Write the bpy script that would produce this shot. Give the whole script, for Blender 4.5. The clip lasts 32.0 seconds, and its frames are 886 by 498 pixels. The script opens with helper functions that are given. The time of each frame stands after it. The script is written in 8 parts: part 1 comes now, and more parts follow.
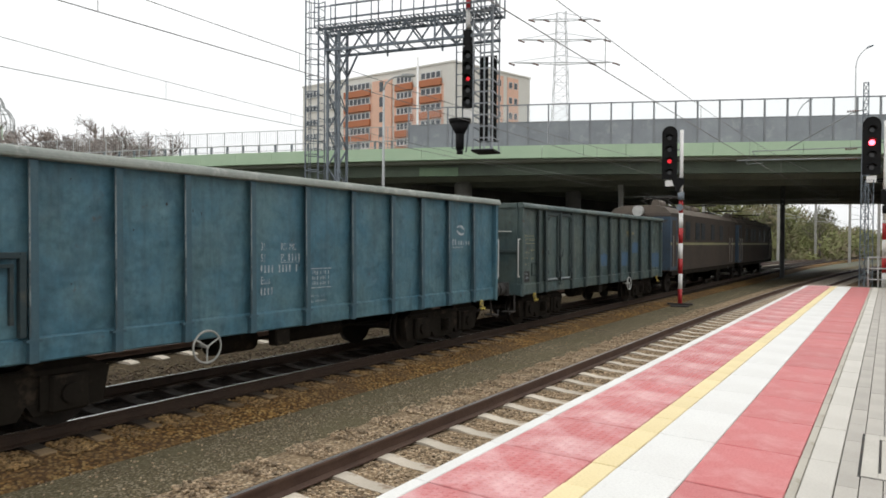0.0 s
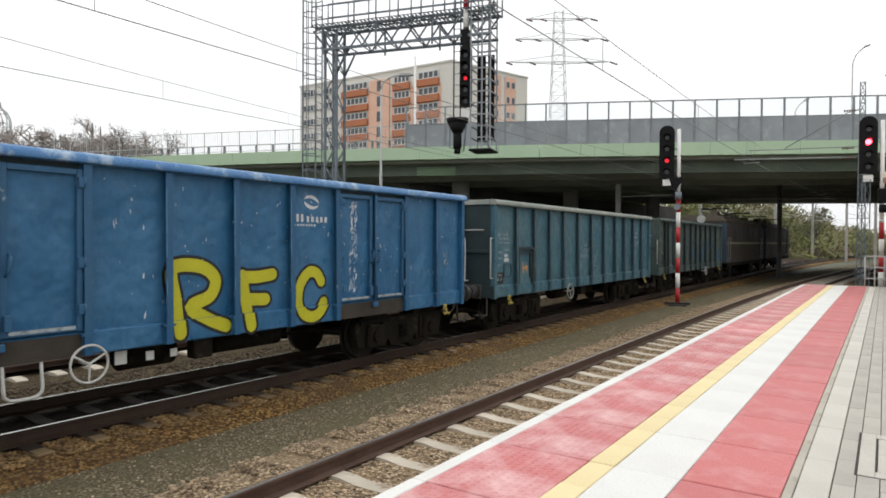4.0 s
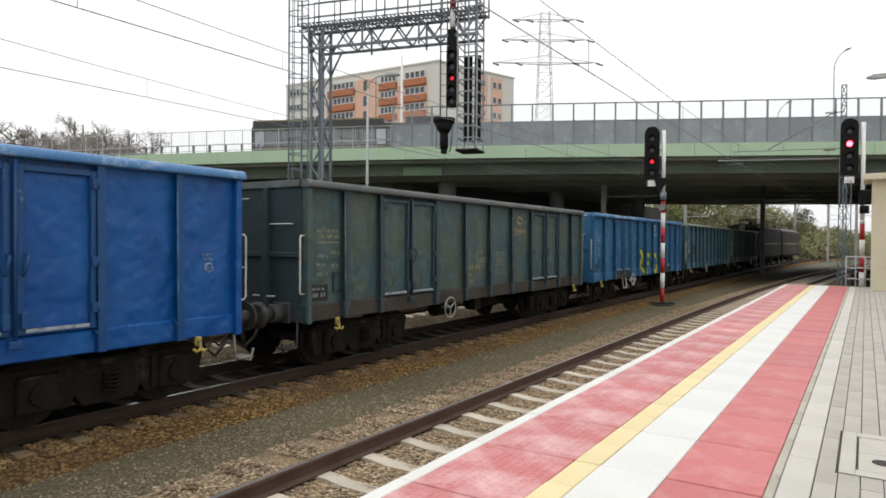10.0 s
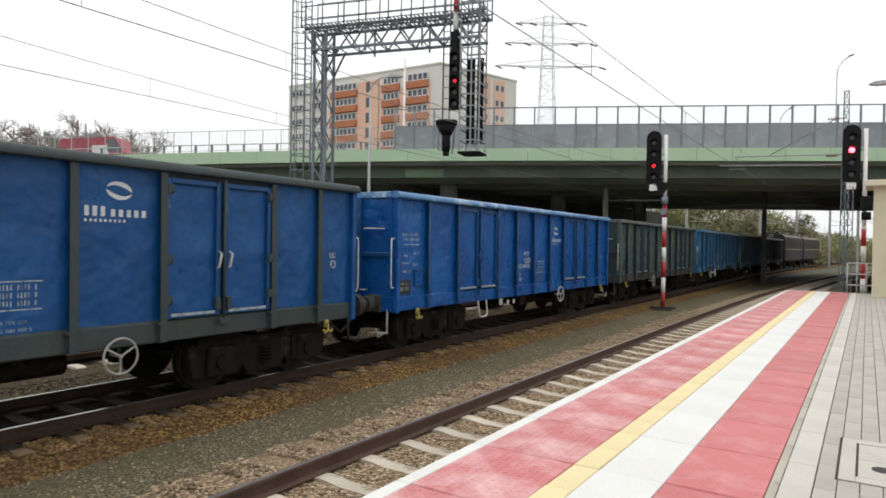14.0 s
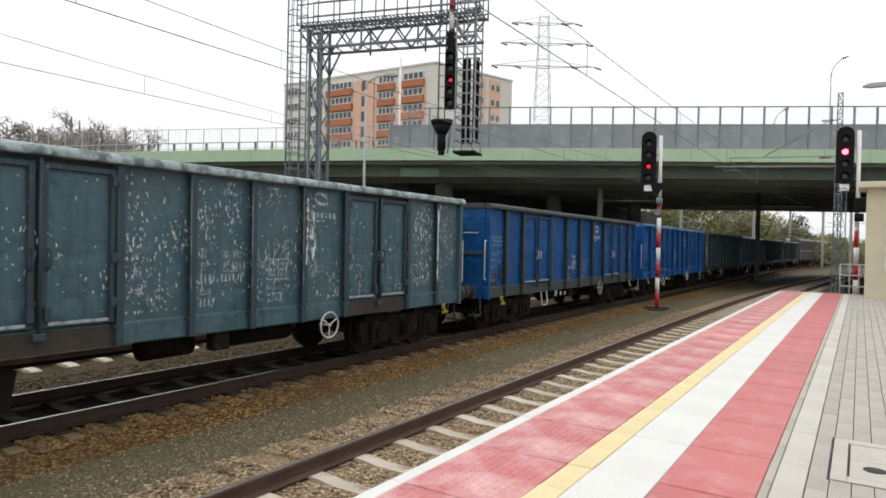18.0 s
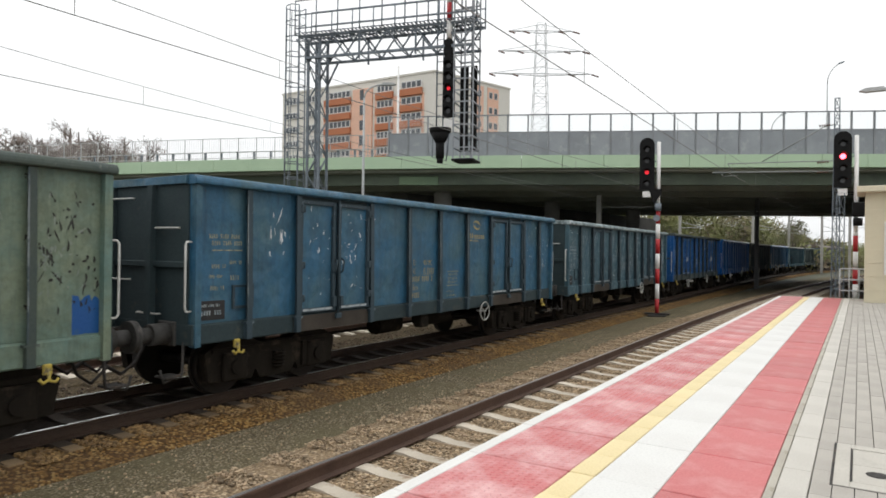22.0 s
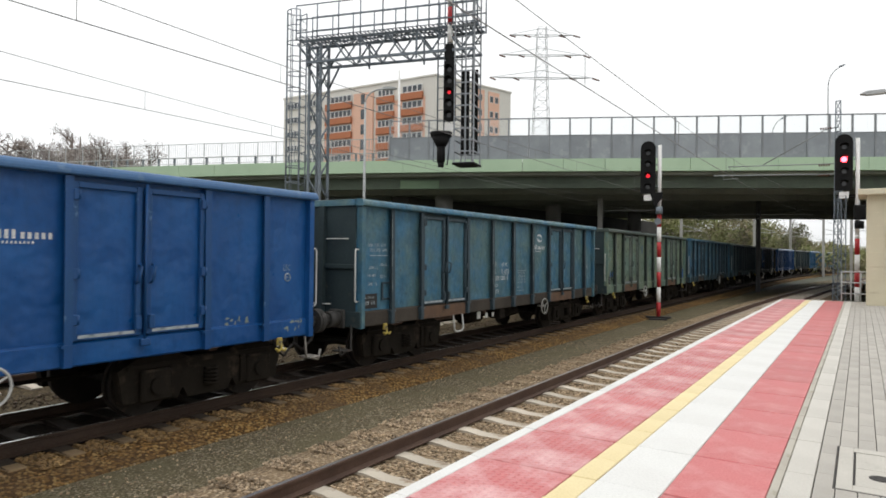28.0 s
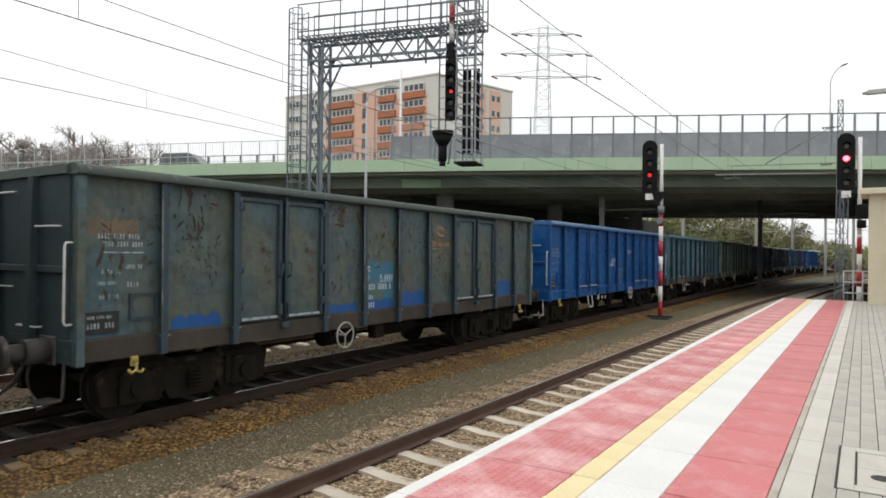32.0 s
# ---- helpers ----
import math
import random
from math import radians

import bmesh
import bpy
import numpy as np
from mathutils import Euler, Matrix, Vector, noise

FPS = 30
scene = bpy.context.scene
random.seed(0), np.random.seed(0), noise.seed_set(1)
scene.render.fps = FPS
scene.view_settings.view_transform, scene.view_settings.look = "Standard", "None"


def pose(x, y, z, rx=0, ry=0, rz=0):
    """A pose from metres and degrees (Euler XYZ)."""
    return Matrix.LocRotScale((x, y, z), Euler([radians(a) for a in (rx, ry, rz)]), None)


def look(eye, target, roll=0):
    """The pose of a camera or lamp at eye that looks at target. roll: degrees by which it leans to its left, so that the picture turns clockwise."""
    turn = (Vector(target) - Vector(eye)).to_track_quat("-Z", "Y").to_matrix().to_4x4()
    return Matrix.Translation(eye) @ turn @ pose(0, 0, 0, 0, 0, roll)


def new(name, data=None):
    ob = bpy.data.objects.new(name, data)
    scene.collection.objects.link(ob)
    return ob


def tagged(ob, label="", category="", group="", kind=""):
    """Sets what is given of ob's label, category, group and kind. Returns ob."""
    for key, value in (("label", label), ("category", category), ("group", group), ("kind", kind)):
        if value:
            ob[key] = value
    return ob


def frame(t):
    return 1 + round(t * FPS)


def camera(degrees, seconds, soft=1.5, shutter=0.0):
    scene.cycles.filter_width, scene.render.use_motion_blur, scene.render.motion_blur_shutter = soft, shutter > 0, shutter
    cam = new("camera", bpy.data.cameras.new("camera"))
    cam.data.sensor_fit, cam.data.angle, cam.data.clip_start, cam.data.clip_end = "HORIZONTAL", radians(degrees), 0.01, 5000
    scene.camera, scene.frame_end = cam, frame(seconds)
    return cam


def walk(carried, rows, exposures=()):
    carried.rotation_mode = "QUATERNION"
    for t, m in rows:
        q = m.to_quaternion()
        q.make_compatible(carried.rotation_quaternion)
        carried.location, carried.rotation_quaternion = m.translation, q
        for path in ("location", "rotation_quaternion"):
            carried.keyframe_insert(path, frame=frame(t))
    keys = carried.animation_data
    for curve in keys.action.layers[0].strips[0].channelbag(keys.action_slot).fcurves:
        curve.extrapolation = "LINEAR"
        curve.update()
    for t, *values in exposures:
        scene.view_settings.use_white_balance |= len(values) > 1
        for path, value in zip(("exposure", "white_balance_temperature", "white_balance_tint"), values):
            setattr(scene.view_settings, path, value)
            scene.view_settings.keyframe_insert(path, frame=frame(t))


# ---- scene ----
EYE = (0.0, 0.0, 2.30)
# seconds, turn to the left of the track's direction, tilt up, lean to the left (degrees)
TURNS = (
    (0, 34.20, -0.67, 0.38),
    (0.5, 34.02, -0.62, 0.26),
    (1, 33.81, -0.54, 0.11),
    (1.5, 33.56, -0.66, 0.19),
    (2, 33.86, -0.69, 0.31),
    (2.5, 33.94, -0.60, 0.39),
    (3, 33.92, -0.59, 0.29),
    (3.5, 33.96, -0.67, 0.35),
    (5.5, 34.08, -0.90, 0.22),
    (6, 33.88, -1.08, 0.37),
    (6.5, 33.84, -0.93, 0.34),
    (7, 33.42, -0.87, 0.44),
    (7.5, 33.41, -0.75, 0.58),
    (8, 33.33, -0.80, 0.51),
    (8.5, 33.24, -0.81, 0.54),
    (9, 33.08, -0.52, 0.40),
    (9.5, 32.80, -0.51, 0.33),
    (10, 32.81, -0.71, 0.42),
    (10.5, 32.87, -0.76, 0.27),
    (11, 32.97, -0.76, 0.61),
    (11.5, 32.70, -0.54, 0.73),
    (12, 32.64, -0.26, 0.62),
    (12.5, 32.46, -0.18, 0.76),
    (13, 32.43, -0.23, 0.90),
    (13.5, 32.63, -0.30, 0.93),
    (14, 32.90, -0.52, 1.00),
    (14.5, 32.83, -0.65, 1.05),
    (16.5, 32.65, -0.54, 1.18),
    (17, 32.57, -0.56, 1.23),
    (17.5, 32.59, -0.44, 1.30),
    (18, 32.45, -0.57, 1.28),
    (18.5, 32.50, -0.54, 1.35),
    (19, 32.27, -0.25, 1.16),
    (19.5, 32.24, -0.04, 1.08),
    (20, 32.62, -0.24, 1.21),
    (20.5, 32.36, -0.10, 1.09),
    (21, 32.46, 0.20, 0.92),
    (21.5, 32.37, 0.30, 0.89),
    (22, 32.41, 0.12, 0.78),
    (22.5, 32.40, 0.13, 0.79),
    (23, 32.52, 0.12, 0.84),
    (23.5, 32.47, 0.27, 0.80),
    (24, 32.47, 0.40, 0.74),
    (24.5, 32.42, 0.66, 0.75),
    (25, 32.55, 0.83, 0.68),
    (25.5, 32.65, 0.74, 0.62),
    (27.5, 32.54, 0.48, 0.73),
    (28, 32.52, 0.45, 0.66),
    (28.5, 32.43, 0.31, 0.67),
    (29, 32.53, 0.49, 0.60),
    (29.5, 32.60, 0.67, 0.66),
    (30, 32.68, 0.80, 0.49),
    (30.5, 32.77, 0.87, 0.48),
    (31, 32.66, 0.70, 0.64),
    (31.5, 32.59, 0.42, 0.76),
    (32, 32.65, 0.36, 0.71),
)


def aim(turn, tilt, lean):
    a, b = radians(turn), radians(tilt)
    way = Vector((-math.sin(a) * math.cos(b), math.cos(a) * math.cos(b), math.sin(b)))
    return look(EYE, Vector(EYE) + way, lean)


cam = camera(68.1, 32.0, soft=1.7, shutter=0.1)
walk(cam, [(t, aim(a, b, c)) for t, a, b, c in TURNS], exposures=((0.0, 0.41), (32.0, 0.41)))

# ---- light: a bright overcast sky ----
SUN_EL, SUN_AZ = 64.0, 262.0
world = bpy.data.worlds.new("overcast_sky")
scene.world = world
world.use_nodes = True
wn, wl = world.node_tree.nodes, world.node_tree.links
sky = wn.new("ShaderNodeTexSky")
sky.sky_type, sky.sun_disc = "NISHITA", False
sky.sun_elevation, sky.sun_rotation = radians(SUN_EL), radians(SUN_AZ)
grey = wn.new("ShaderNodeHueSaturation")
grey.inputs["Saturation"].default_value = 0.12
cloud = wn.new("ShaderNodeMix")
cloud.data_type = "RGBA"
cloud.inputs["Factor"].default_value = 0.9
shade = wn.new("ShaderNodeTexCoord")
split = wn.new("ShaderNodeSeparateXYZ")
wl.new(shade.outputs["Generated"], split.inputs[0])
lift = wn.new("ShaderNodeMapRange")  # an overcast sky is brightest overhead
lift.inputs["From Min"].default_value, lift.inputs["From Max"].default_value = 0.0, 1.0
lift.inputs["To Min"].default_value, lift.inputs["To Max"].default_value = 0.0, 1.0
wl.new(split.outputs["Z"], lift.inputs["Value"])
dome = wn.new("ShaderNodeMix")
dome.data_type = "RGBA"
dome.inputs[6].default_value, dome.inputs[7].default_value = (6.3, 6.4, 6.45, 1), (10.9, 11.0, 11.0, 1)
wl.new(lift.outputs["Result"], dome.inputs["Factor"])
wl.new(dome.outputs[2], cloud.inputs[7])
wl.new(sky.outputs[0], grey.inputs["Color"])
wl.new(grey.outputs[0], cloud.inputs[6])
wl.new(cloud.outputs[2], wn["Background"].inputs["Color"])
wn["Background"].inputs["Strength"].default_value = 0.115
sun = new("sun", bpy.data.lights.new("sun", "SUN"))
sun.data.energy, sun.data.angle, sun.data.color = 0.5, radians(40), (1.0, 0.97, 0.92)
_az = radians(SUN_AZ)
sun.matrix_world = look((0, 0, 60), Vector((0, 0, 60)) - Vector((math.sin(_az) * math.cos(radians(SUN_EL)), math.cos(_az) * math.cos(radians(SUN_EL)), math.sin(radians(SUN_EL)))))


# ---- mesh helpers ----
def box(bm, lo, hi, bevel=0.0):
    x0, y0, z0 = lo
    x1, y1, z1 = hi
    v = [bm.verts.new(p) for p in ((x0, y0, z0), (x1, y0, z0), (x1, y1, z0), (x0, y1, z0), (x0, y0, z1), (x1, y0, z1), (x1, y1, z1), (x0, y1, z1))]
    f = [bm.faces.new([v[i] for i in q]) for q in ((0, 3, 2, 1), (4, 5, 6, 7), (0, 1, 5, 4), (1, 2, 6, 5), (2, 3, 7, 6), (3, 0, 4, 7))]
    if bevel:
        edges = {e for q in f for e in q.edges}
        bmesh.ops.bevel(bm, geom=list(edges), offset=bevel, segments=1, affect="EDGES")
    return bm


def obox(bm, m, size):
    """A box of that size round the pose m."""
    h = [Vector((sx * size[0] / 2, sy * size[1] / 2, sz * size[2] / 2)) for sz in (-1, 1) for sx, sy in ((-1, -1), (1, -1), (1, 1), (-1, 1))]
    v = [bm.verts.new(m @ p) for p in h]
    for q in ((0, 3, 2, 1), (4, 5, 6, 7), (0, 1, 5, 4), (1, 2, 6, 5), (2, 3, 7, 6), (3, 0, 4, 7)):
        bm.faces.new([v[i] for i in q])
    return bm


def rod(bm, p, q, r, n=8, r2=None, caps=True):
    """A round bar from p to q."""
    p, q = Vector(p), Vector(q)
    d = q - p
    if d.length < 1e-6:
        return bm
    turn = d.to_track_quat("Z", "Y").to_matrix()
    rings = []
    for c, rr in ((p, r), (q, r if r2 is None else r2)):
        rings.append([bm.verts.new(c + turn @ Vector((rr * math.cos(2 * math.pi * i / n), rr * math.sin(2 * math.pi * i / n), 0))) for i in range(n)])
    for i in range(n):
        f = bm.faces.new((rings[0][i], rings[0][(i + 1) % n], rings[1][(i + 1) % n], rings[1][i]))
        f.smooth = n > 5
    if caps:
        bm.faces.new(rings[0][::-1])
        bm.faces.new(rings[1])
    return bm


def chain(bm, pts, r, n=6):
    """One bent round bar through the points."""
    pts = [Vector(p) for p in pts]
    rings = []
    side = None
    for i, p in enumerate(pts):
        d = (pts[min(i + 1, len(pts) - 1)] - pts[max(i - 1, 0)]).normalized()
        if side is None:
            side = d.orthogonal().normalized()
        side = (side - d * side.dot(d)).normalized()
        up = d.cross(side)
        rings.append([bm.verts.new(p + (side * math.cos(2 * math.pi * k / n) + up * math.sin(2 * math.pi * k / n)) * r) for k in range(n)])
    for a, b in zip(rings, rings[1:]):
        for k in range(n):
            bm.faces.new((a[k], a[(k + 1) % n], b[(k + 1) % n], b[k])).smooth = n > 4
    bm.faces.new(rings[0][::-1])
    bm.faces.new(rings[-1])
    return bm


def prism(bm, outline, y0, y1, axis="y"):
    """An outline of (a, b) drawn out along an axis: y takes (x, z), x takes (y, z), z takes (x, y)."""
    def at(a, b, s):
        return {"y": (a, s, b), "x": (s, a, b), "z": (a, b, s)}[axis]
    lo = [bm.verts.new(at(a, b, y0)) for a, b in outline]
    hi = [bm.verts.new(at(a, b, y1)) for a, b in outline]
    n = len(outline)
    for i in range(n):
        bm.faces.new((lo[i], lo[(i + 1) % n], hi[(i + 1) % n], hi[i]))
    bm.faces.new(lo[::-1])
    bm.faces.new(hi)
    bmesh.ops.recalc_face_normals(bm, faces=bm.faces[:])
    return bm


def ring(bm, centre, major, minor, axis="x", n=20, k=6):
    """A hoop round an axis."""
    c = Vector(centre)
    rows = []
    for i in range(n):
        a = 2 * math.pi * i / n
        row = []
        for j in range(k):
            b = 2 * math.pi * j / k
            rr, h = major + minor * math.cos(b), minor * math.sin(b)
            u, w = rr * math.cos(a), rr * math.sin(a)
            row.append(bm.verts.new(c + Vector({"x": (h, u, w), "y": (u, h, w), "z": (u, w, h)}[axis])))
        rows.append(row)
    for i in range(n):
        for j in range(k):
            f = bm.faces.new((rows[i][j], rows[(i + 1) % n][j], rows[(i + 1) % n][(j + 1) % k], rows[i][(j + 1) % k]))
            f.smooth = True
    return bm


def mesh_of(name, bm):
    me = bpy.data.meshes.new(name)
    bm.to_mesh(me)
    bm.free()
    return me


def dress(ob, material):
    if not ob.data.materials:
        ob.data.materials.append(None)
    ob.material_slots[0].link = "OBJECT"
    ob.material_slots[0].material = material
    return ob


def part(name, bm, material, parent, label=""):
    """One mesh object under a thing or a part; bm may be a finished mesh."""
    me = bm if isinstance(bm, bpy.types.Mesh) else mesh_of(name, bm)
    ob = dress(new(name, me), material)
    ob.parent = parent
    if label:
        ob["label"] = label
    return ob


def thing(name, label, category, group="", at=None, kind=""):
    ob = tagged(new(name), label, category, group, kind)
    ob.empty_display_size = 0.3
    if at is not None:
        ob.matrix_world = at
    return ob


def setting(name, bm, material, label, category):
    ob = dress(new(name, mesh_of(name, bm)), material)
    return tagged(ob, label, category, kind="structure")


# ---- materials ----
def nodes_of(name):
    m = bpy.data.materials.new(name)
    m.use_nodes = True
    nt = m.node_tree
    return m, nt.nodes, nt.links, nt.nodes["Principled BSDF"]


def noise_tex(n, l, vec, scale, detail=4.0, rough=0.6):
    t = n.new("ShaderNodeTexNoise")
    t.inputs["Scale"].default_value, t.inputs["Detail"].default_value, t.inputs["Roughness"].default_value = scale, detail, rough
    l.new(vec, t.inputs["Vector"])
    return t.outputs["Fac"]


def ramp(n, l, fac, lo, hi):
    r = n.new("ShaderNodeMapRange")
    r.inputs["From Min"].default_value, r.inputs["From Max"].default_value = lo, hi
    l.new(fac, r.inputs["Value"])
    return r.outputs["Result"]


def blend(n, l, fac, a, b):
    x = n.new("ShaderNodeMix")
    x.data_type = "RGBA"
    if isinstance(fac, float):
        x.inputs["Factor"].default_value = fac
    else:
        l.new(fac, x.inputs["Factor"])
    for slot, c in ((6, a), (7, b)):
        if isinstance(c, tuple):
            x.inputs[slot].default_value = (*c[:3], 1)
        else:
            l.new(c, x.inputs[slot])
    return x.outputs[2]


def moved(n, l, scale=(1, 1, 1), shift=(0, 0, 0), coords="Object"):
    tc = n.new("ShaderNodeTexCoord")
    mp = n.new("ShaderNodeMapping")
    mp.inputs["Scale"].default_value, mp.inputs["Location"].default_value = scale, shift
    l.new(tc.outputs[coords], mp.inputs["Vector"])
    return mp.outputs["Vector"]


def bumped(n, l, b, height, strength, distance):
    x = n.new("ShaderNodeBump")
    x.inputs["Strength"].default_value, x.inputs["Distance"].default_value = strength, distance
    l.new(height, x.inputs["Height"])
    l.new(x.outputs["Normal"], b.inputs["Normal"])


def mat(name, c1, c2, rough=0.7, scale=1.5, grain=40.0, bump=0.3, depth=0.004, metal=0.0, third=None, third_at=(0.58, 0.68), third_scale=5.0, random_tone=0.0, stretch=(1, 1, 1), shift=(0, 0, 0), grain_mix=0.35, gloss=0.4):
    """Two tones in large patches, fine grain, an optional third tone in spots, relief and a spread of gloss."""
    m, n, l, b = nodes_of(name)
    v = moved(n, l, stretch, shift)
    big = ramp(n, l, noise_tex(n, l, v, scale), 0.35, 0.65)
    fine = noise_tex(n, l, v, grain, 6.0, 0.7)
    col = blend(n, l, big, c1, c2)
    dark = tuple(0.55 * (p + q) / 2 for p, q in zip(c1, c2))
    gm = n.new("ShaderNodeMath")
    gm.operation = "MULTIPLY"
    gm.inputs[1].default_value = grain_mix
    l.new(ramp(n, l, fine, 0.45, 0.75), gm.inputs[0])
    col = blend(n, l, gm.outputs[0], col, dark)
    if third:
        col = blend(n, l, ramp(n, l, noise_tex(n, l, v, third_scale, 6.0, 0.65), *third_at), col, third)
    if random_tone:
        oi = n.new("ShaderNodeObjectInfo")
        hs = n.new("ShaderNodeHueSaturation")
        l.new(ramp(n, l, oi.outputs["Random"], 0.0, 1.0), hs.inputs["Value"])
        r = hs.inputs["Value"].links[0].from_node
        r.inputs["To Min"].default_value, r.inputs["To Max"].default_value = 1 - random_tone, 1 + random_tone
        l.new(col, hs.inputs["Color"])
        col = hs.outputs["Color"]
    l.new(col, b.inputs["Base Color"])
    rr = ramp(n, l, fine, 0.3, 0.7)
    rr.node.inputs["To Min"].default_value, rr.node.inputs["To Max"].default_value = max(rough - 0.12, 0.05), min(rough + 0.12, 1)
    l.new(rr, b.inputs["Roughness"])
    b.inputs["Metallic"].default_value = metal
    b.inputs["Specular IOR Level"].default_value = gloss
    if bump:
        bumped(n, l, b, fine, bump, depth)
    return m


def gravel_mat(name, tones, size, bump=0.9, patch=None):
    """Loose stones: cells of several tones with a rounded relief."""
    m, n, l, b = nodes_of(name)
    v = moved(n, l)
    vo = n.new("ShaderNodeTexVoronoi")
    vo.inputs["Scale"].default_value = 1 / size
    l.new(v, vo.inputs["Vector"])
    cr = n.new("ShaderNodeValToRGB")
    cr.color_ramp.interpolation = "CONSTANT"
    while len(cr.color_ramp.elements) < len(tones):
        cr.color_ramp.elements.new(0.5)
    for i, (e, c) in enumerate(zip(cr.color_ramp.elements, tones)):
        e.position, e.color = i / len(tones), (*c, 1)
    sp = n.new("ShaderNodeSeparateColor")
    l.new(vo.outputs["Color"], sp.inputs[0])
    l.new(sp.outputs[0], cr.inputs["Fac"])
    col = cr.outputs["Color"]
    gap = ramp(n, l, vo.outputs["Distance"], 0.45, 0.8)
    dark = tuple(min(t[i] for t in tones) * 0.45 for i in range(3))
    col = blend(n, l, gap, col, dark)
    col = blend(n, l, ramp(n, l, noise_tex(n, l, v, 0.9, 5.0), 0.42, 0.72), col, patch or dark)
    l.new(col, b.inputs["Base Color"])
    b.inputs["Roughness"].default_value = 0.95
    b.inputs["Specular IOR Level"].default_value = 0.12
    inv = n.new("ShaderNodeMath")
    inv.operation = "SUBTRACT"
    inv.inputs[0].default_value = 1.0
    l.new(vo.outputs["Distance"], inv.inputs[1])
    bumped(n, l, b, inv.outputs[0], bump, size * 0.5)
    return m


def glow_mat(name, colour, strength):
    m, n, l, b = nodes_of(name)
    b.inputs["Base Color"].default_value = (*colour, 1)
    b.inputs["Emission Color"].default_value = (*colour, 1)
    b.inputs["Emission Strength"].default_value = strength
    return m


def glass_mat(name, tint=(0.85, 0.9, 0.9), rough=0.05):
    m, n, l, b = nodes_of(name)
    b.inputs["Base Color"].default_value = (*tint, 1)
    b.inputs["Transmission Weight"].default_value = 1.0
    b.inputs["IOR"].default_value = 1.45
    b.inputs["Roughness"].default_value = rough
    return m


def wagon_paint(name, base, faded, rust=(0.07, 0.04, 0.025), rust_at=(0.64, 0.72), chips=None, chips_at=(0.66, 0.69), chips_size=(9.0, 9.0, 4.0), patch=None, patch_at=(0.6, 0.66), seed=0.0, wear=1.0, dent=1.0, sheen=0.0):
    """Old paint on steel: faded areas (painted sheen on the blues), run-down streaks, rust spots, chips and repainted
    patches.
    """
    m, n, l, b = nodes_of(name)
    sh = (seed * 3.7, seed * 11.3, seed * 1.9)
    v = moved(n, l, shift=sh)
    runs = moved(n, l, (5.0, 5.0, 0.5), sh)
    col = blend(n, l, ramp(n, l, noise_tex(n, l, v, 0.9, 6.0, 0.65), 0.40, 0.62), base, faded)
    streak = ramp(n, l, noise_tex(n, l, runs, 1.6, 6.0, 0.7), 0.5, 0.8)
    sm = n.new("ShaderNodeMath")
    sm.operation = "MULTIPLY"
    sm.inputs[1].default_value = 0.6 * wear
    l.new(streak, sm.inputs[0])
    col = blend(n, l, sm.outputs[0], col, tuple(0.45 * c for c in faded))
    grime = ramp(n, l, noise_tex(n, l, moved(n, l, (1, 1, 0.6), (sh[1], sh[0], sh[2])), 2.6, 9.0, 0.75), 0.48, 0.78)
    gm = n.new("ShaderNodeMath")
    gm.operation = "MULTIPLY"
    gm.inputs[1].default_value = 0.55 * wear
    l.new(grime, gm.inputs[0])
    col = blend(n, l, gm.outputs[0], col, tuple(0.35 * c + 0.008 for c in base))
    if patch:
        col = blend(n, l, ramp(n, l, noise_tex(n, l, moved(n, l, (1, 0.8, 1.2), sh), 1.1, 3.0), *patch_at), col, patch)
    col = blend(n, l, ramp(n, l, noise_tex(n, l, v, 3.2, 8.0, 0.7), *rust_at), col, rust)
    if chips:
        spots = ramp(n, l, noise_tex(n, l, moved(n, l, chips_size, sh), 1.3, 2.0, 0.5), *chips_at)
        where = ramp(n, l, noise_tex(n, l, v, 1.1, 3.0), 0.40, 0.56)
        both = n.new("ShaderNodeMath")
        both.operation = "MULTIPLY"
        l.new(spots, both.inputs[0])
        l.new(where, both.inputs[1])
        col = blend(n, l, both.outputs[0], col, chips)
    fine = noise_tex(n, l, v, 35.0, 6.0, 0.7)
    speck = n.new("ShaderNodeMath")
    speck.operation = "MULTIPLY"
    speck.inputs[1].default_value = 0.45 * wear
    l.new(ramp(n, l, noise_tex(n, l, v, 17.0, 8.0, 0.75), 0.46, 0.72), speck.inputs[0])
    col = blend(n, l, speck.outputs[0], col, tuple(0.5 * c for c in base))
    l.new(col, b.inputs["Base Color"])
    b.inputs["Specular IOR Level"].default_value = 0.35
    rr = ramp(n, l, noise_tex(n, l, v, 4.0), 0.3, 0.7)
    rr.node.inputs["To Min"].default_value, rr.node.inputs["To Max"].default_value = 0.32 - sheen, 0.68 - sheen
    l.new(rr, b.inputs["Roughness"])
    dents = n.new("ShaderNodeMath")
    dents.operation = "MULTIPLY_ADD"
    dents.inputs[1].default_value = 0.06
    l.new(fine, dents.inputs[0])
    l.new(noise_tex(n, l, v, 2.2, 2.0), dents.inputs[2])
    bumped(n, l, b, dents.outputs[0], min(0.75 * dent, 1.0), 0.065 * dent)
    return m


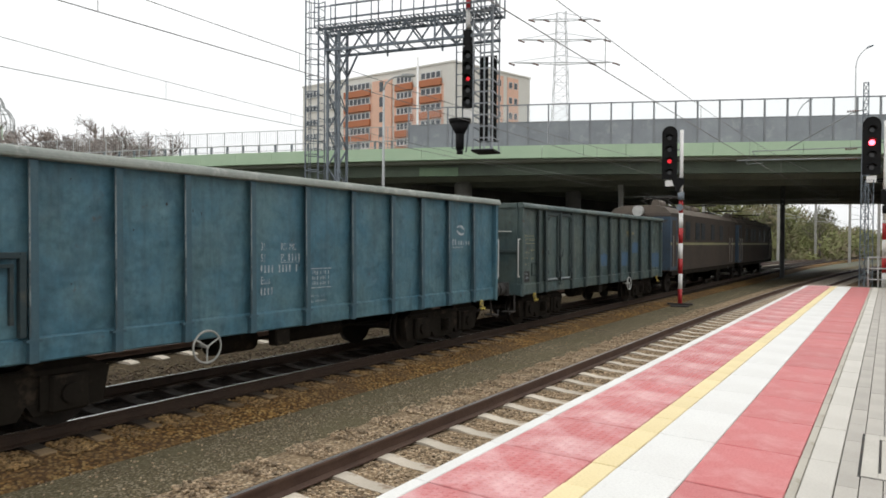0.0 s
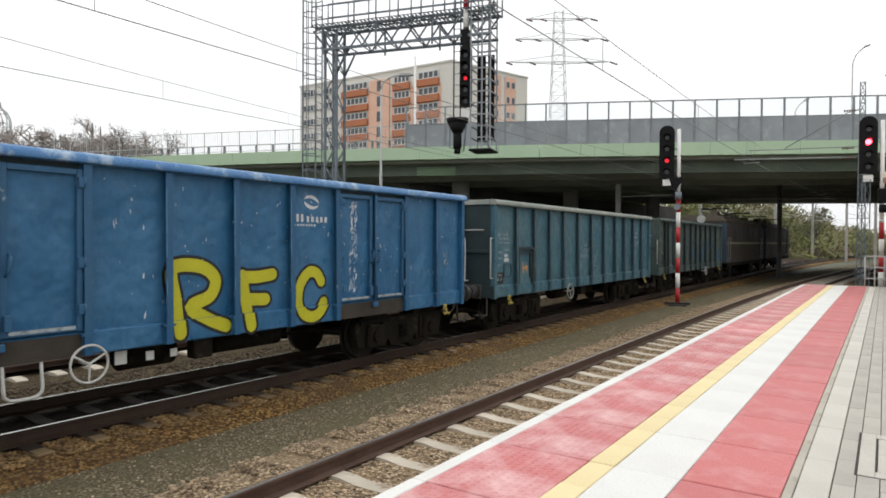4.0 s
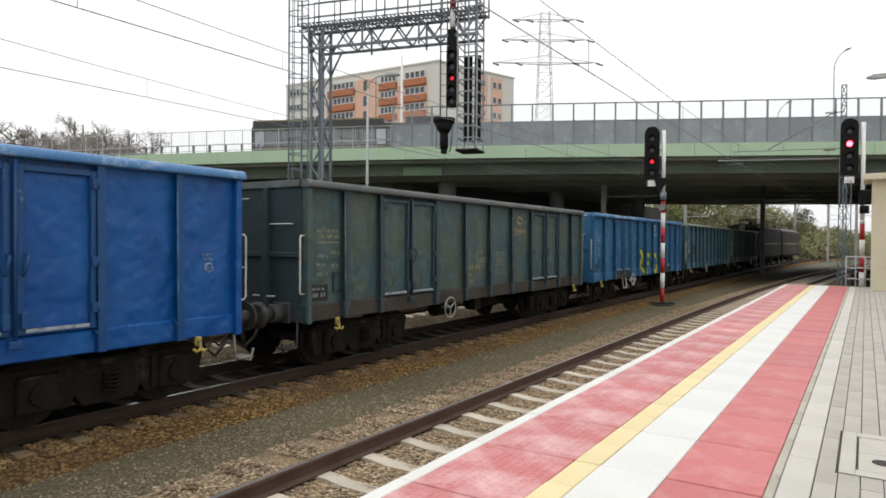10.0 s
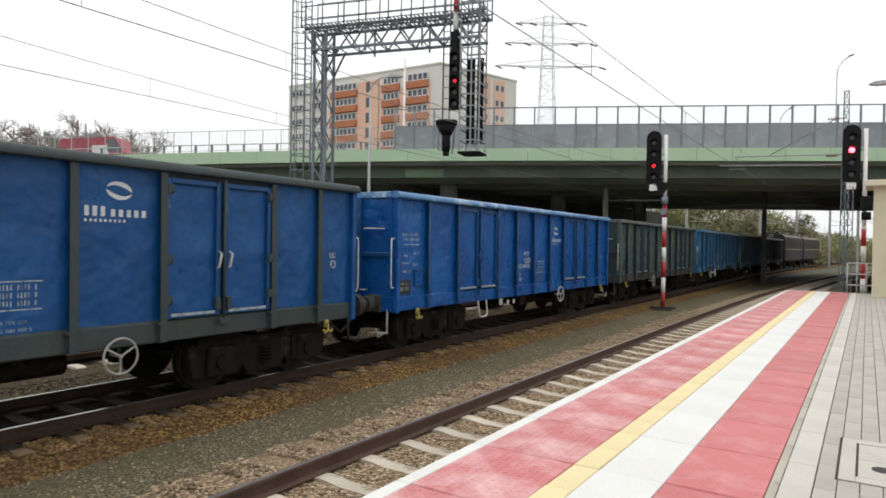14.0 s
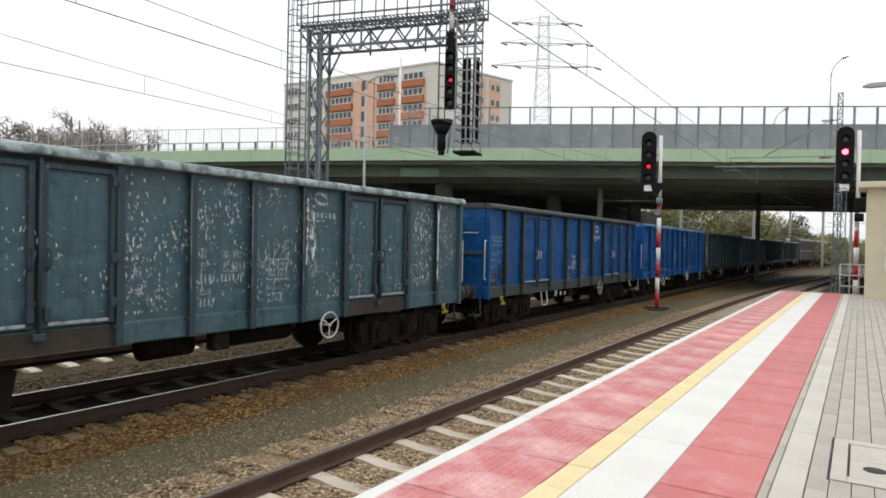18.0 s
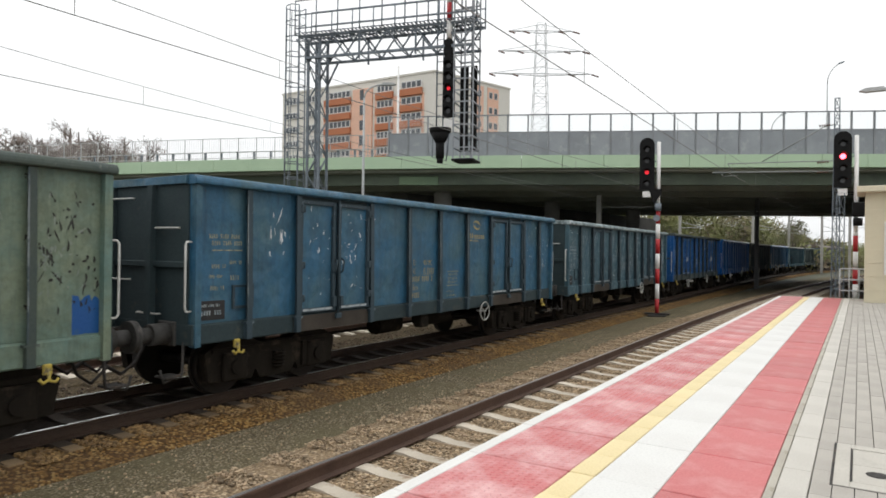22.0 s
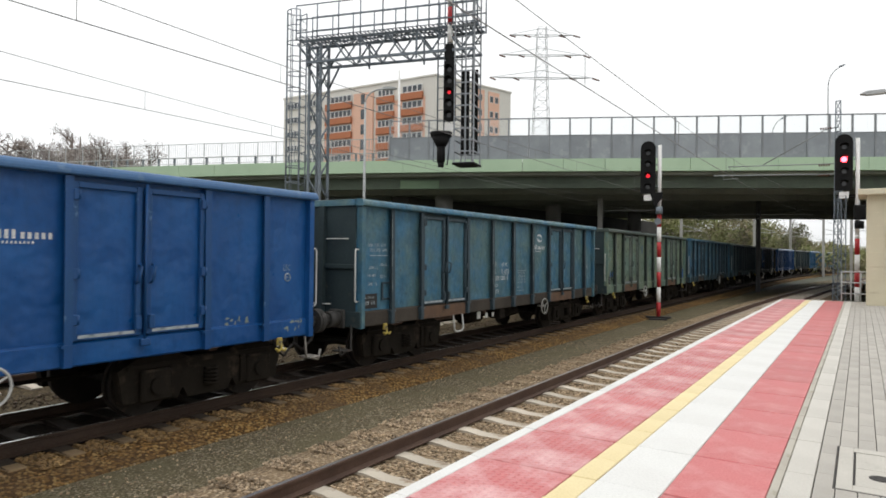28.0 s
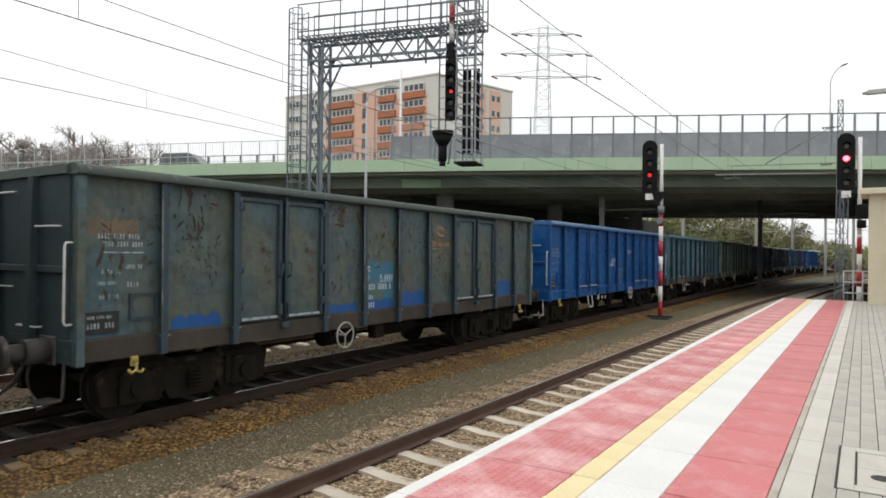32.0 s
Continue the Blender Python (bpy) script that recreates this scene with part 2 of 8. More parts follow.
STEEL_GREY = mat("galvanised_steel", (0.20, 0.23, 0.26), (0.13, 0.15, 0.17), 0.55, 2.0, 30, 0.2, metal=0.4)
STEEL_PALE = mat("pale_galvanised_steel", (0.46, 0.47, 0.47), (0.38, 0.39, 0.39), 0.6, 2.0, 30, 0.1)
STEEL_DARK = mat("grimy_steel", (0.018, 0.016, 0.015), (0.035, 0.03, 0.026), 0.75, 2.5, 25, 0.4, third=(0.06, 0.035, 0.02))
RAIL_RUST = mat("rusty_rail", (0.075, 0.042, 0.030), (0.105, 0.062, 0.043), 0.7, 3.0, 40, 0.3)
# freight rails: oil plus the shade under the train, put into the colour
RAIL_SHADED = mat("oily_shaded_rail", (0.030, 0.0165, 0.010), (0.044, 0.025, 0.015), 0.7, 3.0, 40, 0.3)
RAIL_TOP = mat("polished_rail_head", (0.36, 0.35, 0.34), (0.28, 0.26, 0.25), 0.35, 3.0, 50, 0.05, metal=0.8)
RAIL_SHINE = mat("bright_worn_rail_head", (0.72, 0.71, 0.70), (0.60, 0.59, 0.58), 0.22, 3.0, 50, 0.03, metal=0.9)
CONCRETE = mat("sleeper_concrete", (0.56, 0.50, 0.41), (0.45, 0.395, 0.32), 0.85, 2.0, 60, 0.4, random_tone=0.12, third=(0.25, 0.18, 0.12))
SLEEPER_DUST = mat("rust_dusted_sleeper_end", (0.19, 0.13, 0.07), (0.13, 0.09, 0.05), 0.9, 3.0, 50, 0.4, random_tone=0.3)
SLEEPER_PALE = mat("pale_dusted_sleeper_end", (0.30, 0.27, 0.23), (0.20, 0.17, 0.14), 0.9, 3.0, 50, 0.4, random_tone=0.3, third=(0.08, 0.06, 0.045))
# stained, and darkened further to carry the shade under the wagons
SLEEPER_OLD = mat("stained_shaded_sleeper", (0.038, 0.025, 0.016), (0.022, 0.015, 0.010), 0.9, 2.0, 50, 0.5, random_tone=0.2)
BALLAST = gravel_mat("brown_ballast", ((0.269, 0.196, 0.123), (0.37, 0.28, 0.179), (0.146, 0.106, 0.0694), (0.493, 0.392, 0.269), (0.258, 0.179, 0.106)), 0.036, patch=(0.224, 0.162, 0.101))
BALLAST_RUST = gravel_mat("rust_stained_ballast", ((0.166, 0.0898, 0.0285), (0.252, 0.143, 0.0456), (0.0808, 0.0437, 0.0171), (0.323, 0.211, 0.0855)), 0.040, patch=(0.0808, 0.0523, 0.0304))
# oily bed; the black also paints the shade beneath the train
BALLAST_OILY_SHADE = gravel_mat("oily_shaded_ballast", ((0.020, 0.0125, 0.008), (0.028, 0.0175, 0.011), (0.013, 0.009, 0.007), (0.042, 0.026, 0.015)), 0.05, patch=(0.013, 0.009, 0.006))
# dirty gravel, darkened to paint in the shade seen beneath the wagons
BALLAST_SHADED = gravel_mat("dirty_shaded_gravel", ((0.066, 0.047, 0.024), (0.088, 0.064, 0.034), (0.042, 0.031, 0.017), (0.16, 0.125, 0.075)), 0.036, 0.6, patch=(0.05, 0.036, 0.019))
PATH_GRIT = gravel_mat("dark_grit", ((0.137, 0.112, 0.0661), (0.171, 0.139, 0.0844), (0.0912, 0.0752, 0.0456), (0.274, 0.228, 0.16)), 0.026, 0.8, patch=(0.108, 0.0946, 0.0547))
GROUND = mat("rough_ground", (0.10, 0.095, 0.07), (0.07, 0.075, 0.045), 0.95, 0.25, 8, 0.5, 0.02, third=(0.05, 0.07, 0.025), third_scale=0.8)
WHITE_SLAB = mat("white_painted_slab", (0.68, 0.675, 0.65), (0.63, 0.62, 0.595), 0.6, 1.2, 50, 0.15, random_tone=0.02, third=(0.58, 0.56, 0.52), third_at=(0.6, 0.8))
YELLOW_SLAB = mat("yellow_painted_slab", (0.72, 0.60, 0.345), (0.68, 0.56, 0.31), 0.6, 1.2, 50, 0.15, random_tone=0.04, third=(0.66, 0.52, 0.28), third_at=(0.62, 0.8))
RED_SLAB = mat("red_painted_slab", (0.52, 0.145, 0.145), (0.46, 0.12, 0.12), 0.45, 1.3, 60, 0.2, random_tone=0.07, third=(0.60, 0.29, 0.28), third_at=(0.48, 0.8), third_scale=2.2)
# pale patches paint the sheen on the studded slabs along with wear
RED_SHEEN_WORN = mat("worn_sheen_red_slab", (0.53, 0.155, 0.155), (0.47, 0.13, 0.13), 0.4, 1.1, 60, 0.2, random_tone=0.08, third=(0.70, 0.43, 0.43), third_at=(0.43, 0.68), third_scale=1.7)
LIGHT_SLAB = mat("pale_concrete_slab", (0.53, 0.505, 0.455), (0.475, 0.45, 0.405), 0.8, 1.5, 60, 0.25, random_tone=0.05)
COVER_GREY = mat("grey_beige_cover_concrete", (0.485, 0.46, 0.41), (0.43, 0.405, 0.36), 0.85, 1.5, 60, 0.3, third=(0.30, 0.28, 0.24), third_at=(0.58, 0.75), third_scale=4)
PAVER = mat("grey_paver", (0.405, 0.378, 0.338), (0.36, 0.338, 0.302), 0.85, 1.5, 70, 0.3, random_tone=0.06, third=(0.34, 0.31, 0.27), third_at=(0.58, 0.75), third_scale=3)
KERB_GREY = mat("grey_kerb", (0.44, 0.41, 0.35), (0.36, 0.33, 0.28), 0.85, 1.5, 60, 0.3, third=(0.20, 0.19, 0.12), third_at=(0.58, 0.7))
PLAT_BODY = mat("platform_concrete", (0.30, 0.29, 0.27), (0.22, 0.21, 0.20), 0.9, 1.0, 30, 0.4)
GREEN_FASCIA = mat("pale_green_paint", (0.46, 0.60, 0.42), (0.41, 0.55, 0.38), 0.6, 0.4, 20, 0.1, third=(0.30, 0.40, 0.25), third_at=(0.6, 0.8), third_scale=1.5)
# green-grey darkened for the shade under the overhanging edge beam
GREEN_GIRDER = mat("shaded_girder_green", (0.145, 0.18, 0.135), (0.105, 0.13, 0.10), 0.7, 0.5, 15, 0.2, third=(0.09, 0.10, 0.09), third_at=(0.55, 0.75), third_scale=0.6)
# pale grey, raised so the colour brightens the dark underside
SOFFIT = mat("brightened_soffit", (0.38, 0.39, 0.335), (0.29, 0.30, 0.26), 0.9, 0.4, 8, 0.3, 0.01)
PIER = mat("pier_concrete", (0.42, 0.41, 0.39), (0.33, 0.32, 0.30), 0.9, 0.8, 15, 0.3, third=(0.2, 0.19, 0.18), third_at=(0.6, 0.8), third_scale=1.0)
ASPHALT = mat("asphalt", (0.05, 0.05, 0.052), (0.06, 0.06, 0.06), 0.9, 0.5, 30, 0.3)
BARRIER_POST = mat("zinc_barrier_post", (0.27, 0.285, 0.30), (0.22, 0.235, 0.25), 0.6, 1.0, 20, 0.1)
BARRIER_GREY = mat("noise_barrier_grey", (0.31, 0.335, 0.355), (0.25, 0.27, 0.29), 0.65, 0.7, 20, 0.15, random_tone=0.07, third=(0.37, 0.39, 0.40), third_at=(0.55, 0.7), third_scale=1.5)
WHITE_RED_W = mat("white_enamel", (0.78, 0.77, 0.75), (0.70, 0.69, 0.67), 0.45, 2.0, 30, 0.1)
WHITE_RED_R = mat("red_enamel", (0.42, 0.02, 0.025), (0.36, 0.018, 0.02), 0.45, 2.0, 30, 0.1)
SIGNAL_BLACK = mat("signal_black", (0.009, 0.009, 0.0095), (0.014, 0.014, 0.014), 0.7, 2.0, 30, 0.1, gloss=0.12)
RED_LAMP = glow_mat("red_signal_light", (1.0, 0.02, 0.04), 0.4)
RED_LAMP_STRONG = glow_mat("bright_red_signal_light", (1.0, 0.035, 0.05), 14.0)
LENS_DARK = mat("dark_lens", (0.03, 0.035, 0.04), (0.05, 0.05, 0.05), 0.15, 2.0, 30, 0.0)
THICKET = mat("budding_twigs", (0.185, 0.19, 0.07), (0.14, 0.16, 0.055), 0.8, 0.25, 6, 0.0, third=(0.20, 0.155, 0.105), third_at=(0.48, 0.62), third_scale=0.2)
LEAF = mat("spring_leaves", (0.075, 0.095, 0.028), (0.09, 0.085, 0.036), 0.7, 0.6, 10, 0.0, third=(0.10, 0.07, 0.045), third_at=(0.5, 0.7), third_scale=0.5)
# twig brown lightened towards grey to paint in distance haze
LEAF_BROWN = mat("hazy_bare_twigs", (0.34, 0.29, 0.26), (0.26, 0.22, 0.195), 0.85, 0.5, 10, 0.0)
BARK = mat("bark", (0.20, 0.165, 0.145), (0.14, 0.115, 0.10), 0.9, 2.0, 20, 0.4)

# ---- the two lines of the train and of the platform ----
TRAIN_X, NEAR_X, THIRD_X = -9.30, -4.10, -13.80
TRAIN_BEND, TRAIN_R = 60.0, 613.0
NEAR_BEND, NEAR_R = 18.0, 540.0


def along(s, x0, bend, radius):
    """Place and heading (to the right) of a track's middle, s metres on."""
    if s <= bend:
        return x0, s, 0.0
    a = (s - bend) / radius
    return x0 + radius * (1 - math.cos(a)), bend + radius * math.sin(a), a


def strip(bm, x0, bend, radius, s0, s1, step, outline):
    """Draws an outline of (offset to the right, height) along a track."""
    rows = []
    s = s0
    stops = []
    while s < s1 - 1e-6:
        stops.append(s)
        s += step if s >= bend - step else max(step, min(bend - s, 40.0))
    stops.append(s1)
    for s in stops:
        x, y, a = along(s, x0, bend, radius)
        rows.append([bm.verts.new((x + o * math.cos(a), y - o * math.sin(a), z)) for o, z in outline])
    n = len(outline)
    for r, q in zip(rows, rows[1:]):
        for i in range(n):
            bm.faces.new((r[i], r[(i + 1) % n], q[(i + 1) % n], q[i]))
    bm.faces.new(rows[0][::-1])
    bm.faces.new(rows[-1])
    bmesh.ops.recalc_face_normals(bm, faces=bm.faces[:])
    return bm


RAIL_LINE = ((-0.075, -0.17), (0.075, -0.17), (0.075, -0.155), (0.012, -0.135), (0.012, -0.045), (0.036, -0.035), (0.036, -0.002), (0.026, 0.0), (-0.026, 0.0), (-0.036, -0.002), (-0.036, -0.035), (-0.012, -0.045), (-0.012, -0.135), (-0.075, -0.155))


def sleeper_mesh():
    bm = bmesh.new()
    half = 1.3
    prof = ((-half, -0.36), (-half, -0.20), (-half + 0.08, -0.175), (-0.95, -0.165), (-0.55, -0.165), (-0.35, -0.195), (0.35, -0.195), (0.55, -0.165), (0.95, -0.165), (half - 0.08, -0.175), (half, -0.20), (half, -0.36))
    lo = [bm.verts.new((x, -0.118, z)) for x, z in prof]
    hi = [bm.verts.new((x, 0.118, z)) for x, z in prof]
    n = len(prof)
    for i in range(n):
        bm.faces.new((lo[i], lo[(i + 1) % n], hi[(i + 1) % n], hi[i]))
    bm.faces.new(lo[::-1])
    bm.faces.new(hi)
    for v in bm.verts:
        if v.co.z > -0.3:
            v.co.y *= 0.82
    bmesh.ops.recalc_face_normals(bm, faces=bm.faces[:])
    return mesh_of("sleeper", bm)


SLEEPER = sleeper_mesh()


_bm = bmesh.new()
box(_bm, (0.96, -0.100, -0.30), (1.306, 0.100, -0.170), 0.012)
SLEEPER_END = mesh_of("sleeper_end", _bm)


def track(name, label, x0, bend, radius, first, gap, last, material, ends, spare):
    tr = thing(name, label, "railway track", "railway tracks", kind="structure")
    for side in (-0.7535, 0.7535):
        ob = part("rail", strip(bmesh.new(), x0, bend, radius, -60, ends, 6.0, [(o + side, z) for o, z in RAIL_LINE]), RAIL_SHADED if material is SLEEPER_OLD else RAIL_RUST, tr, "rusty steel rail")
        part("rail_head", strip(bmesh.new(), x0, bend, radius, -60, ends, 6.0, [(o + side, z) for o, z in ((-0.022, -0.01), (0.022, -0.01), (0.022, 0.0025), (-0.022, 0.0025))]), RAIL_SHINE if material is SLEEPER_OLD else RAIL_TOP, ob, "worn shiny running face")
    k = 0
    s = first
    while s < last:
        x, y, a = along(s, x0, bend, radius)
        sl = dress(new("sleeper", SLEEPER), material)
        sl.parent = tr
        sl.matrix_world = pose(x, y, 0, 0, 0, -math.degrees(a))
        if material is SLEEPER_OLD:
            part("sleeper_end", SLEEPER_END, SLEEPER_DUST, sl, "rust-dusted sleeper end")
            part("sleeper_end", SLEEPER_END, SLEEPER_PALE, sl, "pale dusty sleeper end").rotation_euler.z = math.pi
        s += gap
    bm = bmesh.new()
    while s < spare:
        x, y, a = along(s, x0, bend, radius)
        obox(bm, pose(x, y, -0.26, 0, 0, -math.degrees(a)), (2.6, 0.26, 0.18))
        s += gap
    s = first - gap
    while s > -40:
        obox(bm, pose(x0, s, -0.26), (2.6, 0.26, 0.18))
        s -= gap
    rest = part("sleepers_beyond", bm, material, tr)
    rest["kind"] = "stuff"
    return tr


# ---- ground and tracks ----
bm = bmesh.new()
for (xa, ya, xb, yb) in ((-900, -600, 900, 1500),):
    vs = [bm.verts.new(p) for p in ((xa, ya, -0.42), (xb, ya, -0.42), (xb, yb, -0.42), (xa, yb, -0.42))]
    bm.faces.new(vs)
setting("ground", bm, GROUND, "rough trackside earth with sparse grass", "ground")
setting("ballast_near", strip(bmesh.new(), NEAR_X, NEAR_BEND, NEAR_R, -60, 150, 5, ((-2.2, -0.42), (-1.9, -0.25), (-1.55, -0.172), (-0.98, -0.150), (-0.845, -0.148), (-0.83, -0.198), (0.86, -0.198), (1.75, -0.22), (2.15, -0.42))), BALLAST, "brown ballast bed under the platform track", "ballast")
setting("ballast_train", strip(bmesh.new(), TRAIN_X, TRAIN_BEND, TRAIN_R, -60, 330, 5, ((-1.15, -0.42), (-1.1, -0.225), (0.86, -0.225), (0.9, -0.42))), BALLAST_OILY_SHADE, "oily ballast coloured black for the shade under the train", "ballast")
setting("ballast_shoulder", strip(bmesh.new(), TRAIN_X, TRAIN_BEND, TRAIN_R, -60, 330, 5, ((0.8, -0.42), (0.84, -0.205), (1.32, -0.192), (1.6, -0.235), (1.85, -0.30), (1.95, -0.42))), BALLAST_RUST, "rust-stained ballast shoulder beside the freight track", "ballast")
setting("ballast_between", strip(bmesh.new(), TRAIN_X, TRAIN_BEND, TRAIN_R, -60, 120, 5, ((-2.75, -0.42), (-2.7, -0.24), (-1.12, -0.228), (-1.08, -0.42))), BALLAST_SHADED, "dirty gravel behind the freight track, coloured darker for the train's shade", "ballast")
setting("ballast_third", strip(bmesh.new(), THIRD_X, 40.0, 560.0, -60, 300, 5, ((-2.2, -0.42), (-1.7, -0.22), (1.9, -0.22), (2.3, -0.42))), BALLAST_SHADED, "brown ballast bed of the track behind the train", "ballast")
setting("path_between_tracks", strip(bmesh.new(), -6.75, 22.0, 560.0, -60, 140, 4, ((-1.0, -0.41), (-0.9, -0.315), (0.0, -0.30), (0.95, -0.29), (1.05, -0.41))), PATH_GRIT, "strip of dark trodden grit between the tracks", "path")
track("track_near", "platform track with rusty rails on concrete sleepers", NEAR_X, NEAR_BEND, NEAR_R, 5.84 - 0.73 * 6, 0.73, 36, CONCRETE, 150, 150)
track("track_train", "freight track with stained, shade-dark sleepers in rusty ballast", TRAIN_X, TRAIN_BEND, TRAIN_R, 3.69 - 0.67 * 8, 0.67, 32, SLEEPER_OLD, 330, 200)
track("track_third", "outer track behind the train with rusty rails", THIRD_X, 40.0, 560.0, -2.06, 0.677, 20, CONCRETE, 300, 120)

# ---- platform ----
PLAT_Z, PLAT_END = 0.72, 28.4
LANES = (  # name, from x, to x, slab length, material
    ("coping_slab", -2.60, -2.49, 1.0, WHITE_SLAB),
    ("red_slab", -2.485, -1.755, 1.0, RED_SHEEN_WORN),
    ("yellow_slab", -1.75, -1.565, 0.5, YELLOW_SLAB),
    ("white_slab", -1.56, -1.115, 1.0, WHITE_SLAB),
    ("red_slab", -1.11, -0.525, 1.0, RED_SLAB),
    ("kerb_piece", -0.52, -0.465, 1.0, KERB_GREY),
    ("pale_slab", -0.46, -0.275, 1.0, LIGHT_SLAB),
)


def slab_mesh(name, wx, wy, h=0.07, bevel=0.006, studs=False):
    bm = bmesh.new()
    box(bm, (-wx / 2, -wy / 2, -h), (wx / 2, wy / 2, 0), bevel)
    if studs:
        for i in range(int(wx / 0.06)):
            for j in range(int(wy / 0.06)):
                x, y = -wx / 2 + 0.05 + i * 0.06, -wy / 2 + 0.05 + (j + 0.5 * (i % 2)) * 0.06
                if x < wx / 2 - 0.04 and y < wy / 2 - 0.04:
                    v = [bm.verts.new((x + dx, y + dy, z)) for dx, dy, z in ((-0.016, -0.016, 0), (0.016, -0.016, 0), (0.016, 0.016, 0), (-0.016, 0.016, 0))]
                    top = [bm.verts.new((x + dx, y + dy, 0.006)) for dx, dy in ((-0.009, -0.009), (0.009, -0.009), (0.009, 0.009), (-0.009, 0.009))]
                    for a in range(4):
                        bm.faces.new((v[a], v[(a + 1) % 4], top[(a + 1) % 4], top[a]))
                    bm.faces.new(top)
    return mesh_of(name, bm)


bm = bmesh.new()
box(bm, (-2.45, -60, -0.42), (6.0, PLAT_END, PLAT_Z - 0.072))
platform = setting("platform", bm, PLAT_BODY, "station platform with white, red and yellow edge slabs", "platform")
bm = bmesh.new()
box(bm, (-2.47, PLAT_END, 0.3), (6.0, PLAT_END + 0.12, PLAT_Z + 0.01), 0.01)
part("end_kerb", bm, KERB_GREY, platform)
for lane, (nm, xa, xb, ln, ma) in enumerate(LANES):
    joint = 0.018 if nm == "red_slab" else 0.008
    plain = slab_mesh(nm, xb - xa, ln - joint)
    studded = slab_mesh(nm + "_studded", xb - xa, ln - joint, studs=True) if lane == 1 else plain
    y = -9.5
    i = 0
    while y < PLAT_END - 0.05:
        end = min(y + ln, PLAT_END)
        me = plain if end - y > ln - 0.01 else slab_mesh(nm, xb - xa, end - y - joint)
        if lane == 1 and end - y > ln - 0.01 and y < 14:
            me = studded
        ob = dress(new(nm, me), ma)
        ob.parent = platform
        ob.location = ((xa + xb) / 2, (y + end) / 2, PLAT_Z + random.uniform(-0.0025, 0.0025))
        ob.rotation_euler = (random.uniform(-0.0012, 0.0012), random.uniform(-0.002, 0.002), random.uniform(-0.001, 0.001))
        y, i = end, i + 1
    bm = bmesh.new()
    box(bm, (xa, -60, PLAT_Z - 0.07), (xb, -9.505, PLAT_Z))
    part(nm + "_run", bm, ma, platform)

# pavers of the inner platform: laid lengthwise, the nearer ones as pieces of their own
PAVE_W, PAVE_L = 0.13, 0.60
paver = slab_mesh("paver", PAVE_W - 0.006, PAVE_L - 0.003, 0.06, 0.002)
MAN = (-0.14, 0.77, 5.28, 6.46)
bm_rest = bmesh.new()
count = 0
for row in range(46):
    xc = -0.27 + PAVE_W * (row + 0.5)
    y = -9.4 + (0.3 if row % 2 else 0.0)
    if row % 2:
        box(bm_rest, (xc - PAVE_W / 2 + 0.003, -9.397, PLAT_Z - 0.06), (xc + PAVE_W / 2 - 0.003, -9.103, PLAT_Z))
    while y < PLAT_END - 0.1:
        beside = MAN[0] < xc < MAN[1] and y + PAVE_L > MAN[2] and y < MAN[3]
        if beside:  # cut pieces before and after the inspection cover
            for a, b in ((y, MAN[2]), (MAN[3], y + PAVE_L)):
                if a >= y and b <= y + PAVE_L and b - a > 0.03:
                    box(bm_rest, (xc - PAVE_W / 2 + 0.003, a + 0.003, PLAT_Z - 0.06), (xc + PAVE_W / 2 - 0.003, b - 0.003, PLAT_Z))
        else:
            if row < 8 and 4.0 < y < 17.5 and count < 300:
                ob = dress(new("paver", paver), PAVER)
                ob.parent = platform
                ob.location = (xc, y + PAVE_L / 2, PLAT_Z + random.uniform(-0.002, 0.002))
                count += 1
            else:
                box(bm_rest, (xc - PAVE_W / 2 + 0.003, y + 0.003, PLAT_Z - 0.06), (xc + PAVE_W / 2 - 0.003, y + PAVE_L - 0.003, PLAT_Z + random.uniform(-0.002, 0.002)))
        y += PAVE_L
rest = part("pavers_beyond", bm_rest, PAVER, platform)
rest["kind"] = "stuff"
bm = bmesh.new()
box(bm, (-0.27, -60, PLAT_Z - 0.06), (6.0, -9.41, PLAT_Z))
part("paving_behind", bm, PAVER, platform)

cover = thing("manhole_cover", "grey-beige concrete inspection cover set in the grey paving", "manhole cover", at=pose((MAN[0] + MAN[1]) / 2, (MAN[2] + MAN[3]) / 2, PLAT_Z))
wx, wy = MAN[1] - MAN[0], MAN[3] - MAN[2]
bm = bmesh.new()
for a in (((-wx / 2, -wy / 2), (-wx / 2 + 0.1, wy / 2)), ((wx / 2 - 0.1, -wy / 2), (wx / 2, wy / 2)), ((-wx / 2 + 0.1, -wy / 2), (wx / 2 - 0.1, -wy / 2 + 0.12)), ((-wx / 2 + 0.1, wy / 2 - 0.12), (wx / 2 - 0.1, wy / 2))):
    box(bm, (*a[0], -0.06), (*a[1], 0.006), 0.004)
part("frame", bm, COVER_GREY, cover)
bm = bmesh.new()
box(bm, (-wx / 2 + 0.115, -wy / 2 + 0.135, -0.06), (wx / 2 - 0.115, -0.004, 0.002), 0.004)
part("lid", bm, COVER_GREY, cover)
bm = bmesh.new()
box(bm, (-wx / 2 + 0.115, 0.004, -0.06), (wx / 2 - 0.115, wy / 2 - 0.135, 0.002), 0.004)
part("lid", bm, COVER_GREY, cover)
bm = bmesh.new()
box(bm, (-wx / 2 + 0.1, -wy / 2 + 0.12, -0.05), (-wx / 2 + 0.112, wy / 2 - 0.12, 0.0035))
part("joint_strip", bm, STEEL_DARK, cover)
bm = bmesh.new()
rod(bm, (-0.184, -0.20, -0.01), (-0.184, -0.20, 0.0045), 0.075, 20)
part("lifting_plate", bm, STEEL_DARK, cover)
bm = bmesh.new()
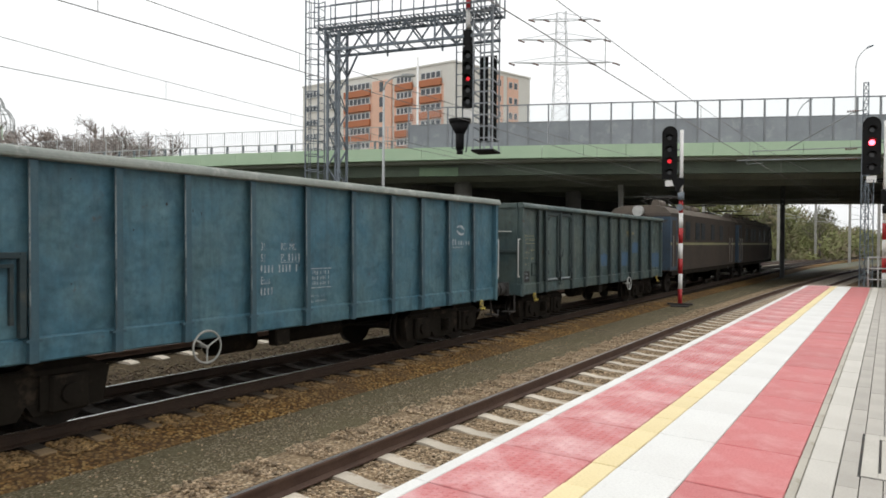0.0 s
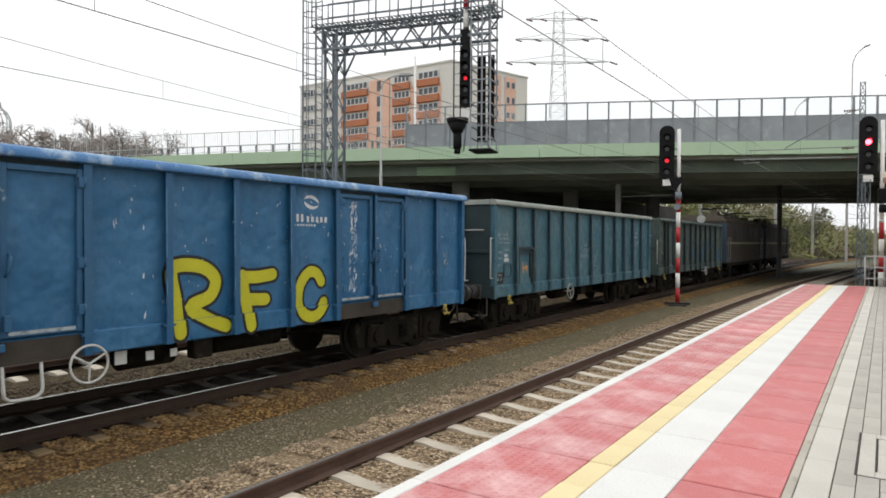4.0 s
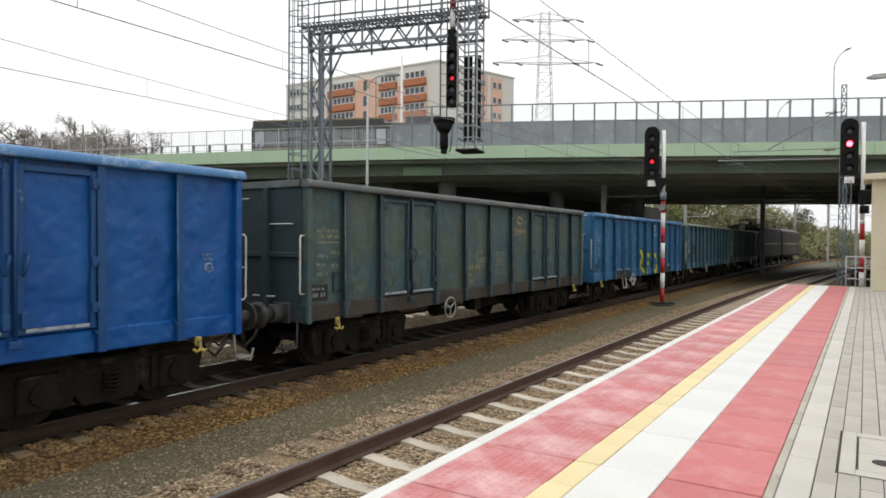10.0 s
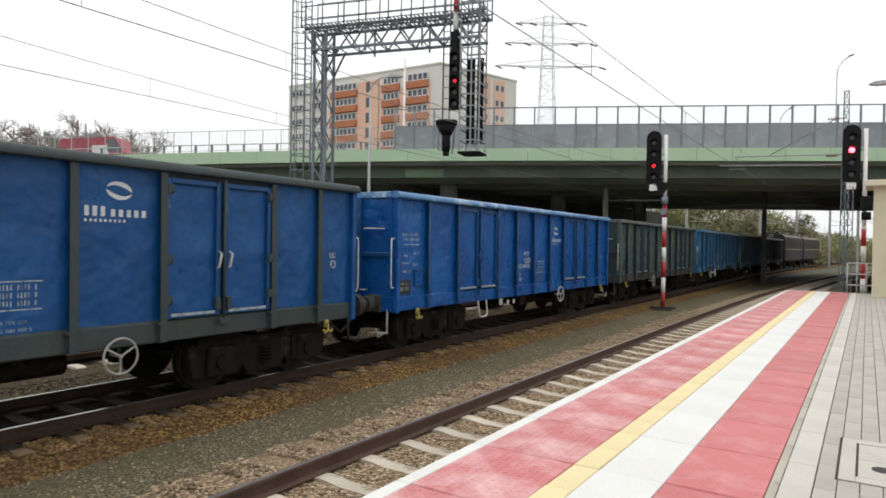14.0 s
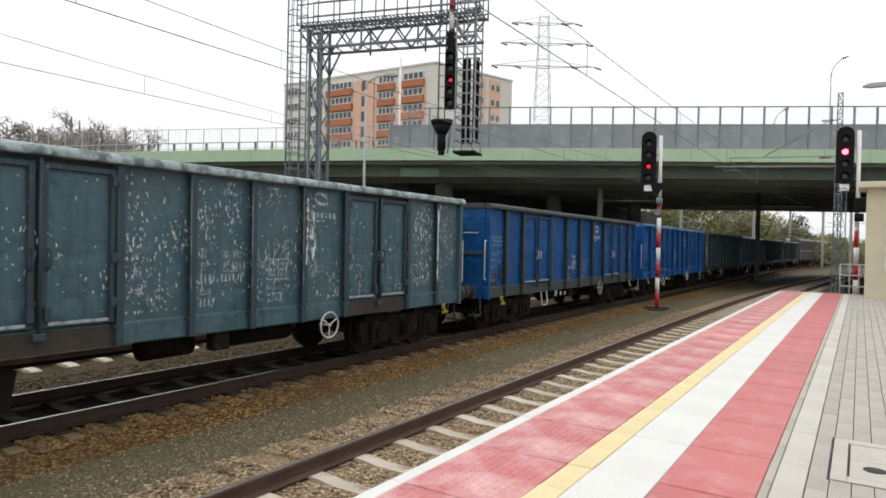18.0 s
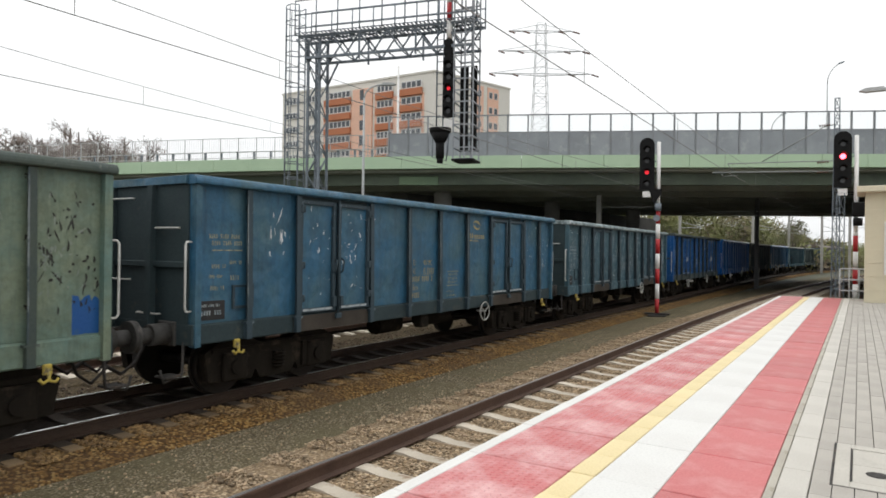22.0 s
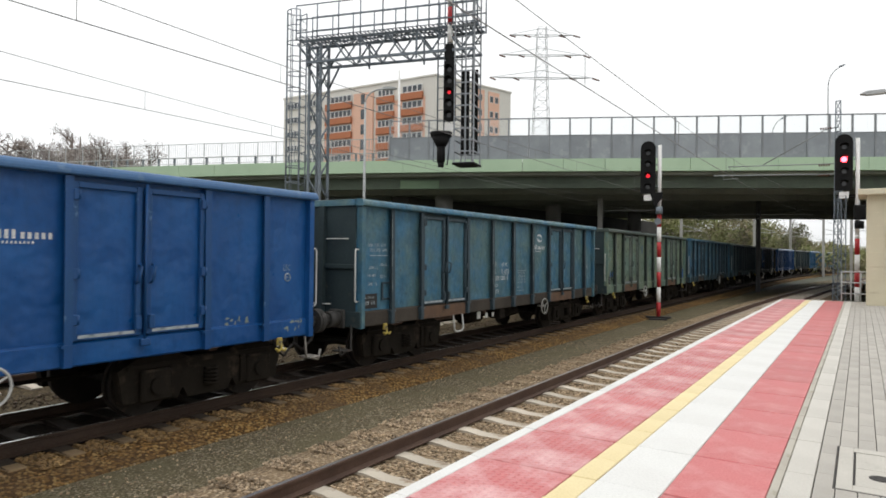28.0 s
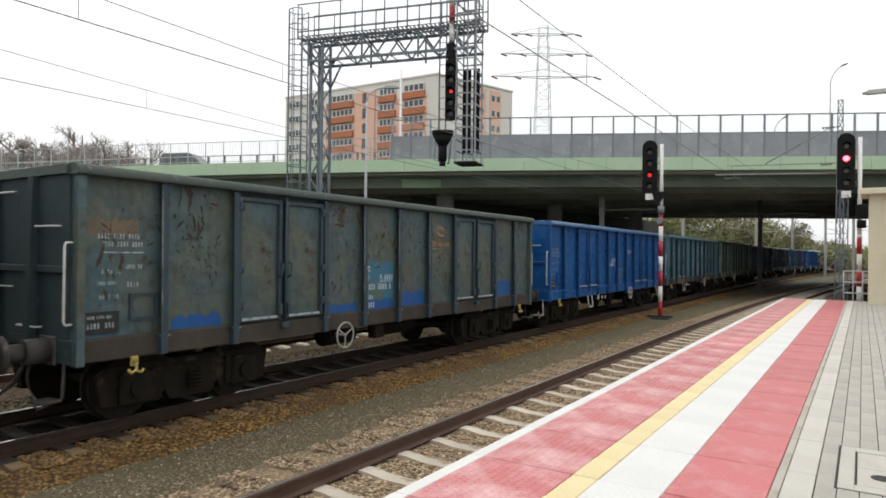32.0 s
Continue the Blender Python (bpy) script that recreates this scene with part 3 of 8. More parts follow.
for a in (((-wx / 2 - 0.018, -wy / 2 - 0.018), (-wx / 2 - 0.001, wy / 2 + 0.018)), ((wx / 2 + 0.001, -wy / 2 - 0.018), (wx / 2 + 0.018, wy / 2 + 0.018)), ((-wx / 2, -wy / 2 - 0.018), (wx / 2, -wy / 2 - 0.001)), ((-wx / 2, wy / 2 + 0.001), (wx / 2, wy / 2 + 0.018))):
    box(bm, (*a[0], -0.07), (*a[1], 0.0005))
part("joint", bm, STEEL_DARK, cover, "dark open joint round the frame")

# ---- road bridge ----
BR_O = Vector((-21.5, 33.8, 0.0))
BR_A = math.atan2(0.536, 0.844) - math.atan(0.12)
BRIDGE_AT = Matrix.Translation(BR_O) @ Matrix.Rotation(BR_A, 4, "Z")
BR_W = 35.5


def br_z(u):
    d = max(8.0 - u, 0.0)
    return max(8.10 - 0.00045 * min(d, 45.0) ** 2 - 0.0405 * max(d - 45.0, 0.0), 0.2)


bridge = thing("road_bridge", "road overpass with pale green edge beams and grey underside", "bridge", at=BRIDGE_AT)
US = [-330 + 15 * i for i in range(17)] + [-75 + 5 * i for i in range(36)] + [120 + 20 * i for i in range(17)]


def along_bridge(outline):
    """Draws an outline of (v, height over the kerb line) along the bridge."""
    bm = bmesh.new()
    rows = [[bm.verts.new((u, v, br_z(u) + h)) for v, h in outline] for u in US]
    n = len(outline)
    for r, q in zip(rows, rows[1:]):
        for i in range(n):
            bm.faces.new((r[i], r[(i + 1) % n], q[(i + 1) % n], q[i]))
    bm.faces.new(rows[0][::-1])
    bm.faces.new(rows[-1])
    bmesh.ops.recalc_face_normals(bm, faces=bm.faces[:])
    return bm


part("deck", along_bridge(((0.6, -0.75), (0.6, -0.12), (BR_W / 2, 0.65), (BR_W - 0.6, -0.12), (BR_W - 0.6, -0.75))), ASPHALT, bridge, "asphalt carriageway")
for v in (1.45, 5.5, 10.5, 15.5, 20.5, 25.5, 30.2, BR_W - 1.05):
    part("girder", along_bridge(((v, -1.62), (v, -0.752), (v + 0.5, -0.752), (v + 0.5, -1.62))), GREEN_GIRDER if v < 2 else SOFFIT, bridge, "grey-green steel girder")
part("soffit", along_bridge(((0.63, -0.9), (0.63, -0.756), (BR_W - 1.06, -0.756), (BR_W - 1.06, -0.9))), SOFFIT, bridge, "underside of the deck in a brightened grey")
for i in range(64):
    u0 = -75.8 + i * 2.44
    bm = bmesh.new()
    for u in (u0 + 0.01, u0 + 2.43):
        for v, h in ((0.0, -0.75), (0.0, 0.0), (0.62, 0.02), (0.62, -0.745)):
            bm.verts.new((u, v, br_z(u) + h))
    bm.verts.ensure_lookup_table()
    for q in ((0, 1, 2, 3), (4, 7, 6, 5), (0, 4, 5, 1), (1, 5, 6, 2), (2, 6, 7, 3), (3, 7, 4, 0)):
        bm.faces.new([bm.verts[k] for k in q])
    bmesh.ops.recalc_face_normals(bm, faces=bm.faces[:])
    part("edge_panel", bm, GREEN_FASCIA, bridge)
part("far_edge", along_bridge(((BR_W - 0.6, -0.75), (BR_W - 0.6, 0.0), (BR_W, 0.0), (BR_W, -0.75))), GREEN_FASCIA, bridge)
BOX_GREEN = mat("dull_green_paint", (0.22, 0.31, 0.20), (0.18, 0.26, 0.17), 0.7, 0.6, 15, 0.2)
bm = bmesh.new()
box(bm, (-3.0, 1.34, 6.42), (-0.5, 1.445, 6.98), 0.02)
part("bracket_box", bm, BOX_GREEN, bridge, "pale green box on the girder")
# piers: a row along the tracks
for px, py in ((-24.7, 38.8), (-21.4, 50.4), (-18.1, 62.0), (6.0, 47.0), (8.0, 60.0)):
    p = BRIDGE_AT.inverted() @ Vector((px, py, 0))
    bm = bmesh.new()
    rod(bm, (p.x, p.y, -0.42), (p.x, p.y, br_z(p.x) - 1.75), 0.62, 20)
    rod(bm, (p.x, p.y, br_z(p.x) - 1.75), (p.x, p.y, br_z(p.x) - 1.62), 0.5, 20)
    part("pier", bm, PIER, bridge, "pale round concrete pier")
# dark wall behind the piers and abutments at both ends, added to darken the underpass
BLOCK_WALL = mat("dark_blocking_wall", (0.085, 0.08, 0.072), (0.055, 0.052, 0.048), 0.9, 0.6, 12, 0.3)
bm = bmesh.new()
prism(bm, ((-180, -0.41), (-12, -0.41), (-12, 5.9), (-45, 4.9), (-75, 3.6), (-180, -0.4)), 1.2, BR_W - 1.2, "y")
part("added_abutment", bm, BLOCK_WALL, bridge)
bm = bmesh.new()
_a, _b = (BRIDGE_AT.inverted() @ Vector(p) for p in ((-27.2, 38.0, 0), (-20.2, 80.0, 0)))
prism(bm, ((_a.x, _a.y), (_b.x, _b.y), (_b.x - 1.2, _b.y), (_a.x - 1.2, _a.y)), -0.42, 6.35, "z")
part("added_wall", bm, BLOCK_WALL, bridge, "dark wall added beside the tracks to keep light out")


def by_track(x, v):
    """How far along the bridge the line at x beside the tracks crosses it, v metres in."""
    p = BRIDGE_AT.inverted() @ Vector((x, 40.0, 0))
    q = BRIDGE_AT.inverted() @ Vector((x, 60.0, 0))
    return p.x + (q.x - p.x) * (v - p.y) / (q.y - p.y)


# unseen right-hand block, added to shut sky light out of the underpass
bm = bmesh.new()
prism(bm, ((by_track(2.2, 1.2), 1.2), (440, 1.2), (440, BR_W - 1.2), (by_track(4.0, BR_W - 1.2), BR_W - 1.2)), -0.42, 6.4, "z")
part("added_abutment", bm, BLOCK_WALL, bridge)

# noise barrier on the edge: posts, grey panels below, clear panes above
CLEAR = glass_mat("clear_pane", (0.93, 0.95, 0.95), 0.03)
barrier = thing("noise_barrier", "roadside noise barrier of grey panels with clear panes above", "noise barrier", at=BRIDGE_AT)
B0, BSTEP = -3.46, 1.222
for i in range(60):
    u = B0 + i * BSTEP
    z = br_z(u)
    bm = bmesh.new()
    box(bm, (u - 0.045, 0.12, z), (u + 0.045, 0.24, z + 2.5))
    part("post", bm, BARRIER_POST, barrier)
    bm = bmesh.new()
    box(bm, (u + 0.05, 0.15, z + 0.02), (u + BSTEP - 0.05, 0.21, z + 1.40), 0.01)
    part("panel", bm, BARRIER_GREY, barrier)
    bm = bmesh.new()
    box(bm, (u + 0.05, 0.17, z + 1.46), (u + BSTEP - 0.05, 0.19, z + 2.42))
    pane = part("pane", bm, CLEAR, barrier)
    pane.visible_shadow = False
    bm = bmesh.new()
    box(bm, (u + 0.046, 0.14, z + 2.44), (u + BSTEP - 0.046, 0.22, z + 2.5))
    part("rail", bm, BARRIER_POST, barrier)
    bm = bmesh.new()
    box(bm, (u + 0.046, 0.14, z + 1.405), (u + BSTEP - 0.046, 0.22, z + 1.455))
    part("rail", bm, BARRIER_POST, barrier)

# open railing and crash rail further along
railing = thing("bridge_railing", "thin grey steel railing along the bridge edge", "railing", at=BRIDGE_AT)
for u0, u1 in ((-60, -45), (-45, -30), (-30, -22), (-22, -15), (-15, -9), (-9, -3.5)):
    for h in (0.12, 1.38):
        part("rail", rod(bmesh.new(), (u0, 0.2, br_z(u0) + h), (u1, 0.2, br_z(u1) + h), 0.022, 6), STEEL_PALE, railing)
_bm = bmesh.new()
box(_bm, (-0.006, -0.006, 0.12), (0.006, 0.006, 1.37))
INFILL = mesh_of("infill_bar", _bm)
for i in range(46):
    u = -3.58 - i * 1.205
    bm = bmesh.new()
    box(bm, (u - 0.02, 0.17, br_z(u)), (u + 0.02, 0.23, br_z(u) + 1.4))
    part("post", bm, STEEL_PALE, railing)
    for k in range(1, 8):
        if i < 42:
            uu = u - k * 0.15
            part("infill_bar", INFILL, STEEL_PALE, railing).location = (uu, 0.2, br_z(uu))
crash = thing("crash_rail", "grey steel crash rail beside the carriageway", "crash barrier", at=BRIDGE_AT)
for i in range(54):
    u = -3.6 - i * 1.116
    bm = bmesh.new()
    box(bm, (u - 0.06, 1.0, br_z(u) - 0.12), (u + 0.06, 1.12, br_z(u) + 0.62))
    part("post", bm, STEEL_GREY, crash)
for u0, u1 in ((-60, -45), (-45, -30), (-30, -22), (-22, -15), (-15, -9), (-9, -3.5)):
    part("beam", rod(bmesh.new(), (u0, 0.96, br_z(u0) + 0.62), (u1, 0.96, br_z(u1) + 0.62), 0.035, 6), STEEL_PALE, crash)

# ---- loose stones of the ballast beside the rails ----
STONE = mat("ballast_stone", (0.363, 0.275, 0.182), (0.242, 0.176, 0.11), 0.9, 3.0, 60, 0.4)
_n = STONE.node_tree.nodes
_g, _h = _n.new("ShaderNodeNewGeometry"), _n.new("ShaderNodeHueSaturation")
_r = _n.new("ShaderNodeMapRange")
_r.inputs["To Min"].default_value, _r.inputs["To Max"].default_value = 0.45, 1.6
STONE.node_tree.links.new(_g.outputs["Random Per Island"], _r.inputs["Value"])
STONE.node_tree.links.new(_r.outputs["Result"], _h.inputs["Value"])
STONE.node_tree.links.new(_n["Principled BSDF"].inputs["Base Color"].links[0].from_socket, _h.inputs["Color"])
STONE.node_tree.links.new(_h.outputs["Color"], _n["Principled BSDF"].inputs["Base Color"])


def stones(name, lanes, count, y0, y1, size, material, label, seed, skip=None):
    """Small angular stones strewn on strips of (from x, to x, height), thinning out with distance."""
    rng = np.random.default_rng(seed)
    lane = rng.integers(0, len(lanes), count)
    xa, xb, zz = (np.array([q[i] for q in lanes])[lane] for i in range(3))
    y = y0 + (y1 - y0) * rng.random(count) ** 1.6
    x = xa + (xb - xa) * rng.random(count)
    if skip:  # none on the sleepers
        off = (y - skip[0]) / skip[1]
        keep = np.abs(off - np.round(off)) * skip[1] > 0.17
        x, y, zz = x[keep], y[keep], zz[keep]
        count = int(keep.sum())
    s = size * rng.uniform(0.6, 1.35, count)
    cube = np.array([(a, b, c) for c in (-1, 1) for a, b in ((-1, -1), (1, -1), (1, 1), (-1, 1))], float)
    v = cube[None] * rng.uniform(0.55, 1.1, (count, 8, 3)) * (s * 0.5)[:, None, None]
    a = rng.uniform(0, 6.283, count)
    ca, sa = np.cos(a)[:, None], np.sin(a)[:, None]
    vx, vy = v[..., 0] * ca - v[..., 1] * sa, v[..., 0] * sa + v[..., 1] * ca
    pts = np.stack([vx + x[:, None], vy + y[:, None], v[..., 2] * 0.75 + (zz + s * 0.22)[:, None]], -1).reshape(-1, 3)
    quads = np.array(((0, 3, 2, 1), (4, 5, 6, 7), (0, 1, 5, 4), (1, 2, 6, 5), (2, 3, 7, 6), (3, 0, 4, 7)))
    faces = (quads[None] + 8 * np.arange(count)[:, None, None]).reshape(-1, 4)
    me = bpy.data.meshes.new(name)
    me.from_pydata(pts.tolist(), [], faces.tolist())
    ob = dress(new(name, me), material)
    return tagged(ob, label, "ballast stones", kind="stuff")


stones("ballast_stones", ((NEAR_X - 1.75, NEAR_X - 0.84, -0.158), (NEAR_X - 0.68, NEAR_X + 0.68, -0.2), (NEAR_X + 0.83, NEAR_X + 1.5, -0.21)), 36000, 1.5, 26.0, 0.031, STONE, "loose brown ballast stones along the platform track", 3, (5.84, 0.73))
RUSTY_STONE = STONE.copy()
RUSTY_STONE.name = "rusty_ballast_stone"
for _m in RUSTY_STONE.node_tree.nodes:
    if _m.bl_idname == "ShaderNodeMix" and _m.inputs[6].default_value[0] > 0.29 and not _m.inputs[6].links:
        _m.inputs[6].default_value, _m.inputs[7].default_value = (0.27, 0.17, 0.07, 1), (0.14, 0.085, 0.037, 1)
stones("rusty_ballast_stones", ((TRAIN_X + 0.83, TRAIN_X + 1.50, -0.2), ), 9500, 1.5, 28.0, 0.034, RUSTY_STONE, "loose rust-stained ballast stones beside the freight track", 4, (3.69, 0.67))
# shaded copy of the stone: darker tones for behind the train
SHADE_STONE = STONE.copy()
SHADE_STONE.name = "shade_dark_stone"
for _m in SHADE_STONE.node_tree.nodes:
    if _m.bl_idname == "ShaderNodeMix" and _m.inputs[6].default_value[0] > 0.29 and not _m.inputs[6].links:
        _m.inputs[6].default_value, _m.inputs[7].default_value = (0.125, 0.09, 0.06, 1), (0.09, 0.063, 0.042, 1)
stones("shaded_stones", ((TRAIN_X - 2.9, TRAIN_X - 1.15, -0.232),), 4000, 1.5, 26.0, 0.036, SHADE_STONE, "loose stones behind the freight track, coloured darker for the train's shade", 6)
stones("path_pebbles", ((-7.6, -5.9, -0.303),), 900, 2.5, 20.0, 0.022, STONE, "pale pebbles strewn on the grit path", 5)

# ---- freight train ----
HALF, TOP, SILL, OUT = 6.35, 3.32, 0.90, 1.45
# where posts, door pairs and the hatch stand, as shares of the wagon's length from its trailing end
TYPE_A = dict(posts=(0.091, 0.422, 0.508, 0.594, 0.917), doors=((0.185, 0.338), (0.677, 0.831)), hatch=None)
TYPE_D = dict(posts=(0.076, 0.410, 0.504, 0.599, 0.926), doors=((0.158, 0.311), (0.692, 0.844)), hatch=None)
TYPE_B = dict(posts=(0.092, 0.175, 0.252, 0.328, 0.415, 0.503, 0.591, 0.679, 0.755, 0.834, 0.914), doors=(), hatch=(0.092, 0.175))
TYPE_C = dict(posts=(0.08, 0.341, 0.434, 0.515, 0.594, 0.684, 0.777, 0.877), doors=((0.115, 0.257),), hatch=None)


def yy(f):
    return -HALF + f * 2 * HALF


SHARED = {}


def shared(key, build):
    if key not in SHARED:
        bm = bmesh.new()
        build(bm)
        SHARED[key] = mesh_of(key, bm)
    return SHARED[key]


def build_side(bm):
    box(bm, (1.28, -HALF, SILL + 0.297), (1.335, HALF, TOP - 0.1))


def build_sill(bm):
    prism(bm, ((1.30, SILL), (1.36, SILL), (1.378, SILL + 0.02), (1.378, SILL + 0.27), (1.35, SILL + 0.295), (1.30, SILL + 0.295)), -HALF, HALF)


def build_rim(bm):
    prism(bm, ((1.31, TOP - 0.13), (1.475, TOP - 0.13), (1.492, TOP - 0.115), (1.494, TOP - 0.085), (1.484, TOP - 0.05), (1.462, TOP - 0.02), (1.43, TOP), (1.33, TOP + 0.01), (1.31, TOP - 0.02)), -HALF - 0.04, HALF + 0.04)


def build_end_rim(bm):
    prism(bm, ((-0.05, TOP - 0.12), (0.08, TOP - 0.12), (0.08, TOP - 0.01), (0.05, TOP - 0.003), (-0.05, TOP - 0.003)), -1.305, 1.305, "x")


def build_post(bm):
    """A pressed channel: a web on the panel and a front flange, open on the trailing side."""
    top = TOP - 0.14
    prism(bm, ((1.3355, SILL + 0.3), (1.45, SILL + 0.3), (1.425, top), (1.3355, top)), 0.025, 0.045)
    prism(bm, ((1.445, SILL + 0.01), (1.462, SILL + 0.01), (1.462, SILL + 0.5), (1.438, top), (1.421, top), (1.445, SILL + 0.5)), -0.05, 0.05)
    box(bm, (1.3785, -0.05, SILL + 0.01), (1.4445, 0.05, SILL + 0.244))
    box(bm, (1.379, -0.085, SILL + 0.245), (1.467, 0.085, SILL + 0.275))


# thin strip along the flange: its pale colour paints the sky-lit edge
def build_edge(bm):
    top = TOP - 0.15
    prism(bm, ((1.463, SILL + 0.3), (1.4665, SILL + 0.3), (1.4665, SILL + 0.5), (1.4425, top), (1.439, top), (1.463, SILL + 0.5)), -0.052, -0.034)


def build_corner(bm):
    prism(bm, ((1.30, SILL - 0.02), (1.44, SILL - 0.02), (1.44, TOP - 0.135), (1.30, TOP - 0.135)), -0.05, 0.05)


def build_end(bm):
    box(bm, (-1.30, -0.02, 0.95), (1.30, 0.03, TOP - 0.1))
    box(bm, (-1.42, -0.06, SILL), (1.42, 0.035, SILL + 0.3), 0.01)


def build_end_post(bm):
    prism(bm, ((0.03, SILL + 0.1), (0.15, SILL + 0.1), (0.10, TOP - 0.12), (0.03, TOP - 0.12)), -0.06, 0.06, "x")


def build_end_rib(bm):
    box(bm, (-1.28, 0.03, 2.0), (1.28, 0.075, 2.09), 0.01)


def build_floor(bm):
    box(bm, (-1.325, -HALF + 0.04, 1.12), (1.325, HALF - 0.04, 1.19))


def build_frame(bm):
    box(bm, (-0.22, -HALF + 0.05, 0.78), (0.22, HALF - 0.05, 1.12))
    for s in (-1, 1):
        box(bm, (s * 0.95 - 0.06, -HALF + 0.1, 0.86), (s * 0.95 + 0.06, HALF - 0.1, 1.12))
    for f in (-4.5, -2.6, -1.0, 1.0, 2.6, 4.5):
        box(bm, (-1.36, f - 0.07, 0.9), (1.36, f + 0.07, 1.12))


def build_door(w):
    def go(bm):
        z0, z1 = SILL + 0.31, TOP - 0.20
        box(bm, (1.339, -w / 2 + 0.02, z0), (1.36, w / 2 - 0.02, z1))
    return go


def build_door_frame(w):
    def go(bm):
        z0, z1 = SILL + 0.31, TOP - 0.20
        for a, b in ((-w / 2 + 0.02, -w / 2 + 0.09), (w / 2 - 0.09, w / 2 - 0.02)):
            box(bm, (1.3601, a, z0), (1.42, b, z1), 0.006)
        for a, b in ((z0, z0 + 0.07), (z1 - 0.07, z1)):
            box(bm, (1.3601, -w / 2 + 0.091, a), (1.415, w / 2 - 0.091, b), 0.006)
    return go


def build_hinge(bm):
    box(bm, (1.41, -0.035, 0), (1.455, 0.035, 0.13), 0.008)
    rod(bm, (1.45, 0.035, 0.01), (1.45, 0.035, 0.12), 0.016, 8)


def build_handle(bm):
    chain(bm, ((1.41, 0, 1.88), (1.47, 0, 1.90), (1.48, 0.03, 2.09), (1.41, 0.03, 2.12)), 0.018, 6)


def build_latch(bm):
    box(bm, (1.40, -0.03, 1.28), (1.46, 0.05, 1.46), 0.008)


def build_bolt_rod(bm):
    rod(bm, (1.46, 0, SILL + 0.2), (1.46, 0, TOP - 0.16), 0.02, 6)
    box(bm, (1.435, -0.07, SILL + 0.17), (1.49, 0.07, SILL + 0.26), 0.01)


def build_hatch(w):
    def go(bm):
        box(bm, (1.3355, -w / 2, SILL + 0.3), (1.36, w / 2, 2.15))
    return go


def build_hatch_frame(w):
    def go(bm):
        for a, b in ((-w / 2, -w / 2 + 0.07), (w / 2 - 0.07, w / 2)):
            box(bm, (1.3605, a, SILL + 0.3), (1.45, b, 2.15), 0.006)
        box(bm, (1.3605, -w / 2 + 0.071, 2.08), (1.45, w / 2 - 0.071, 2.15), 0.006)
        box(bm, (1.3605, -w / 2 + 0.12, 1.98), (1.425, w / 2 - 0.12, 2.02))
        box(bm, (1.3605, w / 2 - 0.16, 1.35), (1.42, w / 2 - 0.12, 2.0))
    return go


def build_handwheel(bm):
    ring(bm, (1.53, 0, 0.82), 0.222, 0.016, "x", 24, 6)
    for k in range(3):
        a = 2 * math.pi * k / 3 + 0.5
        rod(bm, (1.53, 0, 0.82), (1.53, 0.222 * math.cos(a), 0.82 + 0.222 * math.sin(a)), 0.013, 5)
    rod(bm, (1.30, 0, 0.82), (1.55, 0, 0.82), 0.022, 8)


def build_step(bm):
    chain(bm, ((1.36, -0.2, 0.92), (1.40, -0.2, 0.62), (1.40, -0.19, 0.56), (1.40, -0.14, 0.52), (1.40, -0.07, 0.51), (1.40, 0.07, 0.51), (1.40, 0.14, 0.52), (1.40, 0.19, 0.56), (1.40, 0.2, 0.62), (1.36, 0.2, 0.92)), 0.021, 6)


def build_hook(bm):
    box(bm, (1.40, -0.05, 0.80), (1.45, 0.05, 0.93), 0.012)
    chain(bm, ((1.45, 0, 0.88), (1.475, 0, 0.76), (1.475, -0.07, 0.72), (1.475, -0.11, 0.77)), 0.022, 6)
    chain(bm, ((1.475, 0, 0.745), (1.475, 0.07, 0.72), (1.475, 0.10, 0.76)), 0.018, 6)


def build_grab(bm):
    chain(bm, ((1.37, 0.02, 2.37), (1.37, 0.10, 2.37), (1.38, 0.125, 2.33), (1.38, 0.125, 1.43), (1.37, 0.10, 1.39), (1.37, 0.02, 1.39)), 0.016, 6)


def build_rung(bm):
    chain(bm, ((-0.24, 0.03, 0), (-0.24, 0.10, 0), (0.24, 0.10, 0), (0.24, 0.03, 0)), 0.014, 5)


def build_buffer(bm):
    rod(bm, (0, 0, 0), (0, 0.30, 0), 0.155, 14)
    rod(bm, (0, 0.30, 0), (0, 0.52, 0), 0.11, 14)
    box(bm, (-0.2, -0.02, -0.18), (0.2, 0.03, 0.18), 0.02)


def build_buffer_head(bm):
    rod(bm, (0, 0.52, 0), (0, 0.56, 0), 0.225, 18)
    rod(bm, (0, 0.56, 0), (0, 0.585, 0), 0.225, 18, r2=0.17)


def build_coupling(bm):
    box(bm, (-0.05, 0.0, 0.95), (0.05, 0.35, 1.1), 0.02)
    chain(bm, ((0, 0.34, 1.06), (0, 0.42, 0.98), (0.05, 0.5, 0.86), (0.05, 0.66, 0.84)), 0.03, 6)
    chain(bm, ((-0.35, 0.02, 0.9), (-0.36, 0.2, 0.6), (-0.33, 0.4, 0.45), (-0.30, 0.62, 0.6)), 0.028, 6)
    chain(bm, ((0.38, 0.02, 0.9), (0.40, 0.15, 0.55), (0.38, 0.35, 0.40), (0.34, 0.6, 0.58)), 0.024, 6)


def build_foot_step(bm):
    chain(bm, ((1.22, 0.02, 0.95), (1.24, 0.05, 0.5), (1.24, 0.34, 0.42), (1.24, 0.40, 0.6)), 0.022, 6)
    box(bm, (1.02, 0.08, 0.47), (1.30, 0.34, 0.5), 0.006)


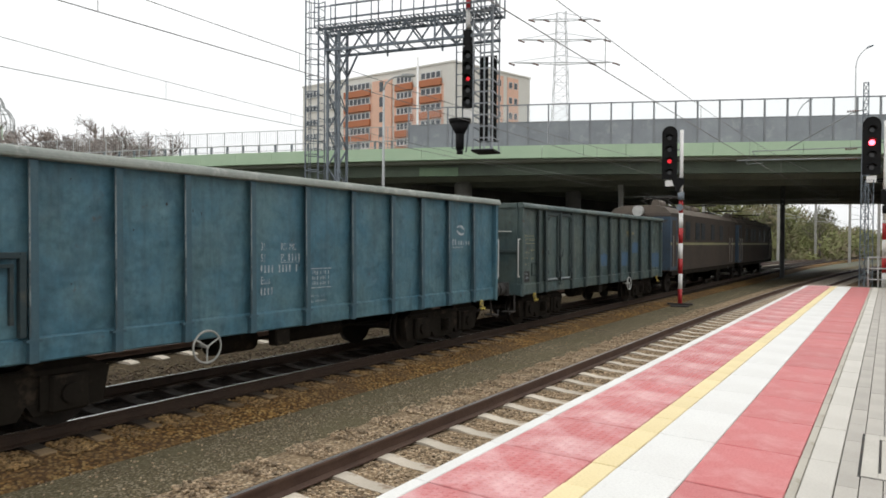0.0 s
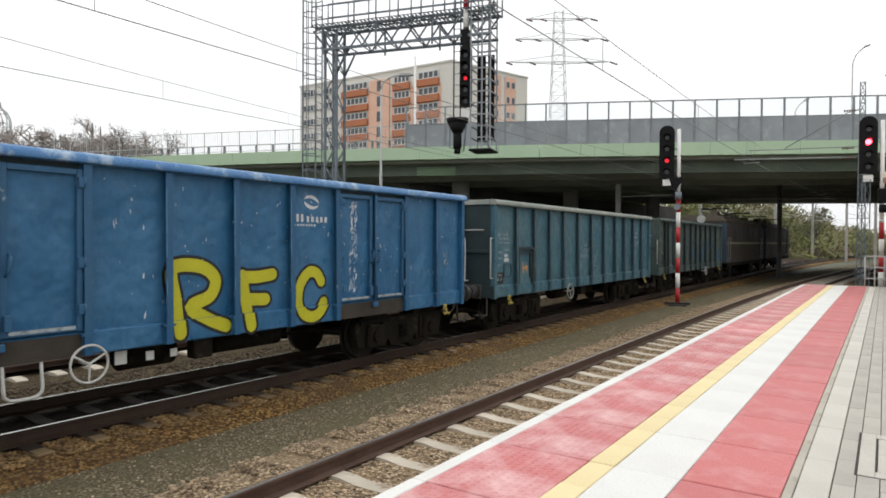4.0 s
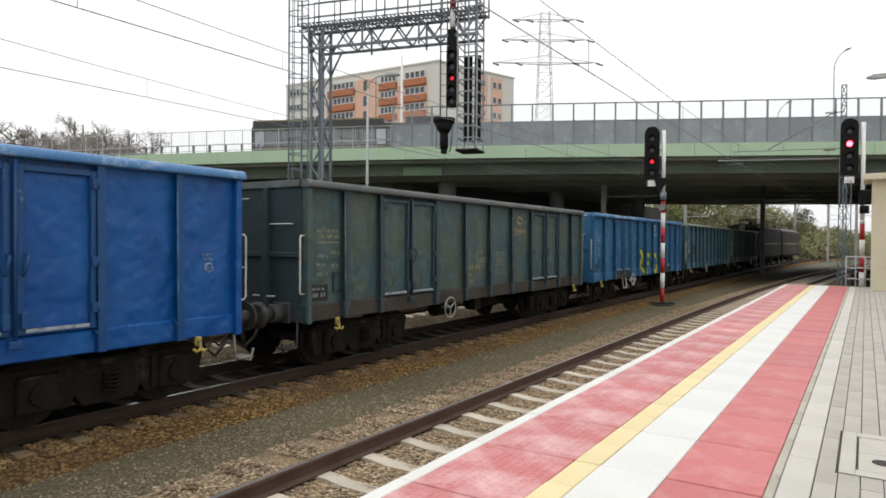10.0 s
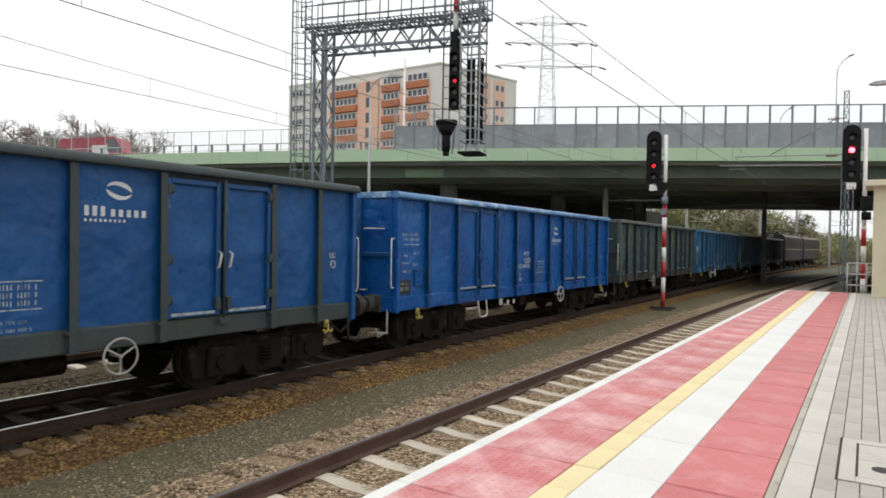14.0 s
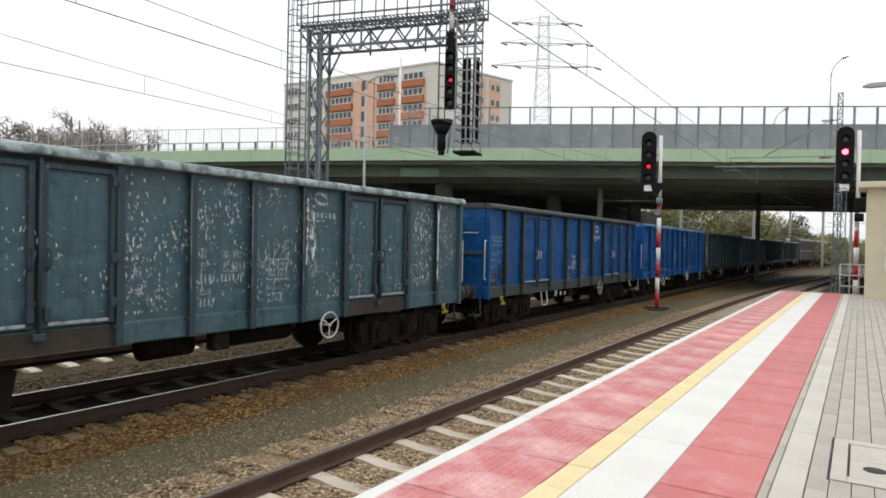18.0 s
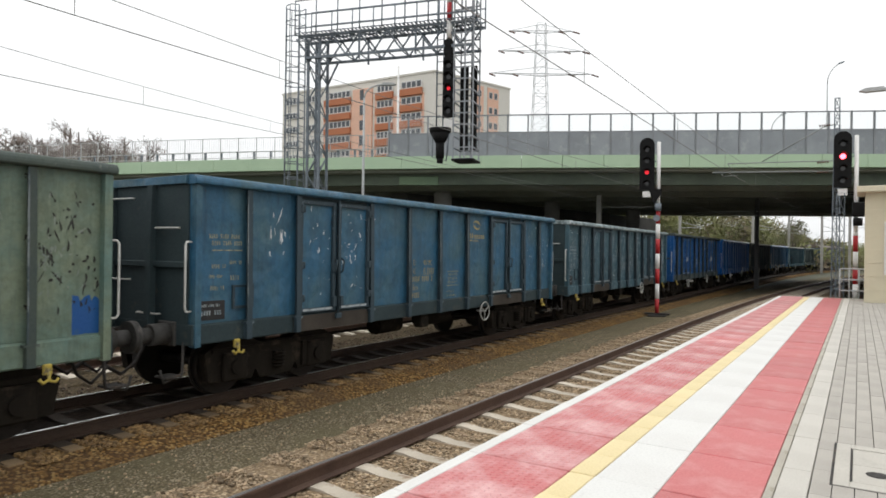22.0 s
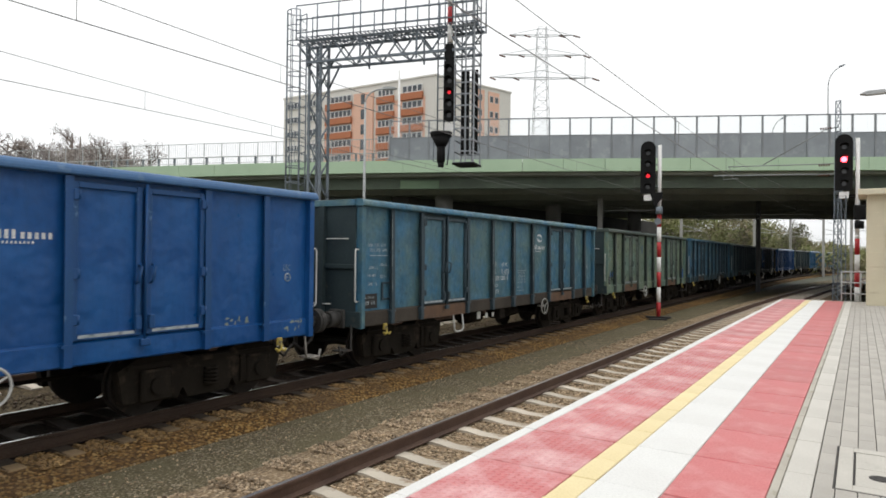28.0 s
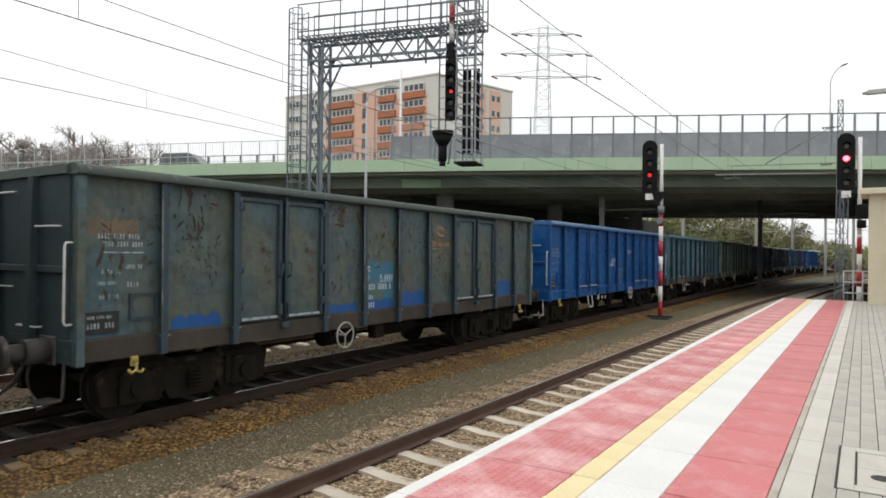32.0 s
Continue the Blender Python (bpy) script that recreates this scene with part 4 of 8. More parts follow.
def build_bogie_side(bm):
    prism(bm, ((-1.42, 0.70), (-1.34, 0.26), (-0.52, 0.22), (-0.44, 0.36), (-0.34, 0.20), (0.34, 0.20), (0.44, 0.36), (0.52, 0.22), (1.34, 0.26), (1.42, 0.70), (1.15, 0.84), (0.55, 0.88), (0.35, 0.78), (-0.35, 0.78), (-0.55, 0.88), (-1.15, 0.84)), 0.94, 1.10, "x")
    box(bm, (1.1005, -1.3, 0.70), (1.14, 1.3, 0.76))
    for y in (-0.62, 0.62):
        box(bm, (1.1005, y - 0.05, 0.28), (1.15, y + 0.05, 0.695))


def build_axlebox(bm):
    box(bm, (1.1005, -0.23, 0.24), (1.2, 0.23, 0.68), 0.03)
    rod(bm, (1.2, 0, 0.46), (1.25, 0, 0.46), 0.12, 12)


def build_spring(bm):
    for k in range(5):
        ring(bm, (1.16, 0, 0.36 + 0.055 * k), 0.085, 0.02, "z", 12, 5)


def build_bolster(bm):
    box(bm, (-1.0, -0.28, 0.42), (1.0, 0.28, 0.72), 0.04)
    box(bm, (-0.9, -1.2, 0.5), (-0.8, 1.2, 0.62))
    box(bm, (0.8, -1.2, 0.5), (0.9, 1.2, 0.62))


def build_wheelset(bm):
    rod(bm, (-0.95, 0, 0), (0.95, 0, 0), 0.085, 10)
    for s in (-1, 1):
        rod(bm, (s * 0.69, 0, 0), (s * 0.825, 0, 0), 0.455, 28)
        rod(bm, (s * 0.66, 0, 0), (s * 0.69, 0, 0), 0.485, 28)
        rod(bm, (s * 0.826, 0, 0), (s * 0.85, 0, 0), 0.14, 12)
        for k in range(4):
            a = math.pi / 2 * k
            rod(bm, (s * 0.827, 0.27 * math.cos(a), 0.27 * math.sin(a)), (s * 0.835, 0.27 * math.cos(a), 0.27 * math.sin(a)), 0.05, 8)


def build_cylinder(bm):
    rod(bm, (0.55, -1.2, 0.68), (0.55, -0.4, 0.68), 0.2, 14)
    rod(bm, (0.7, 0.2, 0.7), (0.7, 1.5, 0.7), 0.16, 14)
    rod(bm, (0.3, -3.4, 0.6), (0.3, 3.4, 0.6), 0.03, 6)
    box(bm, (1.1, -0.5, 0.62), (1.3, -0.2, 0.9), 0.02)


def build_plate(bm):
    box(bm, (1.338, -0.24, SILL + 0.34), (1.35, 0.24, SILL + 0.62))


def build_frame_plate(bm):
    for a in (((-0.2, 1.38), (0.2, 1.42)), ((-0.2, 1.70), (0.2, 1.735)), ((-0.2, 1.42), (-0.165, 1.70)), ((0.165, 1.42), (0.2, 1.70))):
        box(bm, (1.338, a[0][0], a[0][1]), (1.37, a[1][0], a[1][1]))


CHASSIS = mat("near_black_chassis", (0.0115, 0.0095, 0.0075), (0.018, 0.015, 0.0115), 0.9, 2.0, 25, 0.4, third=(0.042, 0.032, 0.023), third_at=(0.55, 0.70), gloss=0.08)
WHEEL = mat("wheel_steel", (0.015, 0.013, 0.011), (0.025, 0.020, 0.017), 0.65, 3.0, 30, 0.3, third=(0.06, 0.042, 0.03), gloss=0.2)
WHITE_MARK = mat("white_lettering", (0.62, 0.64, 0.64), (0.50, 0.52, 0.53), 0.6, 6.0, 60, 0.0, third=(0.25, 0.3, 0.34), third_at=(0.58, 0.7), third_scale=14)
WORN_WHITE = mat("worn_white_bar", (0.55, 0.55, 0.52), (0.42, 0.42, 0.40), 0.6, 6.0, 60, 0.1)
YELLOW_MARK = mat("faded_yellow_lettering", (0.36, 0.29, 0.13), (0.28, 0.23, 0.11), 0.6, 6.0, 60, 0.0, third=(0.2, 0.2, 0.14), third_at=(0.56, 0.7), third_scale=12)
FAINT_WHITE = mat("faint_white_lettering", (0.40, 0.44, 0.45), (0.28, 0.33, 0.36), 0.6, 6.0, 60, 0.0, third=(0.08, 0.14, 0.20), third_at=(0.5, 0.62), third_scale=12)
FAINT_YELLOW = mat("faint_yellow_lettering", (0.36, 0.33, 0.19), (0.26, 0.24, 0.14), 0.6, 6.0, 60, 0.0, third=(0.09, 0.11, 0.10), third_at=(0.5, 0.62), third_scale=12)
RUST_MARK = mat("faded_orange_lettering", (0.34, 0.17, 0.075), (0.26, 0.13, 0.06), 0.6, 6.0, 60, 0.0, third=(0.10, 0.10, 0.08), third_at=(0.54, 0.66), third_scale=10)
WHEEL_GREY = mat("dull_handwheel_paint", (0.36, 0.36, 0.33), (0.26, 0.26, 0.24), 0.6, 6.0, 60, 0.1)
HOOK_YELLOW = mat("yellow_hook_paint", (0.46, 0.35, 0.05), (0.34, 0.26, 0.06), 0.6, 6.0, 40, 0.1, third=(0.12, 0.1, 0.06), third_at=(0.55, 0.65), third_scale=10)
BUFFER = mat("dusty_buffer_steel", (0.055, 0.053, 0.05), (0.035, 0.033, 0.03), 0.7, 4.0, 30, 0.3, third=(0.12, 0.11, 0.10), third_at=(0.6, 0.75))
FAINT_STEEL = mat("pale_worn_steel", (0.30, 0.28, 0.25), (0.20, 0.185, 0.165), 0.6, 6.0, 60, 0.1, third=(0.10, 0.06, 0.04), third_at=(0.58, 0.7), third_scale=9)
SILL_GRIME = mat("grimy_brown_sill", (0.042, 0.036, 0.030), (0.065, 0.055, 0.045), 0.85, 1.2, 30, 0.4, third=(0.10, 0.07, 0.05), third_at=(0.6, 0.75), third_scale=3, gloss=0.2)
BLACK_PLATE = mat("black_plate", (0.015, 0.015, 0.016), (0.025, 0.024, 0.023), 0.6, 6.0, 40, 0.1)
RIM_DUSTY = mat("dusty_grey_rim", (0.27, 0.29, 0.26), (0.20, 0.225, 0.205), 0.75, 1.5, 30, 0.3, third=(0.36, 0.37, 0.34), third_at=(0.55, 0.7), third_scale=3)
RIM_PALE = mat("scuffed_pale_rim", (0.36, 0.42, 0.43), (0.22, 0.28, 0.30), 0.6, 1.5, 30, 0.3, third=(0.09, 0.12, 0.12), third_at=(0.46, 0.58), third_scale=4)
RIM_SLATE = mat("grimy_slate_rim", (0.095, 0.105, 0.098), (0.065, 0.075, 0.072), 0.6, 1.5, 30, 0.3, third=(0.16, 0.175, 0.165), third_at=(0.58, 0.72), third_scale=3)
# pale spots paint scrapes and the sky's reflection along the rail
RIM_SKY = mat("scraped_sky_lit_blue_rim", (0.05, 0.16, 0.36), (0.09, 0.22, 0.42), 0.3, 1.2, 30, 0.25, third=(0.42, 0.52, 0.60), third_at=(0.52, 0.68), third_scale=2.0)
RIM_BLUE = mat("faded_blue_rim", (0.03, 0.10, 0.24), (0.05, 0.13, 0.27), 0.4, 1.5, 30, 0.25, third=(0.12, 0.20, 0.30), third_at=(0.55, 0.7), third_scale=2.5)
# edge highlights of the posts as colour, broken by scuffs
EDGE_GREY = mat("scuffed_sky_lit_grey", (0.20, 0.23, 0.23), (0.12, 0.145, 0.15), 0.6, 2.0, 40, 0.1, third=(0.04, 0.06, 0.07), third_at=(0.46, 0.56), third_scale=3)
EDGE_BLUE = mat("scuffed_sky_lit_blue", (0.09, 0.21, 0.36), (0.05, 0.16, 0.30), 0.5, 2.0, 40, 0.1, third=(0.01, 0.07, 0.19), third_at=(0.46, 0.56), third_scale=3)
RUST_BOARD = mat("rusty_sill", (0.10, 0.06, 0.04), (0.14, 0.08, 0.045), 0.85, 3.0, 30, 0.4, third=(0.05, 0.04, 0.035))
WORN_EDGE = mat("scraped_edge", (0.42, 0.45, 0.46), (0.25, 0.29, 0.31), 0.6, 4.0, 40, 0.1, third=(0.08, 0.1, 0.11), third_at=(0.5, 0.62), third_scale=8)
GRAFFITI = mat("yellow_spray_paint", (0.52, 0.50, 0.02), (0.46, 0.44, 0.02), 0.5, 3.0, 40, 0.0, third=(0.35, 0.34, 0.03), third_at=(0.62, 0.8))
GRAFFITI_LINE = mat("black_spray_paint", (0.012, 0.012, 0.014), (0.02, 0.02, 0.02), 0.6, 3.0, 40, 0.0)

_font = {}


def text_mesh(words, size, slim=1.0):
    """Letters of the built-in font as a thin mesh, upright, reading towards +y, facing +x."""
    key = (words, size, slim)
    if key not in _font:
        cu = bpy.data.curves.new("letters", "FONT")
        cu.body, cu.size, cu.extrude, cu.resolution_u = words, size, 0.0, 2
        ob = new("letters", cu)
        bpy.context.view_layer.update()
        me = bpy.data.meshes.new_from_object(ob.evaluated_get(bpy.context.evaluated_depsgraph_get()))
        bpy.data.objects.remove(ob)
        me.transform(Matrix(((0, 0, 1, 0), (slim, 0, 0, 0), (0, 1, 0, 0), (0, 0, 0, 1))))
        _font[key] = me
    return _font[key]


def bars_mesh(rows):
    """Plain bars for lettering that is not spelled out: rows of (y0, y1, z0, z1)."""
    bm = bmesh.new()
    for y0, y1, z0, z1 in rows:
        y, k = y0, 0
        high = z1 - z0
        while y < y1 - 0.02:
            w = min(high * 0.62, 0.09)
            if high < 0.03:  # a rule
                w = y1 - y0
                marks = ((0, 0, 1, 1),)
            else:
                marks = () if k % 5 == 4 else ((0, 0, 0.40, 1),)
            for a, b, c, d in marks:
                bm.faces.new([bm.verts.new((0, y + p * w, z0 + q * high)) for p, q in ((a, b), (c, b), (c, d), (a, d))])
            y, k = y + w, k + 1
    return mesh_of("lettering", bm)


def crescent_mesh(turn):
    """One of the two plain crescents of the operator's mark."""
    bm = bmesh.new()
    outer, inner = [], []
    for i in range(19):
        f = i / 18
        a = turn + 0.12 + 2.95 * f
        k = 1 - 0.50 * math.sin(math.pi * f ** 0.8) ** 0.8
        for row, q in ((outer, 1.0), (inner, k)):
            u, v = 0.170 * q * math.cos(a), 0.112 * q * math.sin(a)
            row.append(bm.verts.new((0, u + 0.18 * v, 0.33 - 0.16 * u + v)))
    for i in range(18):
        bm.faces.new((outer[i], outer[i + 1], inner[i + 1], inner[i]))
    return mesh_of("emblem_crescent", bm)


def wordmark_mesh():
    """Plain bars in place of the operator's lettering, with a fine row under the first ones."""
    bm = bmesh.new()
    y = -0.44
    for k in range(8):
        w, h = (0.075, 0.125) if k < 3 else (0.078, 0.092)
        bm.faces.new([bm.verts.new((0, y + e * w, g * h)) for e, g in ((0, 0), (0.72, 0), (0.72, 1), (0, 1))])
        y += w + (0.055 if k == 2 else 0.026)
    for k in range(9):
        bm.faces.new([bm.verts.new((0, -0.44 + 0.062 * k + p, q)) for p, q in ((0, -0.07), (0.03, -0.07), (0.03, -0.035), (0, -0.035))])
    return mesh_of("lettering", bm)


def put(name, me, material, parent, x, y, z, label=""):
    ob = part(name, me, material, parent, label)
    ob.location = (x, y, z)
    if name == "lettering":
        ob["kind"] = "stuff"
    return ob


def stroke(bm, pts, width, x):
    """A flat brush stroke through points of (y, z): one ribbon with rounded ends."""
    p = [Vector(q) for q in pts]
    sides = []
    for i, q in enumerate(p):
        d = (p[min(i + 1, len(p) - 1)] - p[max(i - 1, 0)]).normalized()
        n = Vector((-d.y, d.x)) * width / 2
        sides.append((bm.verts.new((x, *(q - n))), bm.verts.new((x, *(q + n)))))
    for (a, b), (c, e) in zip(sides, sides[1:]):
        bm.faces.new((a, c, e, b))
    for q, o, way in ((p[0], p[1], sides[0]), (p[-1], p[-2], sides[-1])):
        d = (q - o).normalized() * width / 2
        n = Vector((-d.y, d.x))
        arc = [bm.verts.new((x, *(q + n * math.cos(g) + d * math.sin(g)))) for g in (0.5, 1.1, math.pi / 2, 2.05, 2.65)]
        near_first = (Vector(way[0].co.yz) - (q + n)).length < width / 4
        bm.faces.new((way[0], *arc, way[1]) if near_first else (way[1], *arc, way[0]))
    return bm


def smooth(pts, n=5):
    """More points on a curve through the given ones."""
    out = []
    p = [pts[0], *pts, pts[-1]]
    for a, b, c, d in zip(p, p[1:], p[2:], p[3:]):
        for i in range(n):
            t = i / n
            out.append(tuple(0.5 * (2 * b[j] + (c[j] - a[j]) * t + (2 * a[j] - 5 * b[j] + 4 * c[j] - d[j]) * t * t + (3 * b[j] - a[j] - 3 * c[j] + d[j]) * t ** 3) for j in (0, 1)))
    return out + [pts[-1]]


RUNGS = ((0.88, 2.57), (-0.22, 3.02), (-0.30, 1.80), (0.45, 1.32))  # across, height
WAGONS, WHEELS = [], []


def twin(name, me, material, parent, y=0.0, label="", both=True):
    """The same part on both long sides."""
    a = part(name, me, material, parent, label)
    a.location.y = y
    out = [a]
    if both:
        b = part(name, me, material, parent, label)
        b.rotation_euler.z = math.pi
        b.location.y = y
        out.append(b)
    return out


def wagon(label, kind, paint, frame_paint, rim, door_sill=None, marks=WHITE_MARK, plan=(), crank=1.88, sill=None, end=None, step=False, edge_light=None, grip=None, leaf_frame=None):
    w = thing("freight_wagon", label, "freight wagon", "wagons of the freight train")
    tag = str(id(kind["posts"]))
    twin("side_wall", shared("side_wall", build_side), paint, w)
    twin("sill", shared("sill", build_sill), sill or paint, w)
    twin("top_rail", shared("top_rail", build_rim), rim, w, label="scuffed top rail")
    for f in kind["posts"]:
        pst = twin("post", shared("post", build_post), frame_paint, w, yy(f))[0]
        if edge_light:
            part("sky_lit_edge", shared("sky_lit_edge", build_edge), edge_light, pst, "pale strip for the scuffed, sky-lit edge")
    for f in (0.004, 0.996):
        twin("corner_post", shared("corner_post", build_corner), paint, w, yy(f))
    for d0, d1 in kind["doors"]:
        mid, wide = (d0 + d1) / 2, (d1 - d0) * HALF
        for f in (d0, d1):
            twin("post", shared("post", build_post), frame_paint, w, yy(f))
        leaf = shared("door_%d" % int(wide * 1000), build_door(wide - 0.045))
        # wagons with a sill board get a recess painted dark in place of shade
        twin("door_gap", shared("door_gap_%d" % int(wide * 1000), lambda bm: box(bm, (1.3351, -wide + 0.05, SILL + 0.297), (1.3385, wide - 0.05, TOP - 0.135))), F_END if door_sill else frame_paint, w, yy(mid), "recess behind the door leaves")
        for s in (-1, 1):
            for ob in twin("door", leaf, paint, w, yy(mid) + s * (wide / 2 - 0.005)):
                part("door_frame", shared("door_frame_%d" % int(wide * 1000), build_door_frame(wide - 0.045)), leaf_frame or frame_paint, ob)
                if ob.rotation_euler.z == 0:
                    for z in (SILL + 0.5, 1.95, TOP - 0.42):
                        part("hinge", shared("hinge", build_hinge), frame_paint, ob).location = (0, s * (wide / 2 - 0.075), z)
                    part("latch", shared("latch", build_latch), frame_paint, ob).location.y = -s * (wide / 2 - 0.10)
                    part("worn_edge", shared("worn_edge_%d" % int(wide * 1000), lambda bm: box(bm, (1.4155, -wide / 2 + 0.13, SILL + 0.335), (1.4185, wide / 2 - 0.13, SILL + 0.375))), WORN_EDGE, ob, "scraped pale lower edge")
                    hd = part("handle", shared("handle", build_handle), grip or frame_paint, ob)
                    hd.location.y = -s * (wide / 2 - 0.10)
        twin("lock_bar", shared("lock_bar", build_bolt_rod), frame_paint, w, yy(mid))
        if door_sill:
            bm_key = "door_sill_%d" % int(wide * 1000)
            twin("door_sill", shared(bm_key, lambda bm: box(bm, (1.3785, -wide - 0.05, SILL + 0.005), (1.392, wide + 0.05, SILL + 0.268))), door_sill, w, yy(mid), "rust-brown sill board")
    if kind["hatch"]:
        h0, h1 = kind["hatch"]
        for ob in twin("hatch", shared("hatch", build_hatch((h1 - h0) * 2 * HALF - 0.14)), paint, w, yy((h0 + h1) / 2)):
            part("hatch_frame", shared("hatch_frame", build_hatch_frame((h1 - h0) * 2 * HALF - 0.14)), F_END, ob, "dark hatch frame")
    for s in (-1, 1):
        # a separate end paint darkens the wall for the shade between wagons
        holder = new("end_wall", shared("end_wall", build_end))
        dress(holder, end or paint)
        holder.parent = w
        holder.location.y = s * HALF
        if s < 0:
            holder.rotation_euler.z = math.pi
        part("end_top_rail", shared("end_top_rail", build_end_rim), rim, holder)
        part("end_rib", shared("end_rib", build_end_rib), end or frame_paint, holder)
        for x in (-0.5, 0.5):
            part("end_post", shared("end_post", build_end_post), end or frame_paint, holder).location.x = x
        for x, z in RUNGS:
            r = part("rung", shared("rung", build_rung), WORN_WHITE, holder, "white step bar")
            r.location = (x if s > 0 else -x, 0, z)
        for x in (-1, 1):
            g = part("grab_rail", shared("grab_rail", build_grab), WORN_WHITE, holder, "white corner grab rail")
            if x < 0:
                g.rotation_euler.z = 0
                g.scale.x = -1
            st = part("foot_step", shared("foot_step", build_foot_step), FAINT_STEEL if paint in (P5, P11) else STEEL_DARK, holder)
            st.scale.x = x
        for x in (-0.875, 0.875):
            b = part("buffer", shared("buffer", build_buffer), BUFFER, w)
            b.location = (x, s * (HALF + 0.04), 1.05)
            if s < 0:
                b.rotation_euler.z = math.pi
            part("buffer_head", shared("buffer_head", build_buffer_head), BUFFER, b)
        c = part("coupling", shared("coupling", build_coupling), STEEL_DARK, w)
        c.location.y = s * HALF
        if s < 0:
            c.rotation_euler.z = math.pi
        twin("tow_hook", shared("tow_hook", build_hook), HOOK_YELLOW, w, s * (HALF - 0.75), "yellow tow hook")
    part("floor", shared("floor", build_floor), RUST_BOARD, w)
    part("underframe", shared("underframe", build_frame), CHASSIS, w)
    part("brake_gear", shared("brake_gear", build_cylinder), CHASSIS, w)
    twin("handwheel", shared("handwheel", build_handwheel), WHEEL_GREY if sill or kind is TYPE_B else WORN_WHITE, w, crank, "white brake handwheel", both=False)
    if step:
        twin("step_frame", shared("step_frame", build_step), WORN_WHITE, w, -2.75, "white hanging step", both=False)
        for y, wide in ((-1.55, 0.16), (-1.15, 0.11), (-0.8, 0.10)):
            twin("notice_plate", shared("notice_plate_%d" % int(wide * 100), lambda bm: box(bm, (1.24, -wide / 2, 0.70), (1.26, wide / 2, 0.70 + wide * 1.1), 0.004)), WORN_WHITE, w, y, "small white notice plate", both=False)
    for y0 in (-4.5, 4.5):
        bg = part("bogie", shared("bolster", build_bolster), CHASSIS, w)
        bg.location.y = y0
        for sgn in (0, math.pi):
            sf = part("side_frame", shared("bogie_side", build_bogie_side), CHASSIS, bg)
            sf.rotation_euler.z = sgn
            for dy in (-0.9, 0.9):
                ab = part("axle_box", shared("axle_box", build_axlebox), CHASSIS, bg)
                ab.rotation_euler.z, ab.location.y = sgn, dy
            sp = part("spring", shared("spring", build_spring), CHASSIS, bg)
            sp.rotation_euler.z = sgn
        for dy in (-0.9, 0.9):
            ws = part("wheelset", shared("wheelset", build_wheelset), WHEEL, w)
            WHEELS.append((ws, y0 + dy, len(WAGONS)))
    # plates and lettering near the trailing corner and along the side
    twin("label_plate", shared("label_plate", build_plate), BLACK_PLATE, w, yy(0.027), both=False)
    twin("card_frame", shared("card_frame", build_frame_plate), frame_paint, w, yy(0.072) if kind is not TYPE_B else yy(0.063), both=False)
    put("lettering", shared_bars("plate"), FAINT_WHITE, w, 1.352, yy(0.027), SILL + 0.34)
    sm = shared_bars("corner")
    put("lettering", sm, FAINT_YELLOW if marks is YELLOW_MARK else FAINT_WHITE, w, 1.3375, yy(0.02), 1.55)
    for name, f, z in plan:
        if name in ("emblem", "faint_emblem", "orange_emblem"):
            ink = marks if name == "emblem" else RUST_MARK if name == "orange_emblem" else (FAINT_YELLOW if marks is YELLOW_MARK else FAINT_WHITE)
            for me in CRESCENTS:
                put("emblem_crescent", me, ink, w, 1.339, yy(f), z, "pale crescent of the operator's mark")
            put("lettering", WORDMARK, ink, w, 1.339, yy(f), z)
        elif name == "small_mark":
            put("emblem_crescent", CRESCENTS[0], marks, w, 1.339, yy(f), z, "pale crescent of the operator's mark").scale = (1, 0.5, 0.5)
            put("lettering", WORDMARK, marks, w, 1.339, yy(f) + 0.46, z + 0.12).scale = (1, 0.72, 0.8)
        elif name in ("number", "number_short", "faint_number"):
            ink = FAINT_WHITE if name == "faint_number" else marks
            first = "82" if name == "number_short" else "31"
            for words, dy, dz in ((first, 0.0, -0.125), ("" if name == "number_short" else "RIV MC", 0.40, -0.125), ("51", 0.0, -0.30), ("PL", 0.40, -0.30), ("Eaos", 0.0, -0.65)):
                if words:
                    put("lettering", text_mesh(words, 0.165, 0.62), ink, w, 1.339, yy(f) + dy, z + dz)
            put("lettering", shared_bars("number"), ink, w, 1.339, yy(f), z)
        elif name == "uic":
            put("lettering", text_mesh("UIC", 0.14, 0.7), marks if grip else FAINT_WHITE, w, 1.339, yy(f), z + 0.20)
            put("mark", shared("round_mark", lambda bm: ring(bm, (0, 0.10, 0.09), 0.062, 0.012, "x", 14, 4)), marks if grip else FAINT_WHITE, w, 1.3385, yy(f), z)
            put("lettering", shared_bars("uic"), FAINT_YELLOW if marks is YELLOW_MARK else FAINT_WHITE, w, 1.339, yy(f), z)
        elif name == "low":
            put("lettering", shared_bars("low"), FAINT_YELLOW if marks is YELLOW_MARK else FAINT_WHITE, w, 1.339, yy(f), z)
    WAGONS.append(w)
    return w


